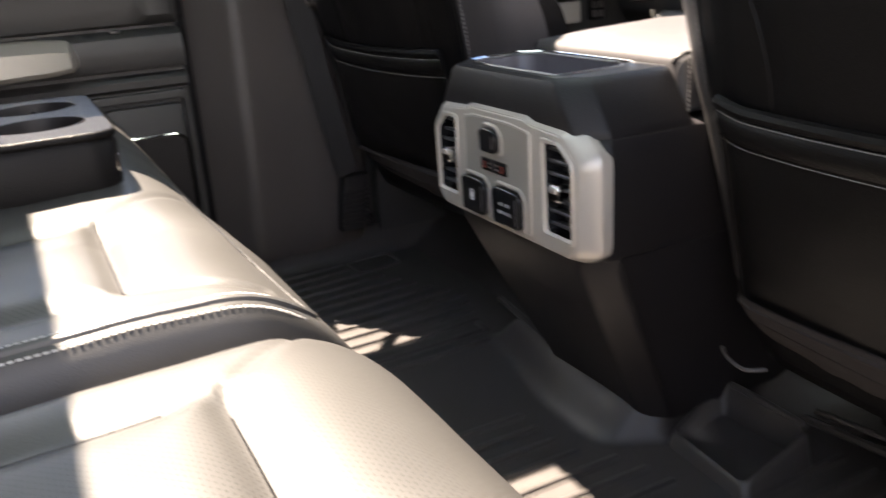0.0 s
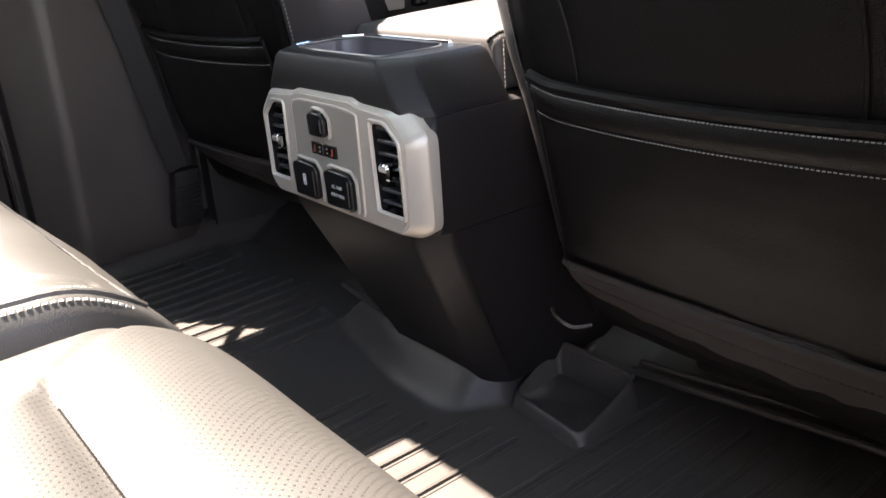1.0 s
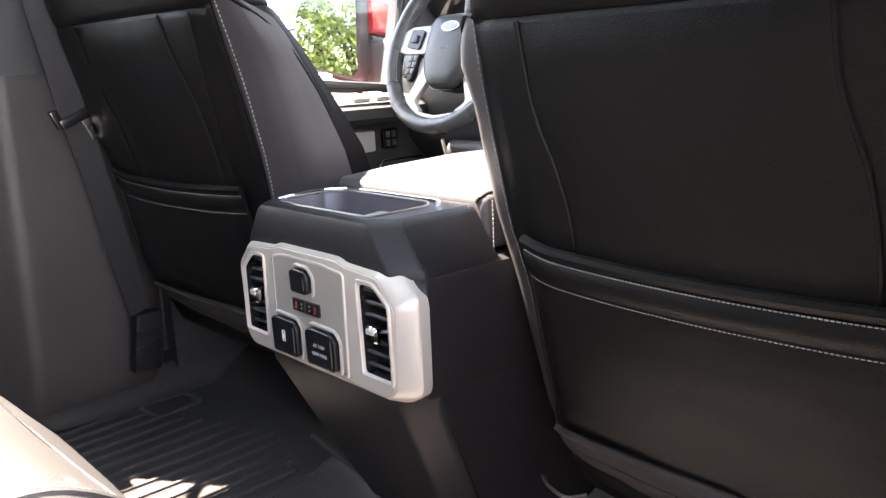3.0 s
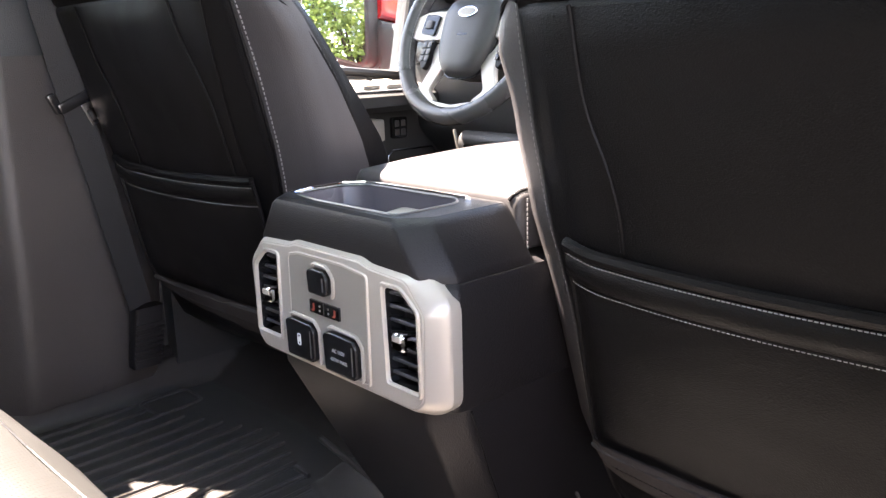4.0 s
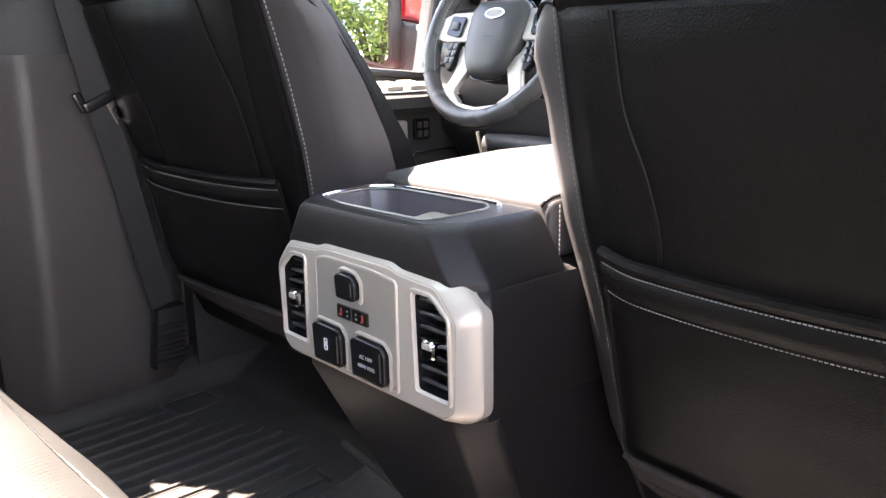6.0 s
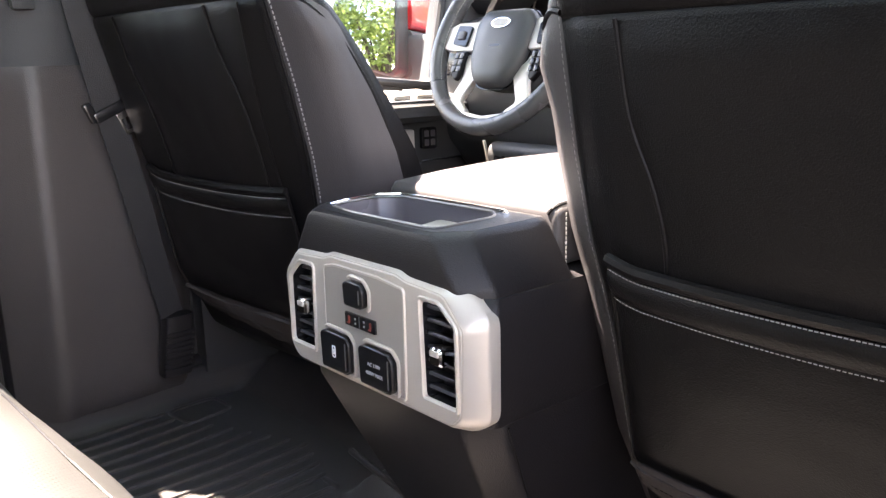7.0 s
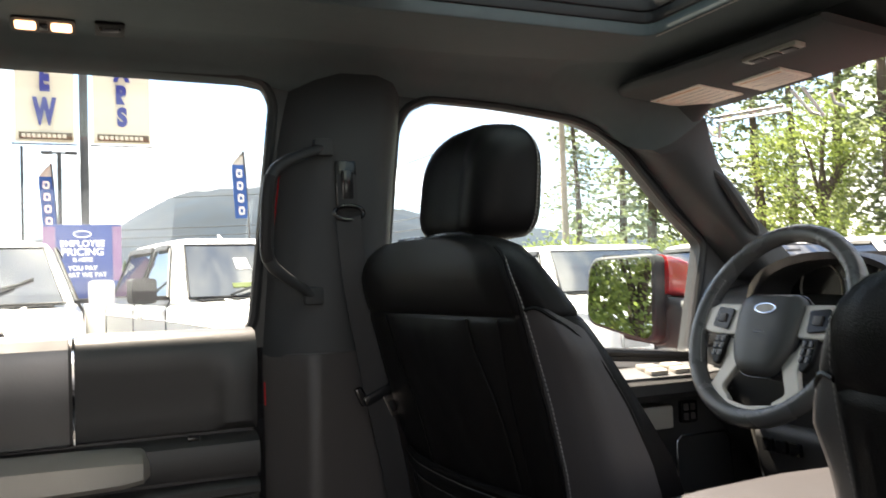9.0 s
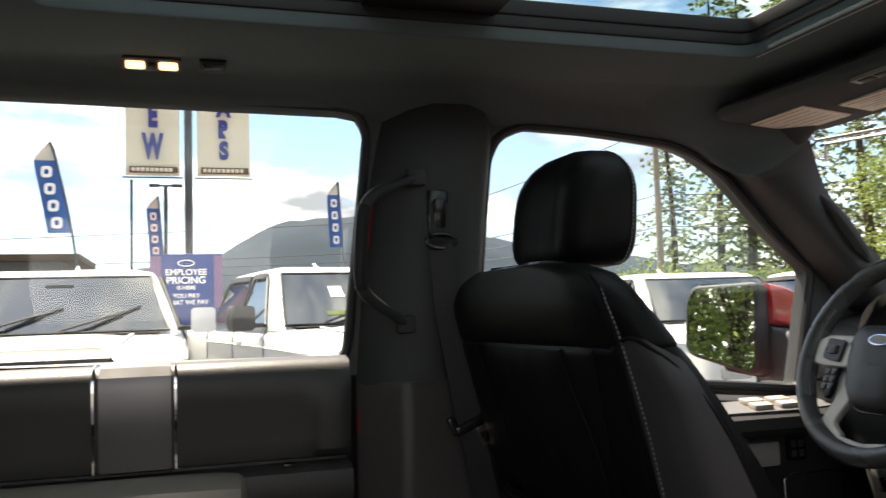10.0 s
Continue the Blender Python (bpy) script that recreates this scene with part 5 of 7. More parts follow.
for sy in (-1, 1):
    part("lens", plate("lens", rounded(0.0080, 0.0150, 0.004, cy=sy * 0.0255), [], 0.003, LAMP_GLOW, 0.001, Matrix.Translation((0, 0, -0.0065))), LAMP_GLOW, lamp, "glowing warm lens")
part("switch", box(-0.006, 0.006, -0.006, 0.006, -0.008, -0.003, 0.001), GLOSS_BLACK, lamp)
hook = thing("coat_hook", "small black coat hook beside the courtesy lamp", "hook", pose(-0.718, -0.424, 1.188, 0, -28, 0))
part("plate", box(-0.014, 0.014, -0.022, 0.022, -0.005, 0.002, 0.002), PLASTIC, hook)
part("arm", tube([(0.004, -0.014, -0.005), (0.010, -0.012, -0.016), (0.012, 0.012, -0.016), (0.004, 0.014, -0.005)], 0.003, 6), STEEL, hook)


def sun_visor(sx):
    v = thing("sun_visor", "charcoal cloth sun visor folded up under the headliner", "sun visor", group="sun visors")
    rings = []
    for t in (0.0, 0.03, 0.1, 0.3, 0.5, 0.7, 0.85, 0.92, 0.96, 0.985, 1.0):
        x = 0.225 + 0.525 * t
        e = max(0.0, (t - 0.85) / 0.15)
        y0 = 0.575 - 0.035 * t * t + 0.040 * e ** 3
        y1 = 0.80 - 0.05 * e ** 2
        z = 1.152 - 0.006 * t
        th = 0.012 * (1 if 0.02 < t < 0.97 else 0.6)
        rings.append([Vector((sx * x, y, z - 0.10 * (y - 0.60) + s)) for y, s in ((y0, 0), (y0 + 0.005, 0.7 * th), (y0 + 0.014, th), (y1 - 0.014, th), (y1 - 0.005, 0.7 * th), (y1, 0), (y1 - 0.005, -0.7 * th), (y1 - 0.014, -th), (y0 + 0.014, -th), (y0 + 0.005, -0.7 * th))])
    part("panel", loft(rings), SHADED_CLOTH, v, sharp=60)
    m = Matrix.Translation((0, 0, 1.1475)) @ pose(0, 0.60, 0, -5.7)
    for k, (x0, x1, l0, l1) in enumerate(((0.575, 0.725, 0.040, 0.152), (0.415, 0.535, 0.088, 0.164))):
        lab = part("label_sheet", box(min(sx * x0, sx * x1), max(sx * x0, sx * x1), l0, l1, -0.0145, -0.0060), PAPER, v, "pale printed warning label")
        lab.matrix_local = m
        for r in range(6):
            yy = l0 + 0.008 + (l1 - l0 - 0.012) / 6 * r
            a, b = x0 + 0.008, x1 - 0.008 - 0.02 * ((r * 7) % 3)
            bar = part("print_bar", box(min(sx * a, sx * b), max(sx * a, sx * b), yy, yy + (0.0018 if r else 0.003), -0.0150, -0.0146), FINE_PRINT if r else LABEL_ORANGE, lab)
    vanity = part("vanity_lamp", box(min(sx * 0.30, sx * 0.42), max(sx * 0.30, sx * 0.42), 0.002, 0.026, -0.016, -0.004, 0.002), SILVER_DARK, v, "grey vanity lamp")
    vanity.matrix_local = m
    for k in range(3):
        a = 0.31 + 0.034 * k
        p = part("cell", box(min(sx * a, sx * (a + 0.028)), max(sx * a, sx * (a + 0.028)), 0.006, 0.022, -0.018, -0.0155, 0.001), PLASTIC, vanity)
    return v


LABEL_ORANGE = material("orange_print", (0.55, 0.27, 0.06), 0.6, vary=0.05)
sun_visor(-1)
sun_visor(1)
oc = thing("overhead_console", "black overhead console in front of the sunroof", "console")
part("body", loft([[Vector((x, y, z)) for x, y in rounded(0.13 - e, 0.095 - e, 0.03, 4, 0, 0.60)] for z, e in ((1.197, 0.0), (1.165, 0.004), (1.150, 0.018), (1.148, 0.03))]), PLASTIC, oc, sharp=50)
for sx in (-1, 1):
    part("lens", plate("lens", rounded(0.02, 0.03, 0.008, cx=sx * 0.07, cy=0.60), [], 0.003, SILVER_DARK, 0.001, Matrix.Translation((0, 0, 1.1455))), SILVER_DARK, oc)
rings = []
for x in (-0.74, -0.72, -0.705, -0.69, -0.67, -0.64, -0.45, -0.2, 0.0, 0.2, 0.45, 0.64, 0.67, 0.69, 0.705, 0.72, 0.74):
    drop = 0.045 * max(0.0, (abs(x) - 0.64) / 0.08) ** 2
    bow = 0.045 * (1 - (x / 0.7) ** 2)
    rings.append([Vector((x, y + bow, z)) for y, z in ((0.63, 1.215), (0.63, 1.192), (0.70, 1.150 - 0.4 * drop), (0.738, 1.124 - drop), (0.750, 1.122 - drop), (0.765, 1.130 - drop), (0.775, 1.215))])
head = part("trim", loft(rings), SHADED_CLOTH, sharp=50)
tagged(head, "charcoal headliner edge over the windshield", "trim", kind="structure")


# ---- dashboard and wheel ----
dash = thing("dashboard", "black dashboard with a hooded instrument cluster", "dashboard")
prof = [(0.86, 0.40), (0.80, 0.46), (0.785, 0.60), (0.80, 0.66), (0.85, 0.715), (0.95, 0.735), (1.22, 0.755), (1.22, 0.30), (0.95, 0.30)]
part("body", loft([[Vector((x, y, z)) for y, z in soften(prof, 0.02)] for x in (-0.80, -0.4, 0.0, 0.4, 0.82)]), DASH, dash, sharp=50)
hood = []
for y, w, h in ((0.755, 0.185, 0.105), (0.80, 0.185, 0.105), (0.90, 0.18, 0.09), (1.0, 0.16, 0.05)):
    hood.append([Vector((-0.415 + x, y, 0.69 + z)) for x, z in [(w * math.cos(a), h * math.sin(a) ** 0.8 if math.sin(a) > 0 else 0) for a in np.linspace(0, math.pi, 17)]] + [Vector((-0.415 + x, y + 0.012, 0.69 + z)) for x, z in [((w - 0.014) * math.cos(a), (h - 0.014) * math.sin(a) ** 0.8 if math.sin(a) > 0 else 0) for a in np.linspace(math.pi, 0, 17)]])
part("cluster_hood", loft(hood, caps=True), DASH, dash, sharp=50)
part("cluster_face", plate("cluster_face", [(-0.415 + 0.165 * math.cos(a), 0.70 + 0.085 * abs(math.sin(a)) ** 0.8) for a in np.linspace(0, math.pi, 17)], [], 0.006, GLOSS_BLACK, 0, Matrix.Translation((0, 0.86, 0)) @ XZ), GLOSS_BLACK, dash)
for k in (-1, 1):
    part("gauge_ring", tube([(-0.415 + k * 0.085 + 0.05 * math.cos(a), 0.853, 0.725 + 0.05 * math.sin(a)) for a in np.linspace(0, 2 * math.pi, 24, endpoint=False)], 0.002, 6, closed=True), SILVER_DARK, dash)
for x in (-0.70, -0.66):
    part("dash_vent", box(x - 0.06, x + 0.03, 0.775, 0.79, 0.60, 0.655, 0.006), GLOSS_BLACK, dash)
knee = [[Vector((x, y, z)) for y, z in soften([(0.80, 0.46), (0.78, 0.44), (0.80, 0.33), (0.86, 0.22), (0.95, 0.22), (0.95, 0.46)], 0.015)] for x in (-0.62, -0.25)]
part("knee_panel", loft(knee), DASH, dash, sharp=50)
part("trim_strip", tube([(-0.64, 0.79, 0.46), (-0.615, 0.80, 0.33), (-0.58, 0.85, 0.22)], 0.004, 6), SILVER_DARK, dash, "grey trim strip")
for k in range(3):
    part("button", box(-0.595 + 0.035 * k, -0.57 + 0.035 * k, 0.774, 0.786, 0.405, 0.43, 0.002), GLOSS_BLACK, dash)
part("column", tube([(-0.415, 0.66, 0.625), (-0.415, 0.80, 0.57)], 0.045, 12), DASH, dash)
part("stalk", tube([(-0.45, 0.68, 0.66), (-0.53, 0.665, 0.685), (-0.575, 0.66, 0.69)], 0.011, 8), GLOSS_BLACK, dash, "black turn stalk")
part("center_stack", box(-0.16, 0.16, 0.76, 0.82, 0.44, 0.70, 0.012), DASH, dash)
part("screen", box(-0.11, 0.11, 0.752, 0.762, 0.57, 0.68, 0.003), GLOSS_BLACK, dash)

wheel = thing("steering_wheel", "black leather steering wheel with satin silver spokes", "steering wheel", pose(-0.402, 0.622, 0.672, 65))
R = 0.172
part("rim", tube([(R * math.cos(a), R * math.sin(a), 0.0) for a in np.linspace(0, 2 * math.pi, 64, endpoint=False)], 0.0165, 14, closed=True), WHEEL_LEATHER, wheel)
for a0, a1 in ((150, 212), (-32, 30)):
    arc = [radians(a) for a in np.linspace(a0, a1, 24)]
    part("grip", tube([((R - 0.001) * math.cos(a), (R - 0.001) * math.sin(a), 0.0005) for a in arc], [0.0168] + [0.0176] * 22 + [0.0168], 12), WHEEL_LEATHER, wheel, "perforated leather grip")
    part("stitching", stitches([((R - 0.0165) * math.cos(a), (R - 0.0165) * math.sin(a), 0.008) for a in arc], (0, 0, 1), 0.006, 0.004, 0.0028), THREAD, wheel)
pad = soften([(-0.058, 0.052), (0.058, 0.052), (0.074, 0.030), (0.066, -0.050), (0.040, -0.096), (-0.040, -0.096), (-0.066, -0.050), (-0.074, 0.030)], 0.022)
hub = part("hub", loft([[Vector((x * k, y * k, z)) for x, y in pad] for z, k in ((-0.050, 0.9), (-0.012, 1.0), (0.006, 0.985), (0.014, 0.93), (0.019, 0.78), (0.021, 0.4))]), HUB_GREY, wheel, "grey-black airbag hub", sharp=60)
oval = lambda rx, ry: [(rx * math.cos(a), 0.020 + ry * math.sin(a)) for a in np.linspace(0, 2 * math.pi, 28, endpoint=False)]
part("emblem", plate("emblem", oval(0.0245, 0.0105), [], 0.005, CHROME, 0.001, Matrix.Translation((0, 0, 0.0185))), CHROME, hub, "plain oval metal badge")
part("emblem_field", plate("emblem_field", oval(0.0205, 0.0078), [], 0.001, SILVER_DARK, 0, Matrix.Translation((0, 0, 0.0234))), SILVER_DARK, hub)
part("print_bar", box(-0.013, 0.013, -0.024, -0.0215, 0.0204, 0.0212), GLOSS_BLACK, hub)
part("print_bar", box(-0.006, 0.006, -0.040, -0.036, 0.0200, 0.0208), GLOSS_BLACK, hub)
part("hub_gap", tube([(x * 1.012, y * 1.012, -0.004) for x, y in pad], 0.0018, 6, closed=True), GLOSS_BLACK, hub)
for sx in (-1, 1):
    flip = lambda pts: [(sx * x, y) for x, y in (pts if sx > 0 else reversed(pts))]
    spoke = part("spoke", plate("spoke", soften(flip([(0.066, 0.034), (0.130, 0.034), (0.162, 0.022), (0.164, -0.018), (0.128, -0.026), (0.068, -0.026)]), 0.008), [], 0.014, SILVER, 0.003, Matrix.Translation((0, 0, -0.008))), SILVER, wheel, "satin silver spoke")
    part("switch_pad", plate("switch_pad", soften(flip([(0.086, 0.022), (0.126, 0.026), (0.130, -0.012), (0.090, -0.018)]), 0.005), [], 0.006, GLOSS_BLACK, 0.001, Matrix.Translation((0, 0, 0.0045))), GLOSS_BLACK, spoke)
    part("switch", box(min(sx * 0.099, sx * 0.117), max(sx * 0.099, sx * 0.117), -0.004, 0.012, 0.009, 0.0145, 0.002), PLASTIC_SOFT, spoke)
    low = part("spoke", plate("spoke", soften(flip([(0.040, -0.060), (0.066, -0.050), (0.078, -0.030), (0.092, -0.030), (0.084, -0.078), (0.104, -0.124), (0.092, -0.146), (0.062, -0.158), (0.046, -0.140), (0.072, -0.122), (0.056, -0.092)]), 0.008), [], 0.012, SILVER, 0.003, Matrix.Translation((0, 0, -0.012))), SILVER, wheel, "satin silver lower spoke")
    keys = part("key_block", plate("key_block", soften(flip([(0.084, -0.026), (0.116, -0.026), (0.114, -0.066), (0.100, -0.084), (0.092, -0.080)]), 0.005), [], 0.012, PLASTIC, 0.002, Matrix.Translation((0, 0, -0.004))), PLASTIC, wheel, "black button block")
    for r in range(3):
        for c in range(2):
            x = sx * (0.0935 + 0.0135 * c)
            part("button", box(x - 0.0058, x + 0.0058, -0.041 - 0.0135 * r, -0.030 - 0.0135 * r, 0.007, 0.0095, 0.001), GLOSS_BLACK, keys)
part("lower_bridge", plate("lower_bridge", soften([(-0.066, -0.156), (-0.056, -0.142), (0.0, -0.150), (0.056, -0.142), (0.066, -0.156), (0.0, -0.170)], 0.006), [], 0.012, SILVER, 0.003, Matrix.Translation((0, 0, -0.010))), SILVER, wheel)

# ---- door mirror outside ----
mirror = thing("door_mirror", "large tow mirror with a red cap and grey arm", "car mirror")
GREY_PLASTIC = material("weathered_grey_plastic", (0.060, 0.066, 0.072), 0.6, vary=0.1, scale=14, grain=0.15, grain_scale=500)
MIRROR = polished(material("mirror_glass", (0.9, 0.92, 0.92), 0.01, metal=1.0, vary=0.01), 0.004)
shape = soften([(-0.104, 0.070), (-0.085, 0.106), (0.098, 0.110), (0.104, -0.095), (0.085, -0.110), (-0.085, -0.068), (-0.104, -0.045)], 0.018)
mm = Matrix.Translation((-1.05, 0.772, 0.706)) @ pose(0, 0, 0, 0, 0, 20) @ Matrix.Rotation(radians(84), 4, "X")
frame_ob = part("housing", plate("housing", shape, [], 0.05, GREY_PLASTIC, 0.006, mm @ Matrix.Translation((0, 0, -0.05))), GREY_PLASTIC, mirror)
part("glass", plate("glass", [(x * 0.92, y * 0.92) for x, y in shape], [], 0.002, MIRROR, 0, mm @ Matrix.Translation((0, 0, 0.001))), MIRROR, mirror, "mirror glass")
cap = [[(mm @ Vector((x * k + dx, y * k2 + dy, z))) for x, y in soften([(-0.02, 0.112), (0.105, 0.112), (0.112, 0.06), (0.112, 0.010), (-0.02, 0.010)], 0.02)] for z, k, k2, dx, dy in ((-0.045, 1, 1, 0, 0), (-0.11, 1.03, 0.99, 0, 0), (-0.18, 0.98, 0.92, 0.0, 0.0), (-0.225, 0.85, 0.78, 0.01, 0.0), (-0.245, 0.55, 0.5, 0.03, 0.01))]
part("cap", loft(cap), RED_PAINT, mirror, "red painted cap", sharp=50)
low = [[(mm @ Vector((x * k, y * k, z))) for x, y in soften([(-0.02, 0.008), (0.114, 0.008), (0.116, -0.10), (0.09, -0.115), (-0.02, -0.10)], 0.015)] for z, k in ((-0.045, 1.0), (-0.14, 1.04), (-0.22, 0.98), (-0.25, 0.80))]
part("lower_shell", loft(low), GREY_PLASTIC, mirror, sharp=50)
part("arm", loft([[Vector((x, y, z)) for y, z in rounded(0.055 * k, 0.060 * k, 0.015, 3, 0.90 + dy, 0.640)] for x, k, dy in ((-1.02, 1.0, 0.0), (-0.95, 1.0, 0.0), (-0.90, 0.92, 0.0), (-0.872, 1.1, 0.0))]), GREY_PLASTIC, mirror, sharp=50)

# strokes of the outlined window lettering, which cannot be read from inside
writing = thing("window_writing", "white outlined letter strokes painted on the windshield", "window sign")
def stroke(points, r=0.0036):
    part("stroke", tube(points, r, 5), PRINT, writing)
stroke([(-0.722, 0.779, 1.115), (-0.723, 0.797, 1.101), (-0.547, 0.829, 1.094)])
stroke([(-0.751, 0.802, 1.095), (-0.758, 0.835, 1.070), (-0.746, 0.841, 1.066), (-0.711, 0.811, 1.092), (-0.541, 0.841, 1.085)])
stroke([(-0.504, 0.805, 1.115), (-0.507, 0.860, 1.073), (-0.490, 0.873, 1.065), (-0.479, 0.807, 1.115)])
stroke([(-0.436, 0.833, 1.099), (-0.448, 0.855, 1.081), (-0.436, 0.869, 1.072)])
stroke([(-0.742, 0.778, 1.115), (-0.762, 0.815, 1.085)], 0.006)


# ---- the lot outside ----
GROUND_Z = -0.72
ASPHALT = material("asphalt", (0.105, 0.102, 0.098), 0.9, vary=0.25, scale=0.8, grain=0.4, grain_scale=60)
WHITE_PAINT = material("white_car_paint", (0.78, 0.78, 0.77), 0.3, vary=0.03, scale=2, coat=0.6)
BLACK_TRIM = material("black_exterior_trim", (0.02, 0.02, 0.021), 0.5, vary=0.15, scale=10)
TYRE = material("tyre_rubber", (0.025, 0.025, 0.025), 0.85, vary=0.2, scale=30)
CAR_GLASS = polished(material("dark_car_glass", (0.018, 0.022, 0.024), 0.03, vary=0.3, scale=1.5, spec=1.0, ior=1.75), 0.01)
LENS = material("headlamp_lens", (0.45, 0.46, 0.47), 0.12, metal=0.3, vary=0.2, scale=30)
BANNER = material("beige_banner_cloth", (0.62, 0.55, 0.44), 0.8, vary=0.08, scale=3)
NAVY = material("navy_print", (0.03, 0.035, 0.20), 0.7, vary=0.1, scale=5)
BLUE = material("blue_flag_cloth", (0.03, 0.10, 0.32), 0.7, vary=0.15, scale=4)
SIGN_BLUE = material("blue_sign_print", (0.018, 0.045, 0.18), 0.5, vary=0.3, scale=1.2)
SIGN_PINK = material("mauve_sign_print", (0.15, 0.085, 0.17), 0.5, vary=0.25, scale=1.2)
STRIP = material("dark_brown_print", (0.09, 0.06, 0.035), 0.7, vary=0.1, scale=5)
POLE = material("dark_grey_pole_paint", (0.06, 0.062, 0.066), 0.6, vary=0.15, scale=4)
TIMBER = material("weathered_pole_timber", (0.30, 0.25, 0.19), 0.9, vary=0.3, scale=6, grain=0.5, grain_scale=40)
BARK = material("brown_bark", (0.085, 0.062, 0.045), 0.95, vary=0.35, scale=5, grain=0.8, grain_scale=30)
WALL_PAINT = material("grey_building_wall", (0.14, 0.14, 0.145), 0.8, vary=0.12, scale=0.8)


def foliage(name, dark, light, scale):
    """Leaves whose green changes from clump to clump."""
    m = bpy.data.materials.new(name)
    m.use_nodes = True
    n, l = m.node_tree.nodes, m.node_tree.links
    b = n["Principled BSDF"]
    b.inputs["Roughness"].default_value = 0.65
    geo, co, no = n.new("ShaderNodeNewGeometry"), n.new("ShaderNodeTexCoord"), n.new("ShaderNodeTexNoise")
    no.inputs["Scale"].default_value = scale
    add, mix = n.new("ShaderNodeMath"), n.new("ShaderNodeMix")
    add.operation = "ADD"
    half_v = n.new("ShaderNodeMath")
    half_v.operation, half_v.inputs[1].default_value = "MULTIPLY", 0.5
    mix.data_type = "RGBA"
    mix.inputs["A"].default_value, mix.inputs["B"].default_value = (*dark, 1), (*light, 1)
    l.new(co.outputs["Object"], no.inputs["Vector"])
    l.new(geo.outputs["Random Per Island"], add.inputs[0])
    l.new(no.outputs["Fac"], add.inputs[1])
    l.new(add.outputs["Value"], half_v.inputs[0])
    l.new(half_v.outputs["Value"], mix.inputs["Factor"])
    l.new(mix.outputs["Result"], b.inputs["Base Color"])
    tr, ms, out = n.new("ShaderNodeBsdfTranslucent"), n.new("ShaderNodeMixShader"), n["Material Output"]
    ms.inputs["Fac"].default_value = 0.5
    l.new(mix.outputs["Result"], tr.inputs["Color"])
    l.new(b.outputs["BSDF"], ms.inputs[1])
    l.new(tr.outputs["BSDF"], ms.inputs[2])
    l.new(ms.outputs["Shader"], out.inputs["Surface"])
    return m


# needle greens are raised to carry haze and window glare
NEEDLES = foliage("hazed_fir_needles", (0.11, 0.145, 0.075), (0.30, 0.35, 0.18), 0.35)
LEAVES = foliage("sunlit_green_leaves", (0.09, 0.14, 0.035), (0.32, 0.38, 0.10), 0.5)
# the blue of distance is put into the hill's base colour
HILL = material("hazed_wooded_hillside", (0.006, 0.017, 0.032), 1.0, vary=0.6, scale=0.02)

bm = bmesh.new()
bmesh.ops.create_grid(bm, x_segments=2, y_segments=2, size=3000)
g = part("ground", bm, ASPHALT)
g.location.z = GROUND_Z
tagged(g, "grey asphalt car lot reaching far off", "ground", kind="structure")
# outer body of the truck itself, below the windows
own = thing("truck_body", "red painted bodywork of the truck around the cab", "truck body")
part("side", box(-0.90, -0.87, -1.2, 2.5, -0.25, 0.56, 0.01), RED_PAINT, own)
part("hood", loft([[Vector((x, y, z)) for x, z in soften([(-0.92, 0.1), (-0.90, 0.50), (-0.78, 0.58), (0.0, 0.63), (0.78, 0.58), (0.92, 0.50), (0.92, 0.1)], 0.06)] for y in (1.30, 1.8, 2.4, 2.6)]), RED_PAINT, own)


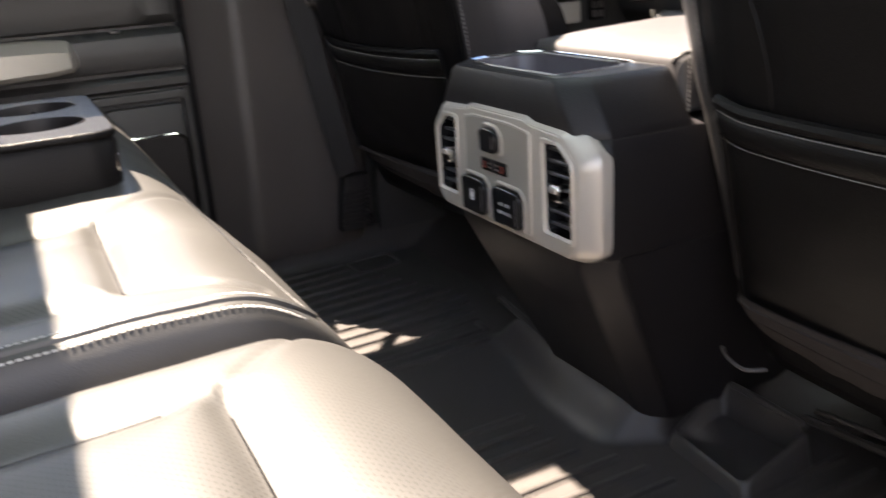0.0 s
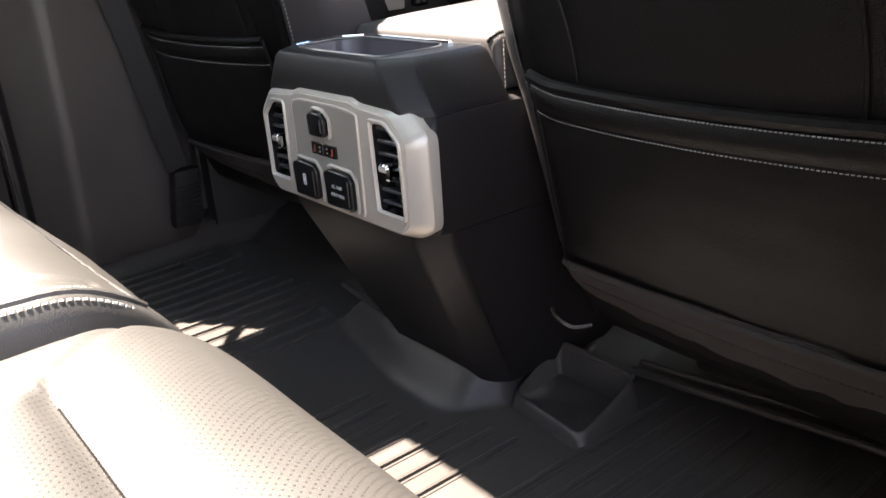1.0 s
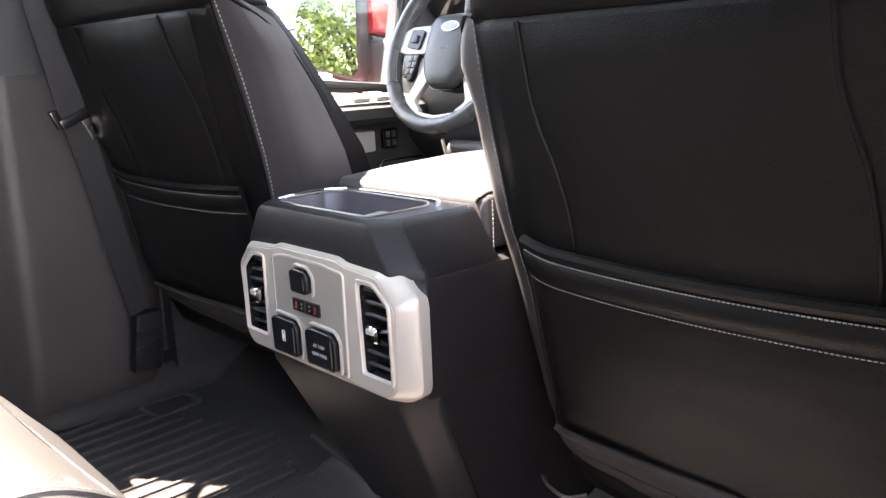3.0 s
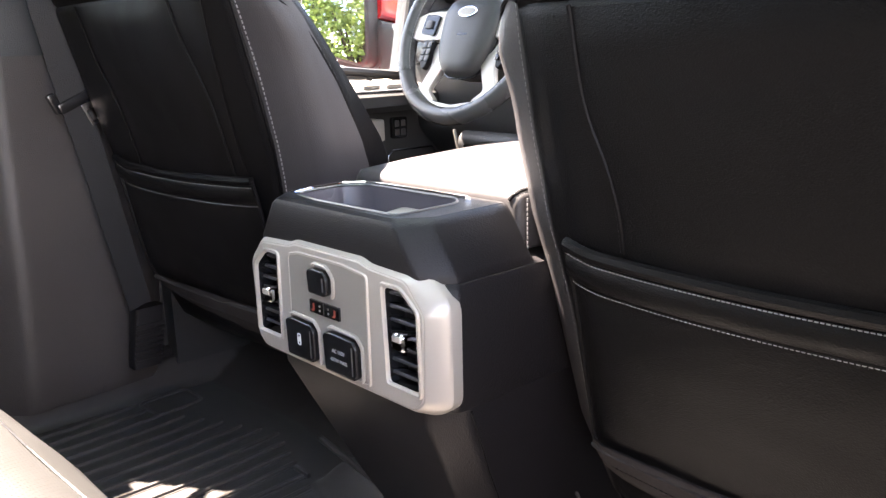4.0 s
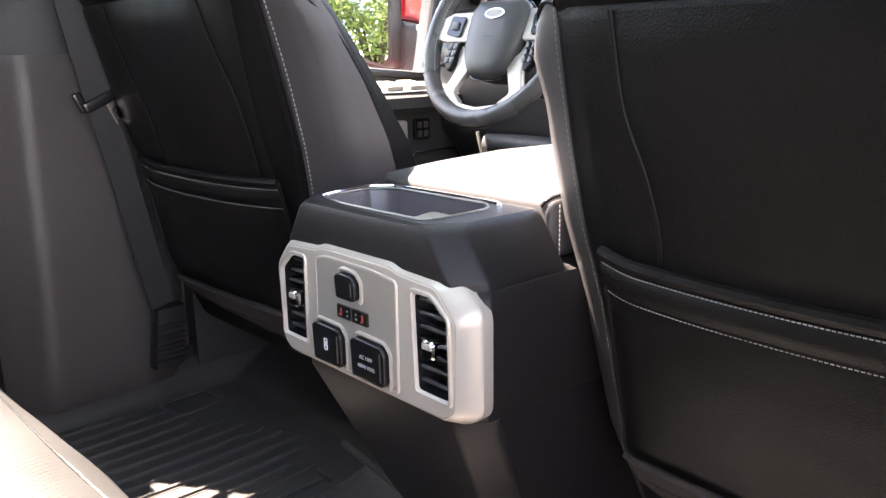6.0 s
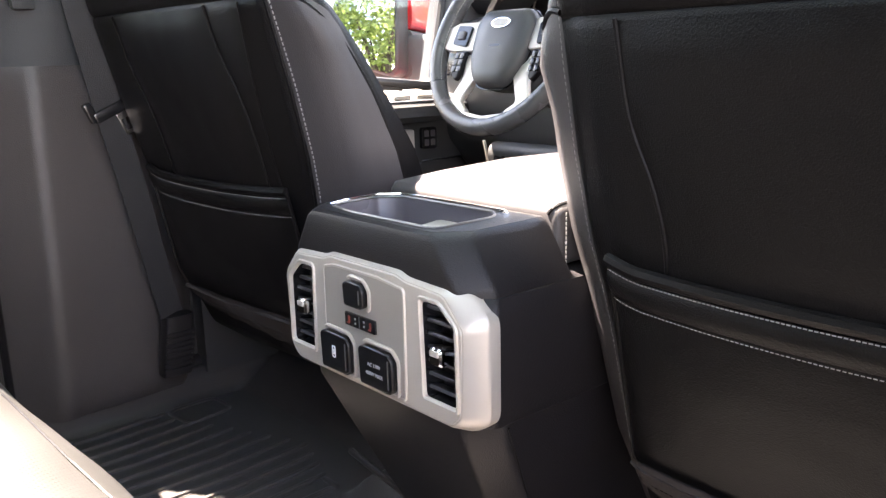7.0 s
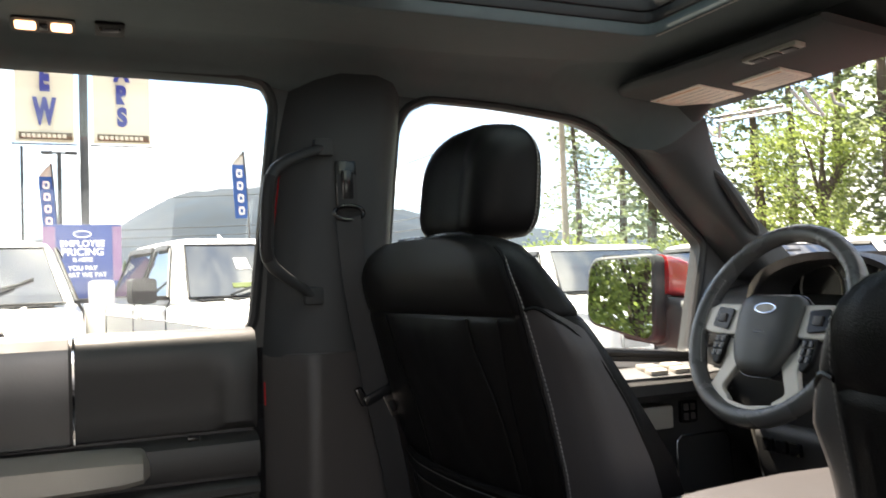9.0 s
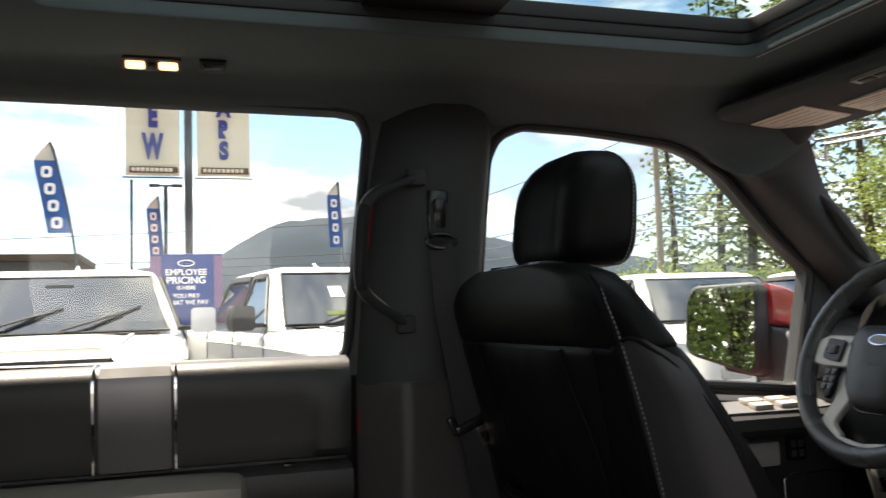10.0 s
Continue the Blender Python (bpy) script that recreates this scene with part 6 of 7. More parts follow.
def pickup(label, m, paint):
    """A parked pickup. Its origin is on the ground under the middle of its front; it faces along its own x."""
    t = thing("pickup_truck", label, "truck", m, "parked trucks")
    secs = []
    for x, w, z0, z1 in ((0.0, 0.84, 0.50, 1.02), (-0.08, 0.93, 0.42, 1.10), (-0.25, 0.98, 0.40, 1.15), (-0.7, 1.0, 0.40, 1.19), (-1.30, 1.0, 0.40, 1.24), (-1.5, 1.0, 0.40, 1.26), (-3.6, 1.0, 0.40, 1.27), (-3.7, 1.0, 0.42, 1.30), (-5.7, 1.0, 0.45, 1.30)):
        secs.append([Vector((x, y, z)) for y, z in soften([(-w, z0), (w, z0), (w, z1 - 0.10), (w - 0.10, z1 - 0.02), (w - 0.25, z1), (-w + 0.25, z1), (-w + 0.10, z1 - 0.02), (-w, z1 - 0.10)], 0.05)])
    body = part("body", loft(secs), paint, t, sharp=40)
    for sy in (-1, 1):
        part("hood_crease", tube([(-0.10, sy * 0.48, 1.105), (-0.6, sy * 0.55, 1.195), (-1.28, sy * 0.60, 1.252)], 0.02, 6, flat=0.5), paint, body)
    cab = []
    for z, x0, x1, w in ((1.22, -1.30, -3.72, 0.94), (1.30, -1.38, -3.70, 0.93), (1.60, -1.72, -3.60, 0.84), (1.84, -1.98, -3.50, 0.755), (1.90, -2.08, -3.45, 0.72), (1.945, -2.30, -3.30, 0.60), (1.955, -2.6, -3.0, 0.40)):
        cab.append([Vector((x, y, z)) for x, y in soften([(x0, -w * 0.93), (x0, w * 0.93), (x0 - 0.12, w), (x1, w), (x1, -w), (x0 - 0.12, -w)], 0.04)])
    part("cab", loft(cab), paint, t, sharp=40)
    # curved windshield, a little proud of the cab, in a black surround
    def screen(y, t, out):
        return Vector((-1.34 - 0.62 * t + 0.012 + 0.05 * (1 - y * y) + out, y * (0.87 - 0.16 * t), 1.262 + 0.560 * t + 0.012 + out * 0.8))
    ws = [[screen(y, t, 0.006) for y in np.linspace(-1, 1, 17)] for t in np.linspace(0.0, 1, 8)]
    shield = part("windshield", loft(ws, caps=False, closed=False), CAR_GLASS, t)
    part("surround", tube([screen(y, 0.0, 0.004) for y in np.linspace(-1, 1, 13)] + [screen(1, u, 0.004) for u in (0.33, 0.66)] + [screen(y, 1.0, 0.004) for y in np.linspace(1, -1, 13)] + [screen(-1, u, 0.004) for u in (0.66, 0.33)], 0.016, 6, closed=True), BLACK_TRIM, shield, "black glass surround")
    part("interior_mirror", box(-1.80, -1.77, -0.11, 0.11, 1.70, 1.76, 0.01), BLACK_TRIM, shield)
    part("cowl", box(-1.36, -1.22, -0.80, 0.80, 1.245, 1.262, 0.01), BLACK_TRIM, t)
    for y0, y1 in ((-0.62, -0.10), (0.08, 0.62)):
        arm_ob = part("wiper", tube([screen(y0, 0.0, 0.03), screen((y0 + y1) / 2, 0.14, 0.035), screen(y1, 0.30, 0.025)], 0.013, 5), BLACK_TRIM, t)
        part("blade", tube([screen(y0 + 0.25, 0.06, 0.016), screen(y1, 0.30, 0.016), screen(y1 + 0.18, 0.42, 0.016)], 0.010, 5), BLACK_TRIM, arm_ob)
    for sy in (-1, 1):
        for xa, xb, xc, xd in ((-1.62, -2.50, -2.50, -2.08), (-2.60, -3.55, -3.42, -2.60)):
            pts = [Vector((xa, sy * 0.938, 1.295)), Vector((xb, sy * 0.938, 1.295)), Vector((xc, sy * 0.765, 1.835)), Vector((xd, sy * 0.772, 1.835))]
            bm = bmesh.new()
            vs = [bm.verts.new(p) for p in pts] + [bm.verts.new(p + Vector((0, sy * 0.012, 0.004))) for p in pts]
            bm.faces.new(vs[4:])
            for k in range(4):
                bm.faces.new((vs[k], vs[(k + 1) % 4], vs[4 + (k + 1) % 4], vs[4 + k]))
            pane_ob = part("side_window", bm, CAR_GLASS, t)
            up = [Vector((0, sy * 0.014, 0.006))]
            part("window_trim", tube([p + up[0] for p in pts], 0.011, 6, closed=True), BLACK_TRIM, pane_ob)
            part("rain_guard", ribbon([pts[3] + Vector((0.02, sy * 0.040, -0.01)), (pts[2] + pts[3]) / 2 + Vector((0, sy * 0.046, 0.0)), pts[2] + Vector((-0.01, sy * 0.040, -0.01))], (0, sy * 0.45, -1), 0.035, 0.006), BLACK_TRIM, pane_ob, "dark rain guard")
        for xd in (-1.52, -2.55, -3.62):
            part("door_gap", tube([(xd, sy * 1.002, 0.52), (xd, sy * 1.003, 0.9), (xd - 0.01, sy * 1.0, 1.17), (xd - 0.02, sy * 0.955, 1.27)], 0.006, 5), BLACK_TRIM, body)
        part("body_crease", tube([(-0.4, sy * 0.998, 1.06), (-2.0, sy * 1.004, 1.09), (-3.65, sy * 1.004, 1.10)], 0.012, 6, flat=0.6), paint, body)
        for xw in (-0.95, -4.65):
            part("wheel_arch", tube([(xw + 0.50 * math.cos(a), sy * 0.995, 0.42 + 0.47 * math.sin(a)) for a in np.linspace(0.0, math.pi, 15)], 0.035, 6, flat=0.7), BLACK_TRIM if sy < 0 else paint, body)
        arm = part("mirror", loft([[Vector((x, sy * y, z)) for y, z in rounded(0.10, 0.13, 0.04, 3, 1.14, 1.36)] for x in (-1.62, -1.66, -1.74, -1.78)]), BLACK_TRIM if paint is WHITE_PAINT and sy < 0 else paint, t)
        part("mirror_arm", box(-1.72, -1.64, min(sy * 0.93, sy * 1.06), max(sy * 0.93, sy * 1.06), 1.26, 1.31, 0.01), BLACK_TRIM, arm)
        lampo = part("headlight", box(-0.06, 0.012, min(sy * 0.62, sy * 0.90), max(sy * 0.62, sy * 0.90), 0.86, 1.06, 0.02), LENS, t)
        part("door_handle", box(-2.36, -2.20, min(sy * 0.99, sy * 1.02), max(sy * 0.99, sy * 1.02), 1.08, 1.12, 0.01), CHROME, t)
        for x in (-0.95, -4.65):
            wh = part("wheel", tube([(x, sy * 0.72, 0.40), (x, sy * 0.74, 0.40), (x, sy * 0.98, 0.40), (x, sy * 1.0, 0.40)], [0.36, 0.40, 0.40, 0.36], 28), TYRE, t)
            part("rim", tube([(x, sy * 0.97, 0.40), (x, sy * 1.01, 0.40)], [0.25, 0.22], 20), SILVER, wh)
    grille = part("grille", box(-0.04, 0.03, -0.58, 0.58, 0.70, 1.04, 0.02), BLACK_TRIM, t)
    for k in range(4):
        part("bar", box(0.02, 0.045, -0.56, 0.56, 0.75 + 0.075 * k, 0.775 + 0.075 * k, 0.006), SILVER_DARK, grille)
    part("bumper", loft([[Vector((x, y, z)) for x, z in rounded(0.11, 0.11, 0.04, 3, 0.02, 0.55)] for y in (-0.98, -0.9, 0.9, 0.98)]), CHROME if paint is not WHITE_PAINT else BLACK_TRIM, t)
    part("hood_scoop", loft([[Vector((x, y * w, z)) for y, z in ((-1, z0), (-0.93, z0 + 0.045), (0.93, z0 + 0.045), (1, z0))] for x, w, z0 in ((-0.26, 0.47, 1.128), (-0.20, 0.50, 1.118), (-0.10, 0.56, 1.085), (-0.06, 0.57, 1.06))]), BLACK_TRIM, t)
    dome = [[Vector((x, y * w, z + h * (1 - abs(y) ** 3))) for y in np.linspace(-1, 1, 13)] for x, w, z, h in ((-0.22, 0.42, 1.125, 0.030), (-0.5, 0.44, 1.170, 0.032), (-0.9, 0.47, 1.205, 0.032), (-1.24, 0.50, 1.240, 0.022))]
    part("hood_dome", loft(dome, caps=False, closed=False), paint, t, sharp=60)
    part("grille_badge", plate("grille_badge", [(0.13 * math.cos(a), 0.90 + 0.052 * math.sin(a)) for a in np.linspace(0, 2 * math.pi, 24, endpoint=False)], [], 0.02, CHROME, 0.004, Matrix.Translation((0.03, 0, 0)) @ YZ), CHROME, t, "plain oval badge")
    part("antenna", tube([(-2.95, 0, 1.95), (-3.02, 0, 2.0), (-3.05, 0, 2.03)], [0.04, 0.02, 0.012], 8), paint, t)
    # a tall truck: hood and beltline are raised, the wheels stay
    for ob in t.children_recursive:
        for v in ob.data.vertices:
            v.co.z = lerp([(0, 0), (0.8, 0.8), (1.02, 1.17), (1.10, 1.25), (1.15, 1.30), (1.24, 1.385), (1.30, 1.43), (1.84, 1.875), (1.96, 1.965), (2.1, 2.1)], v.co.z)
    return t


first = pickup("white pickup truck parked facing the cab", pose(-5.05, -1.46, GROUND_Z), WHITE_PAINT)
beside = copy_thing(first, pose(-5.15, 1.43, GROUND_Z, 0, 0, 11))
for name, y0, z0, y1, z1, mat in (("paper", 0.30, 0.50, 0.46, 0.72, PRINT), ("sticker", 0.36, 0.16, 0.56, 0.24, LEAVES)):
    def on_screen(y, t):
        return Vector((-1.34 - 0.62 * t + 0.012 + 0.05 * (1 - y * y) + 0.010, y * (0.87 - 0.16 * t), lerp([(1.24, 1.385), (1.30, 1.43), (1.84, 1.875)], 1.262 + 0.560 * t + 0.012 + 0.008)))
    sheet = loft([[on_screen(-y, t) for y in np.linspace(y0, y1, 4)] for t in np.linspace(z0, z1, 4)], caps=False, closed=False)
    part(name, sheet, mat, beside, "white paper sheet" if name == "paper" else "green sticker")
copy_thing(first, pose(-5.6, 5.0, GROUND_Z - 0.10, 0, 0, -6))
copy_thing(first, pose(-5.4, 7.7, GROUND_Z - 0.08, 0, 0, -4))
copy_thing(first, pose(-5.4, 10.4, GROUND_Z - 0.05, 0, 0, 2))
second = pickup("dark red pickup parked behind the front row", pose(-14.0, 0.1, GROUND_Z - 0.1, 0, 0, 40), RED_PAINT)


# banners on a pole
sign = thing("banner_pole", "dark pole carrying two beige banners with navy letters", "sign", Matrix.Translation((0, -0.17, 0)))
part("pole", tube([(-14.0, -0.22, GROUND_Z), (-14.0, -0.22, 3.0), (-14.0, -0.22, 7.0)], 0.068, 12), POLE, sign)
for y0, y1, word, step, z_low in ((-1.225, -0.36, "NEW", 0.54, 3.66), (-0.08, 0.805, "CARS", 0.37, 3.62)):
    cloth = [[Vector((-13.9 + 0.03 * math.sin(3.0 * y + 2 * z), y, z)) for y in np.linspace(y0, y1, 9)] for z in np.linspace(3.19, 5.5, 12)]
    bm = loft(cloth, caps=False, closed=False)
    loft([[p - Vector((0.01, 0, 0)) for p in r] for r in cloth], caps=False, closed=False, bm=bm)
    ban = part("banner", bm, BANNER, sign, "beige cloth banner")
    yc = (y0 + y1) / 2
    for k, ch in enumerate(reversed(word)):
        le = lettering("letter", ch, 0.56 if len(word) == 3 else 0.40, Matrix.Translation((-13.85, yc, z_low + step * k)) @ YZ @ Matrix.Diagonal((0.52 if len(word) == 3 else 0.78, 1.0, 1.0, 1.0)), NAVY, ban, 0.004, 0.06)
    part("strip", box(-13.862, -13.852, y0 + 0.06, y1 - 0.03, 3.23, 3.34), STRIP, ban, "dark strip with pale bars")
    for k in range(9):
        a = y0 + 0.10 + k * (y1 - y0 - 0.2) / 9
        part("bar", box(-13.85, -13.846, a, a + 0.055, 3.255, 3.315), BANNER, ban)
    part("crossarm", tube([(-13.93, y0 - 0.05, 3.165), (-13.93, y1 + 0.05, 3.165)], 0.015, 6), POLE, sign)

# blue notice board
board = thing("notice_board", "blue notice board with white lettering behind the trucks", "sign", Matrix.Translation((0, -0.12, 0)))
part("panel", box(-10.05, -10.0, -0.755, 0.10, 0.55, 1.575, 0.01), SIGN_BLUE, board)
for y0, y1 in ((-0.755, -0.62), (0.0, 0.10)):
    part("border", box(-10.0, -9.992, y0, y1, 0.90, 1.55), SIGN_PINK, board, "mauve printed border")
for y in (-0.60, -0.05):
    part("leg", box(-10.06, -10.02, y - 0.03, y + 0.03, GROUND_Z, 0.6), POLE, board)
part("badge", plate("badge", [(-0.33 + 0.10 * math.cos(a), 1.46 + 0.042 * math.sin(a)) for a in np.linspace(0, 2 * math.pi, 24, endpoint=False)], [[(-0.33 + 0.088 * math.cos(a), 1.46 + 0.032 * math.sin(a)) for a in np.linspace(0, 2 * math.pi, 24, endpoint=False)]], 0.006, PRINT, 0, Matrix.Translation((-9.994, 0, 0)) @ YZ), PRINT, board, "plain pale oval")
for text, z, size in (("EMPLOYEE", 1.345, 0.104), ("PRICING", 1.245, 0.122), ("IS HERE", 1.155, 0.066), ("YOU PAY", 1.055, 0.076), ("WHAT WE PAY", 0.975, 0.076)):
    lettering("lettering", text, size, Matrix.Translation((-9.99, -0.33, z)) @ YZ, PRINT, board, 0.003, 0.015)


def feather_flag(base, height, lean, width):
    """A tall blue feather flag with plain white shapes down its length."""
    f = thing("feather_flag", "blue feather flag with pale shapes on a thin pole", "flag", Matrix.Translation(base), "feather flags")
    part("pole", tube(spline([(0, 0, 0), (0, lean * 0.4, height * 0.6), (0, lean * 0.85, height * 0.93), (0, lean * 1.0, height)], 6), 0.02, 6), POLE, f)
    def bend(h):
        return lean * lerp([(0, 0), (0.6, 0.4), (0.93, 0.85), (1, 1)], h)
    low = 0.68
    for name, s0, s1, mat in (("cloth", 0.0, 0.80, BLUE), ("tip", 0.80, 1.0, SILVER)):
        rows = []
        for s in np.linspace(s0, s1, 10):
            h = low + (1 - low) * s
            w = width * (1.0 if s < 0.78 else max(0.05, 1 - ((s - 0.78) / 0.22) ** 1.3))
            rows.append([Vector((0.03 * math.sin(4 * s + 3 * u), bend(h) - w * u, height * h)) for u in np.linspace(0, 1, 6)])
        bm = loft(rows, caps=False, closed=False)
        loft([[p - Vector((0.008, 0, 0)) for p in r] for r in rows], caps=False, closed=False, bm=bm)
        part(name, bm, mat, f)
    for k in range(4):
        h = low + (1 - low) * (0.11 + 0.185 * k)
        y, z = bend(h) - width * 0.5, height * h
        part("shape", plate("shape", rounded(width * 0.24, height * 0.020, width * 0.16, 4, y, z), [rounded(width * 0.10, height * 0.009, width * 0.07, 4, y, z)], 0.006, PRINT, 0, Matrix.Translation((0.045, 0, 0)) @ YZ), PRINT, f)


feather_flag((-12.0, -1.71, GROUND_Z), 4.05, -0.56, 0.30)
feather_flag((-18.0, -0.80, GROUND_Z), 4.15, -0.20, 0.27)
feather_flag((-16.0, 2.68, GROUND_Z), 4.2, -0.14, 0.25)

# lamp post, flag pole, utility poles and wires
lp = thing("lamp_post", "dark lot lamp post with two flat heads", "lamp post", Matrix.Translation((0, -0.30, 0)))
part("pole", tube([(-25, -0.68, GROUND_Z), (-25, -0.68, 4.74)], 0.06, 8), POLE, lp)
for y0, y1 in ((-1.15, -0.85), (-0.52, -0.20)):
    part("head", box(-25.1, -24.9, y0, y1, 4.70, 4.78, 0.02), POLE, lp)
part("arm", tube([(-25, -1.0, 4.74), (-25, -0.35, 4.74)], 0.03, 6), POLE, lp)
fp = thing("flag_pole", "thin bare pole beyond the trucks", "pole", Matrix.Translation((0, -0.30, 0)))
part("pole", tube([(-25, -1.63, GROUND_Z), (-25, -1.63, 4.9)], 0.04, 8), POLE, fp)


def utility_pole(x, y, h):
    u = thing("utility_pole", "weathered timber utility pole with a crossarm", "utility pole", Matrix.Translation((x, y, GROUND_Z)), "utility poles")
    part("pole", tube([(0, 0, 0), (0, 0, h * 0.5), (0, 0, h)], [0.20, 0.17, 0.13], 10), TIMBER, u)
    part("crossarm", box(-0.9, 0.9, -0.06, 0.06, h - 1.0, h - 0.85, 0.01), TIMBER, u)
    for k in (-0.8, 0.0, 0.8):
        part("insulator", tube([(k, 0, h - 0.85), (k, 0, h - 0.62)], [0.05, 0.04], 6), SILVER_DARK, u)


utility_pole(-35.0, 21.9, 11.5)
utility_pole(-60.0, 15.5, 12.0)
utility_pole(-22.0, 48.0, 11.5)
for k, (za, zb) in enumerate(((9.6, 9.6), (6.2, 6.3), (5.4, 5.4), (4.6, 4.5))):
    wire = thing("overhead_wire", "thin overhead cable between utility poles", "cable", None, "overhead wires")
    pts = []
    for a, b in (((-62, -60, zb * 0.35 + 2.0), (-60.0, 15.5, zb * 0.7 + 1.0)), ((-60.0, 15.5, zb * 0.7 + 1.0), (-35.0, 21.9, za)), ((-35.0, 21.9, za), (-22.0, 48.0, za)), ((-22.0, 48.0, za), (10, 75, za + 0.5))):
        for s in np.linspace(0, 1, 10):
            p = Vector(a).lerp(Vector(b), s)
            pts.append(p - Vector((0, 0, 1.6 * s * (1 - s))))
    part("cable", tube(pts, 0.028, 5), POLE, wire)


# low dark building beyond the lot
bld = thing("distant_building", "low dark flat-roofed building beyond the lot", "building")
part("wall", box(-52.0, -45.0, -16.0, -6.4, GROUND_Z, 3.9), WALL_PAINT, bld)
part("roof", box(-52.5, -44.5, -16.4, -5.5, 3.9, 4.25, 0.03), STRIP, bld, "dark overhanging roof")
for k in range(4):
    win = part("window", box(-44.995, -44.96, -15.0 + 2.2 * k, -13.6 + 2.2 * k, 1.2, 2.8), CAR_GLASS, bld)
    part("window_frame", box(-44.96, -44.94, -15.05 + 2.2 * k, -13.55 + 2.2 * k, 2.8, 2.88), POLE, win)

# ---- trees ----
def fir(seed, height, spread):
    rng = random.Random(seed)
    t = thing("fir_tree", "tall dark green fir tree with a bare lower trunk", "tree", None, "fir trees")
    n = 9
    part("trunk", tube([(0.15 * math.sin(k * 1.3 + seed), 0.15 * math.cos(k + seed), height * k / (n - 1)) for k in range(n)], [0.34 * (1 - 0.93 * k / (n - 1)) + 0.01 for k in range(n)], 8), BARK, t)
    verts, faces = [], []
    levels = 34
    for i in range(levels):
        f = i / (levels - 1)
        z = height * (0.16 + 0.83 * f)
        L = spread * (1 - f) ** 0.75 * rng.uniform(0.75, 1.15) + 0.35
        if f < 0.15:
            L *= 0.6 + 2.6 * f
        for b in range(5 if f < 0.85 else 4):
            if rng.random() < 0.22:
                continue
            az = rng.uniform(0, 2 * math.pi)
            l = L * rng.uniform(0.6, 1.15)
            steps = max(3, int(l / 0.42))
            for s in range(1, steps + 1):
                u = s / steps
                c = Vector((math.cos(az) * l * u, math.sin(az) * l * u, z - 0.35 * l * u * u + rng.uniform(-0.15, 0.15)))
                for q in range(8):
                    d = Vector((math.cos(az + rng.uniform(-1.3, 1.3)), math.sin(az + rng.uniform(-1.3, 1.3)), rng.uniform(-0.7, 0.25))).normalized()
                    ln = rng.uniform(0.25, 0.55)
                    w = d.cross(Vector((rng.uniform(-1, 1), rng.uniform(-1, 1), 1))).normalized() * rng.uniform(0.055, 0.11)
                    k = len(verts)
                    verts += [c - w * 0.6, c + w * 0.6, c + d * ln * 0.6 + w, c + d * ln, c + d * ln * 0.6 - w]
                    faces.append((k, k + 1, k + 2, k + 3, k + 4))
    me = bpy.data.meshes.new("crown")
    me.from_pydata([tuple(v) for v in verts], [], faces)
    me.materials.append(NEEDLES)
    part("crown", me, NEEDLES, t)
    return t


def leafy(seed, height, spread, name, lab):
    rng = random.Random(seed)
    t = thing(name, lab, "tree" if height > 3.5 else "bush", None, "leafy trees" if height > 3.5 else "bushes")
    top = height * 0.45
    part("trunk", tube([(0, 0, 0), (0.1, 0.05, top * 0.5), (0.05, 0.15, top), (0.1, 0.1, height * 0.8)], [0.035 * height, 0.028 * height, 0.022 * height, 0.006 * height], 8), BARK, t)
    bm = bmesh.new()
    verts, faces = [], []
    for b in range(26):
        az, f = rng.uniform(0, 2 * math.pi), rng.uniform(0.0, 1.0)
        r = spread * math.sqrt(max(0.02, 1 - (2 * f - 0.8) ** 2 / 1.6)) * rng.uniform(0.35, 1.0)
        tip = Vector((math.cos(az) * r, math.sin(az) * r, height * (0.22 + 0.76 * f)))
        if b < 14 and height > 3.5:
            tube([Vector((0, 0, tip.z * 0.6)), tip * 0.5 + Vector((0, 0, tip.z * 0.35)), tip], [0.012 * height, 0.008 * height, 0.003 * height], 5, bm=bm)
        for q in range(300):
            c = tip + Vector((rng.gauss(0, 1), rng.gauss(0, 1), rng.gauss(0, 0.8))) * spread * 0.20
            if c.z < 0.1:
                continue
            d = Vector((rng.uniform(-1, 1), rng.uniform(-1, 1), rng.uniform(-0.8, 0.5))).normalized() * rng.uniform(0.06, 0.13)
            w = d.cross(Vector((rng.uniform(-1, 1), rng.uniform(-1, 1), rng.uniform(-1, 1)))).normalized() * rng.uniform(0.035, 0.07)
            k = len(verts)
            verts += [c - d, c + w, c + d, c - w]
            faces.append((k, k + 1, k + 2, k + 3))
    if len(bm.verts):
        part("branching", bm, BARK, t)
    else:
        bm.free()
    me = bpy.data.meshes.new("crown")
    me.from_pydata([tuple(v) for v in verts], [], faces)
    me.materials.append(LEAVES)
    part("crown", me, LEAVES, t)
    return t


rng = random.Random(11)
firs = [fir(1, 25, 3.6), fir(2, 28, 4.2), fir(3, 22, 3.2)]
spots = []
for k in range(36):
    a = radians(33.0 + 82 * k / 35 + rng.uniform(-1.2, 1.2))
    d = rng.choice((44, 50, 56, 62, 70)) + rng.uniform(-2, 2)
    spots.append((-math.cos(a) * d, math.sin(a) * d))
for k in range(30):
    a = radians(-40.0 - 85 * k / 29 + rng.uniform(-1.5, 1.5))
    d = rng.choice((28, 33, 40)) + rng.uniform(-2, 2)
    spots.append((-math.cos(a) * d, math.sin(a) * d))
for k, (x, y) in enumerate(spots):
    m = pose(x, y, GROUND_Z, 0, 0, rng.uniform(0, 360))
    if k < 3:
        firs[k].matrix_world = m
    else:
        c = copy_thing(firs[k % 3], m)
        s = rng.uniform(0.85, 1.12)
        c.scale = (s, s, s)
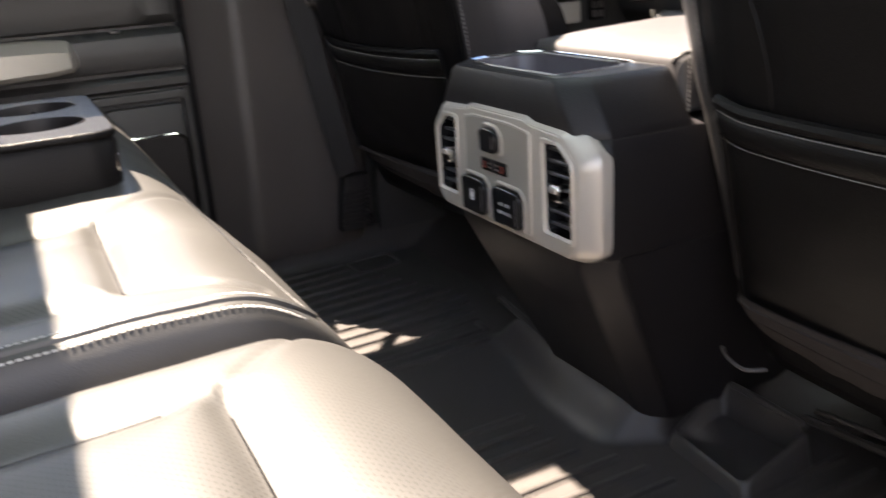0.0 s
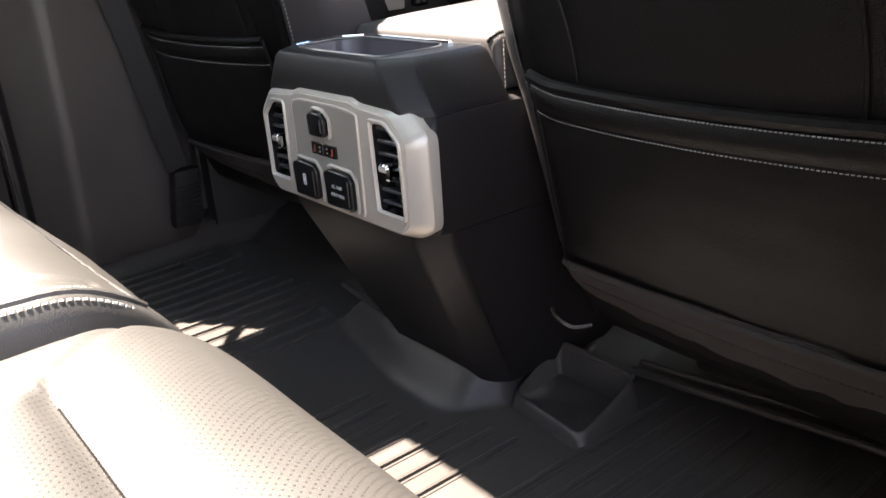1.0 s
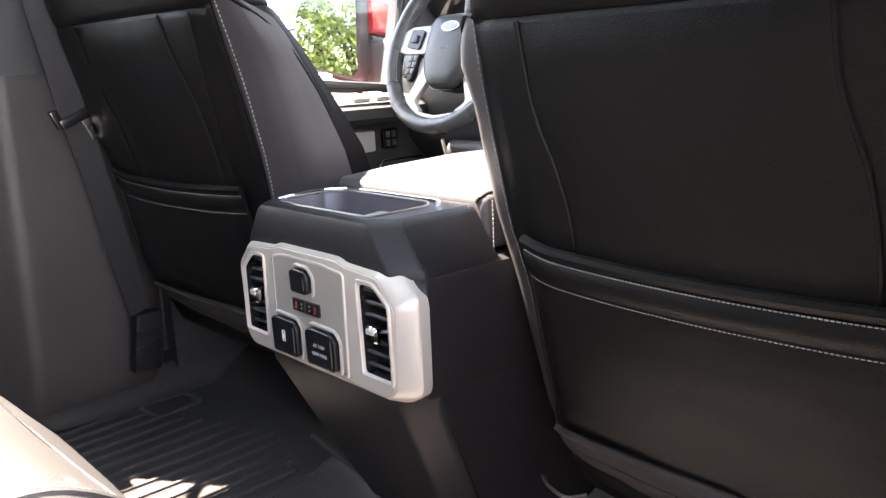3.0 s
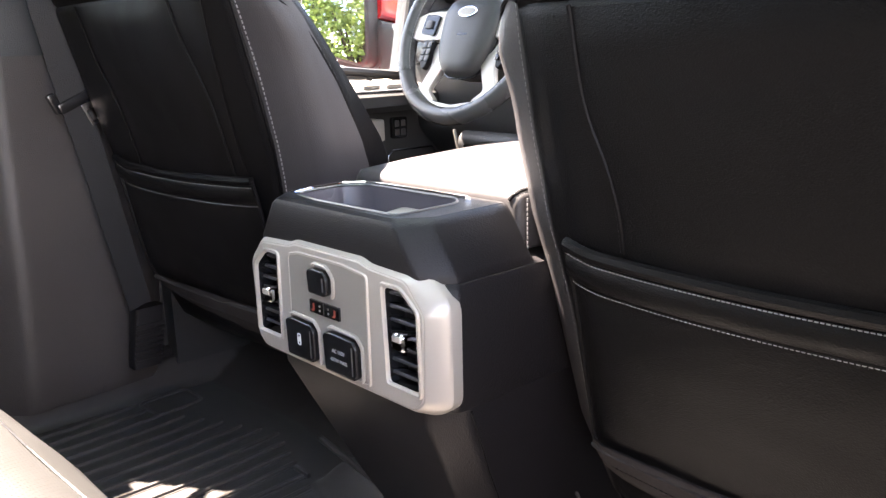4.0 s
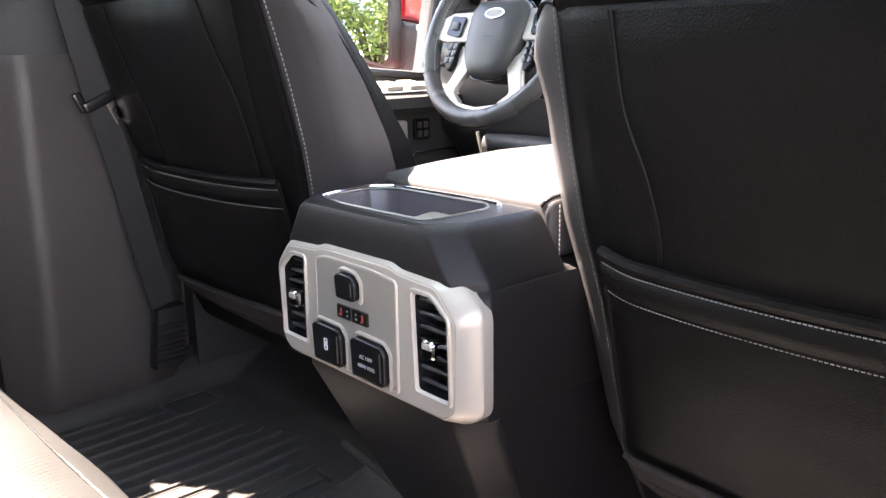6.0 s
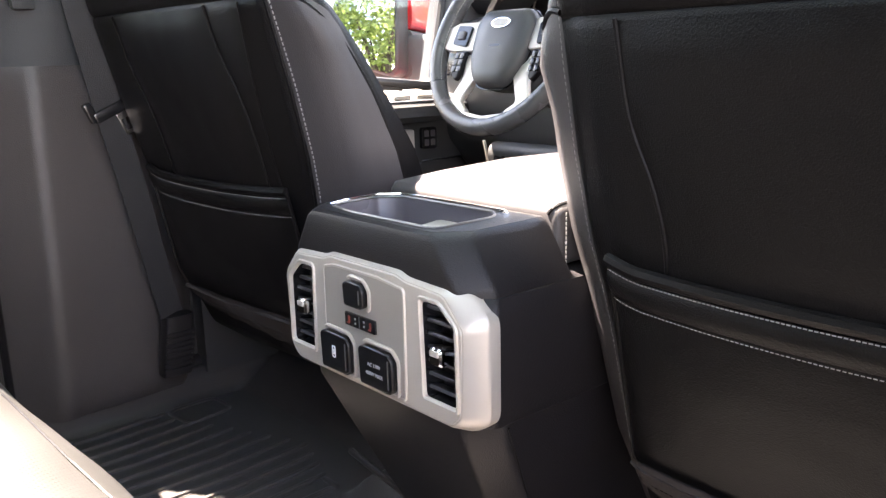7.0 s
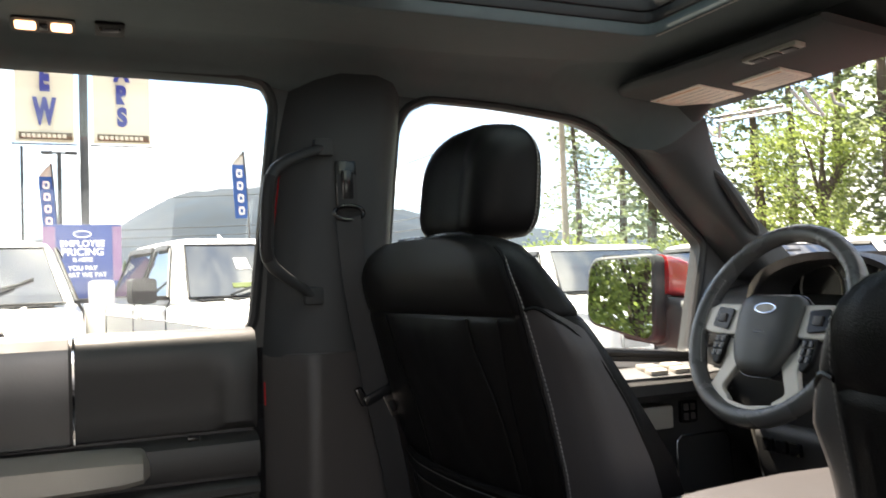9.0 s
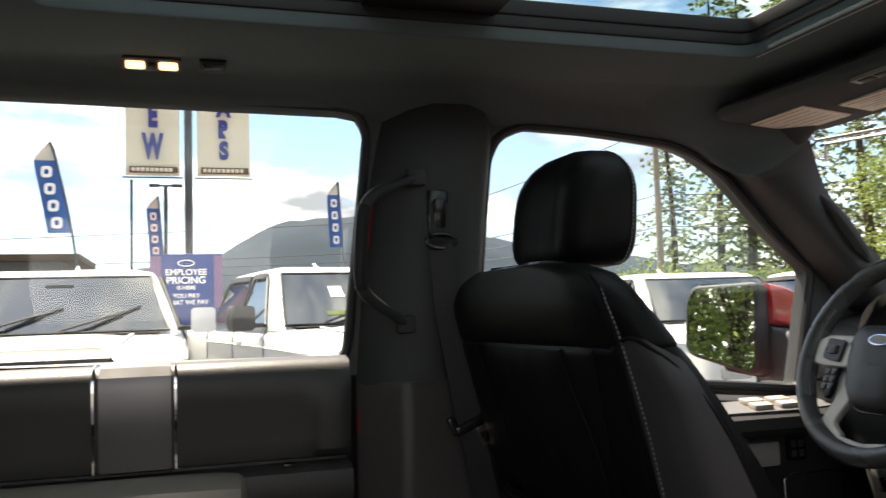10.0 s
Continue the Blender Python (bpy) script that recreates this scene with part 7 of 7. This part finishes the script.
leafs = [leafy(21, 9.0, 2.8, "leafy_tree", "bright green broadleaf tree at the lot's edge"), leafy(22, 11.0, 3.3, "leafy_tree", "bright green broadleaf tree at the lot's edge")]
for k, (deg, d) in enumerate(((48.5, 40), (71, 40), (59, 46), (78, 36), (90, 40), (98, 36), (-48, 26), (-54, 23), (-60, 25), (-66, 23), (-74, 25), (-90, 24))):
    m = pose(-math.cos(radians(deg)) * d, math.sin(radians(deg)) * d, GROUND_Z, 0, 0, 77 * k)
    if k < 2:
        leafs[k].matrix_world = m
    else:
        copy_thing(leafs[k % 2], m)
bush = leafy(31, 2.6, 1.9, "bush", "bright green roadside bush below the firs")
for k in range(16):
    a = radians(31 + 4.0 * k)
    d = 33 + 3 * ((k * 7) % 3)
    m = pose(-math.cos(a) * d, math.sin(a) * d, GROUND_Z, 0, 0, 50 * k)
    if k == 0:
        bush.matrix_world = m
    else:
        copy_thing(bush, m)

# distant woods and hill
verts, faces = [], []
for k in range(420):
    a = radians(rng.uniform(-32, 34))
    d = rng.uniform(110, 170)
    x, y, h = -math.cos(a) * d, math.sin(a) * d, rng.uniform(3.0, 6.5)
    for q in range(9):
        z, r = GROUND_Z + h * (0.1 + 0.1 * q), 1.6 * (1 - q / 9.5) + 0.15
        b0 = rng.uniform(0, 6.28)
        n0 = len(verts)
        ring = [(x + r * rng.uniform(0.6, 1.2) * math.cos(b0 + j * 1.05), y + r * rng.uniform(0.6, 1.2) * math.sin(b0 + j * 1.05), z - 0.25 * h / 9) for j in range(6)]
        verts += ring + [(x, y, z + h * 0.17)]
        faces += [(n0 + j, n0 + (j + 1) % 6, n0 + 6) for j in range(6)]
me = bpy.data.meshes.new("distant_woods")
me.from_pydata(verts, [], faces)
me.materials.append(NEEDLES)
tagged(part("distant_woods", me, NEEDLES), "low dark line of distant conifer woods", "woods", kind="stuff")

rows = []
for x in np.linspace(-1500, -820, 24):
    row = []
    for y in np.linspace(-900, 1100, 110):
        s = (-x - 820) / 680
        crest = lerp([(-900, 25), (-300, 40), (-60, 58), (20, 62), (60, 80), (100, 100), (150, 112), (260, 118), (420, 90), (700, 60), (1100, 40)], y)
        z = crest * (1.25 * math.sin(math.pi * min(1, s * 0.75 + 0.05)) ** 0.9) + 9 * noise.noise(Vector((x * 0.012, y * 0.012, 0))) + 4 * noise.noise(Vector((x * 0.04, y * 0.04, 2)))
        row.append(Vector((x, y, GROUND_Z - 3 + z)))
    rows.append(row)
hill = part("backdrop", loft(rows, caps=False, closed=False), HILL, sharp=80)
tagged(hill, "distant wooded hills, coloured blue for haze, under the clouds", "hills", kind="structure")
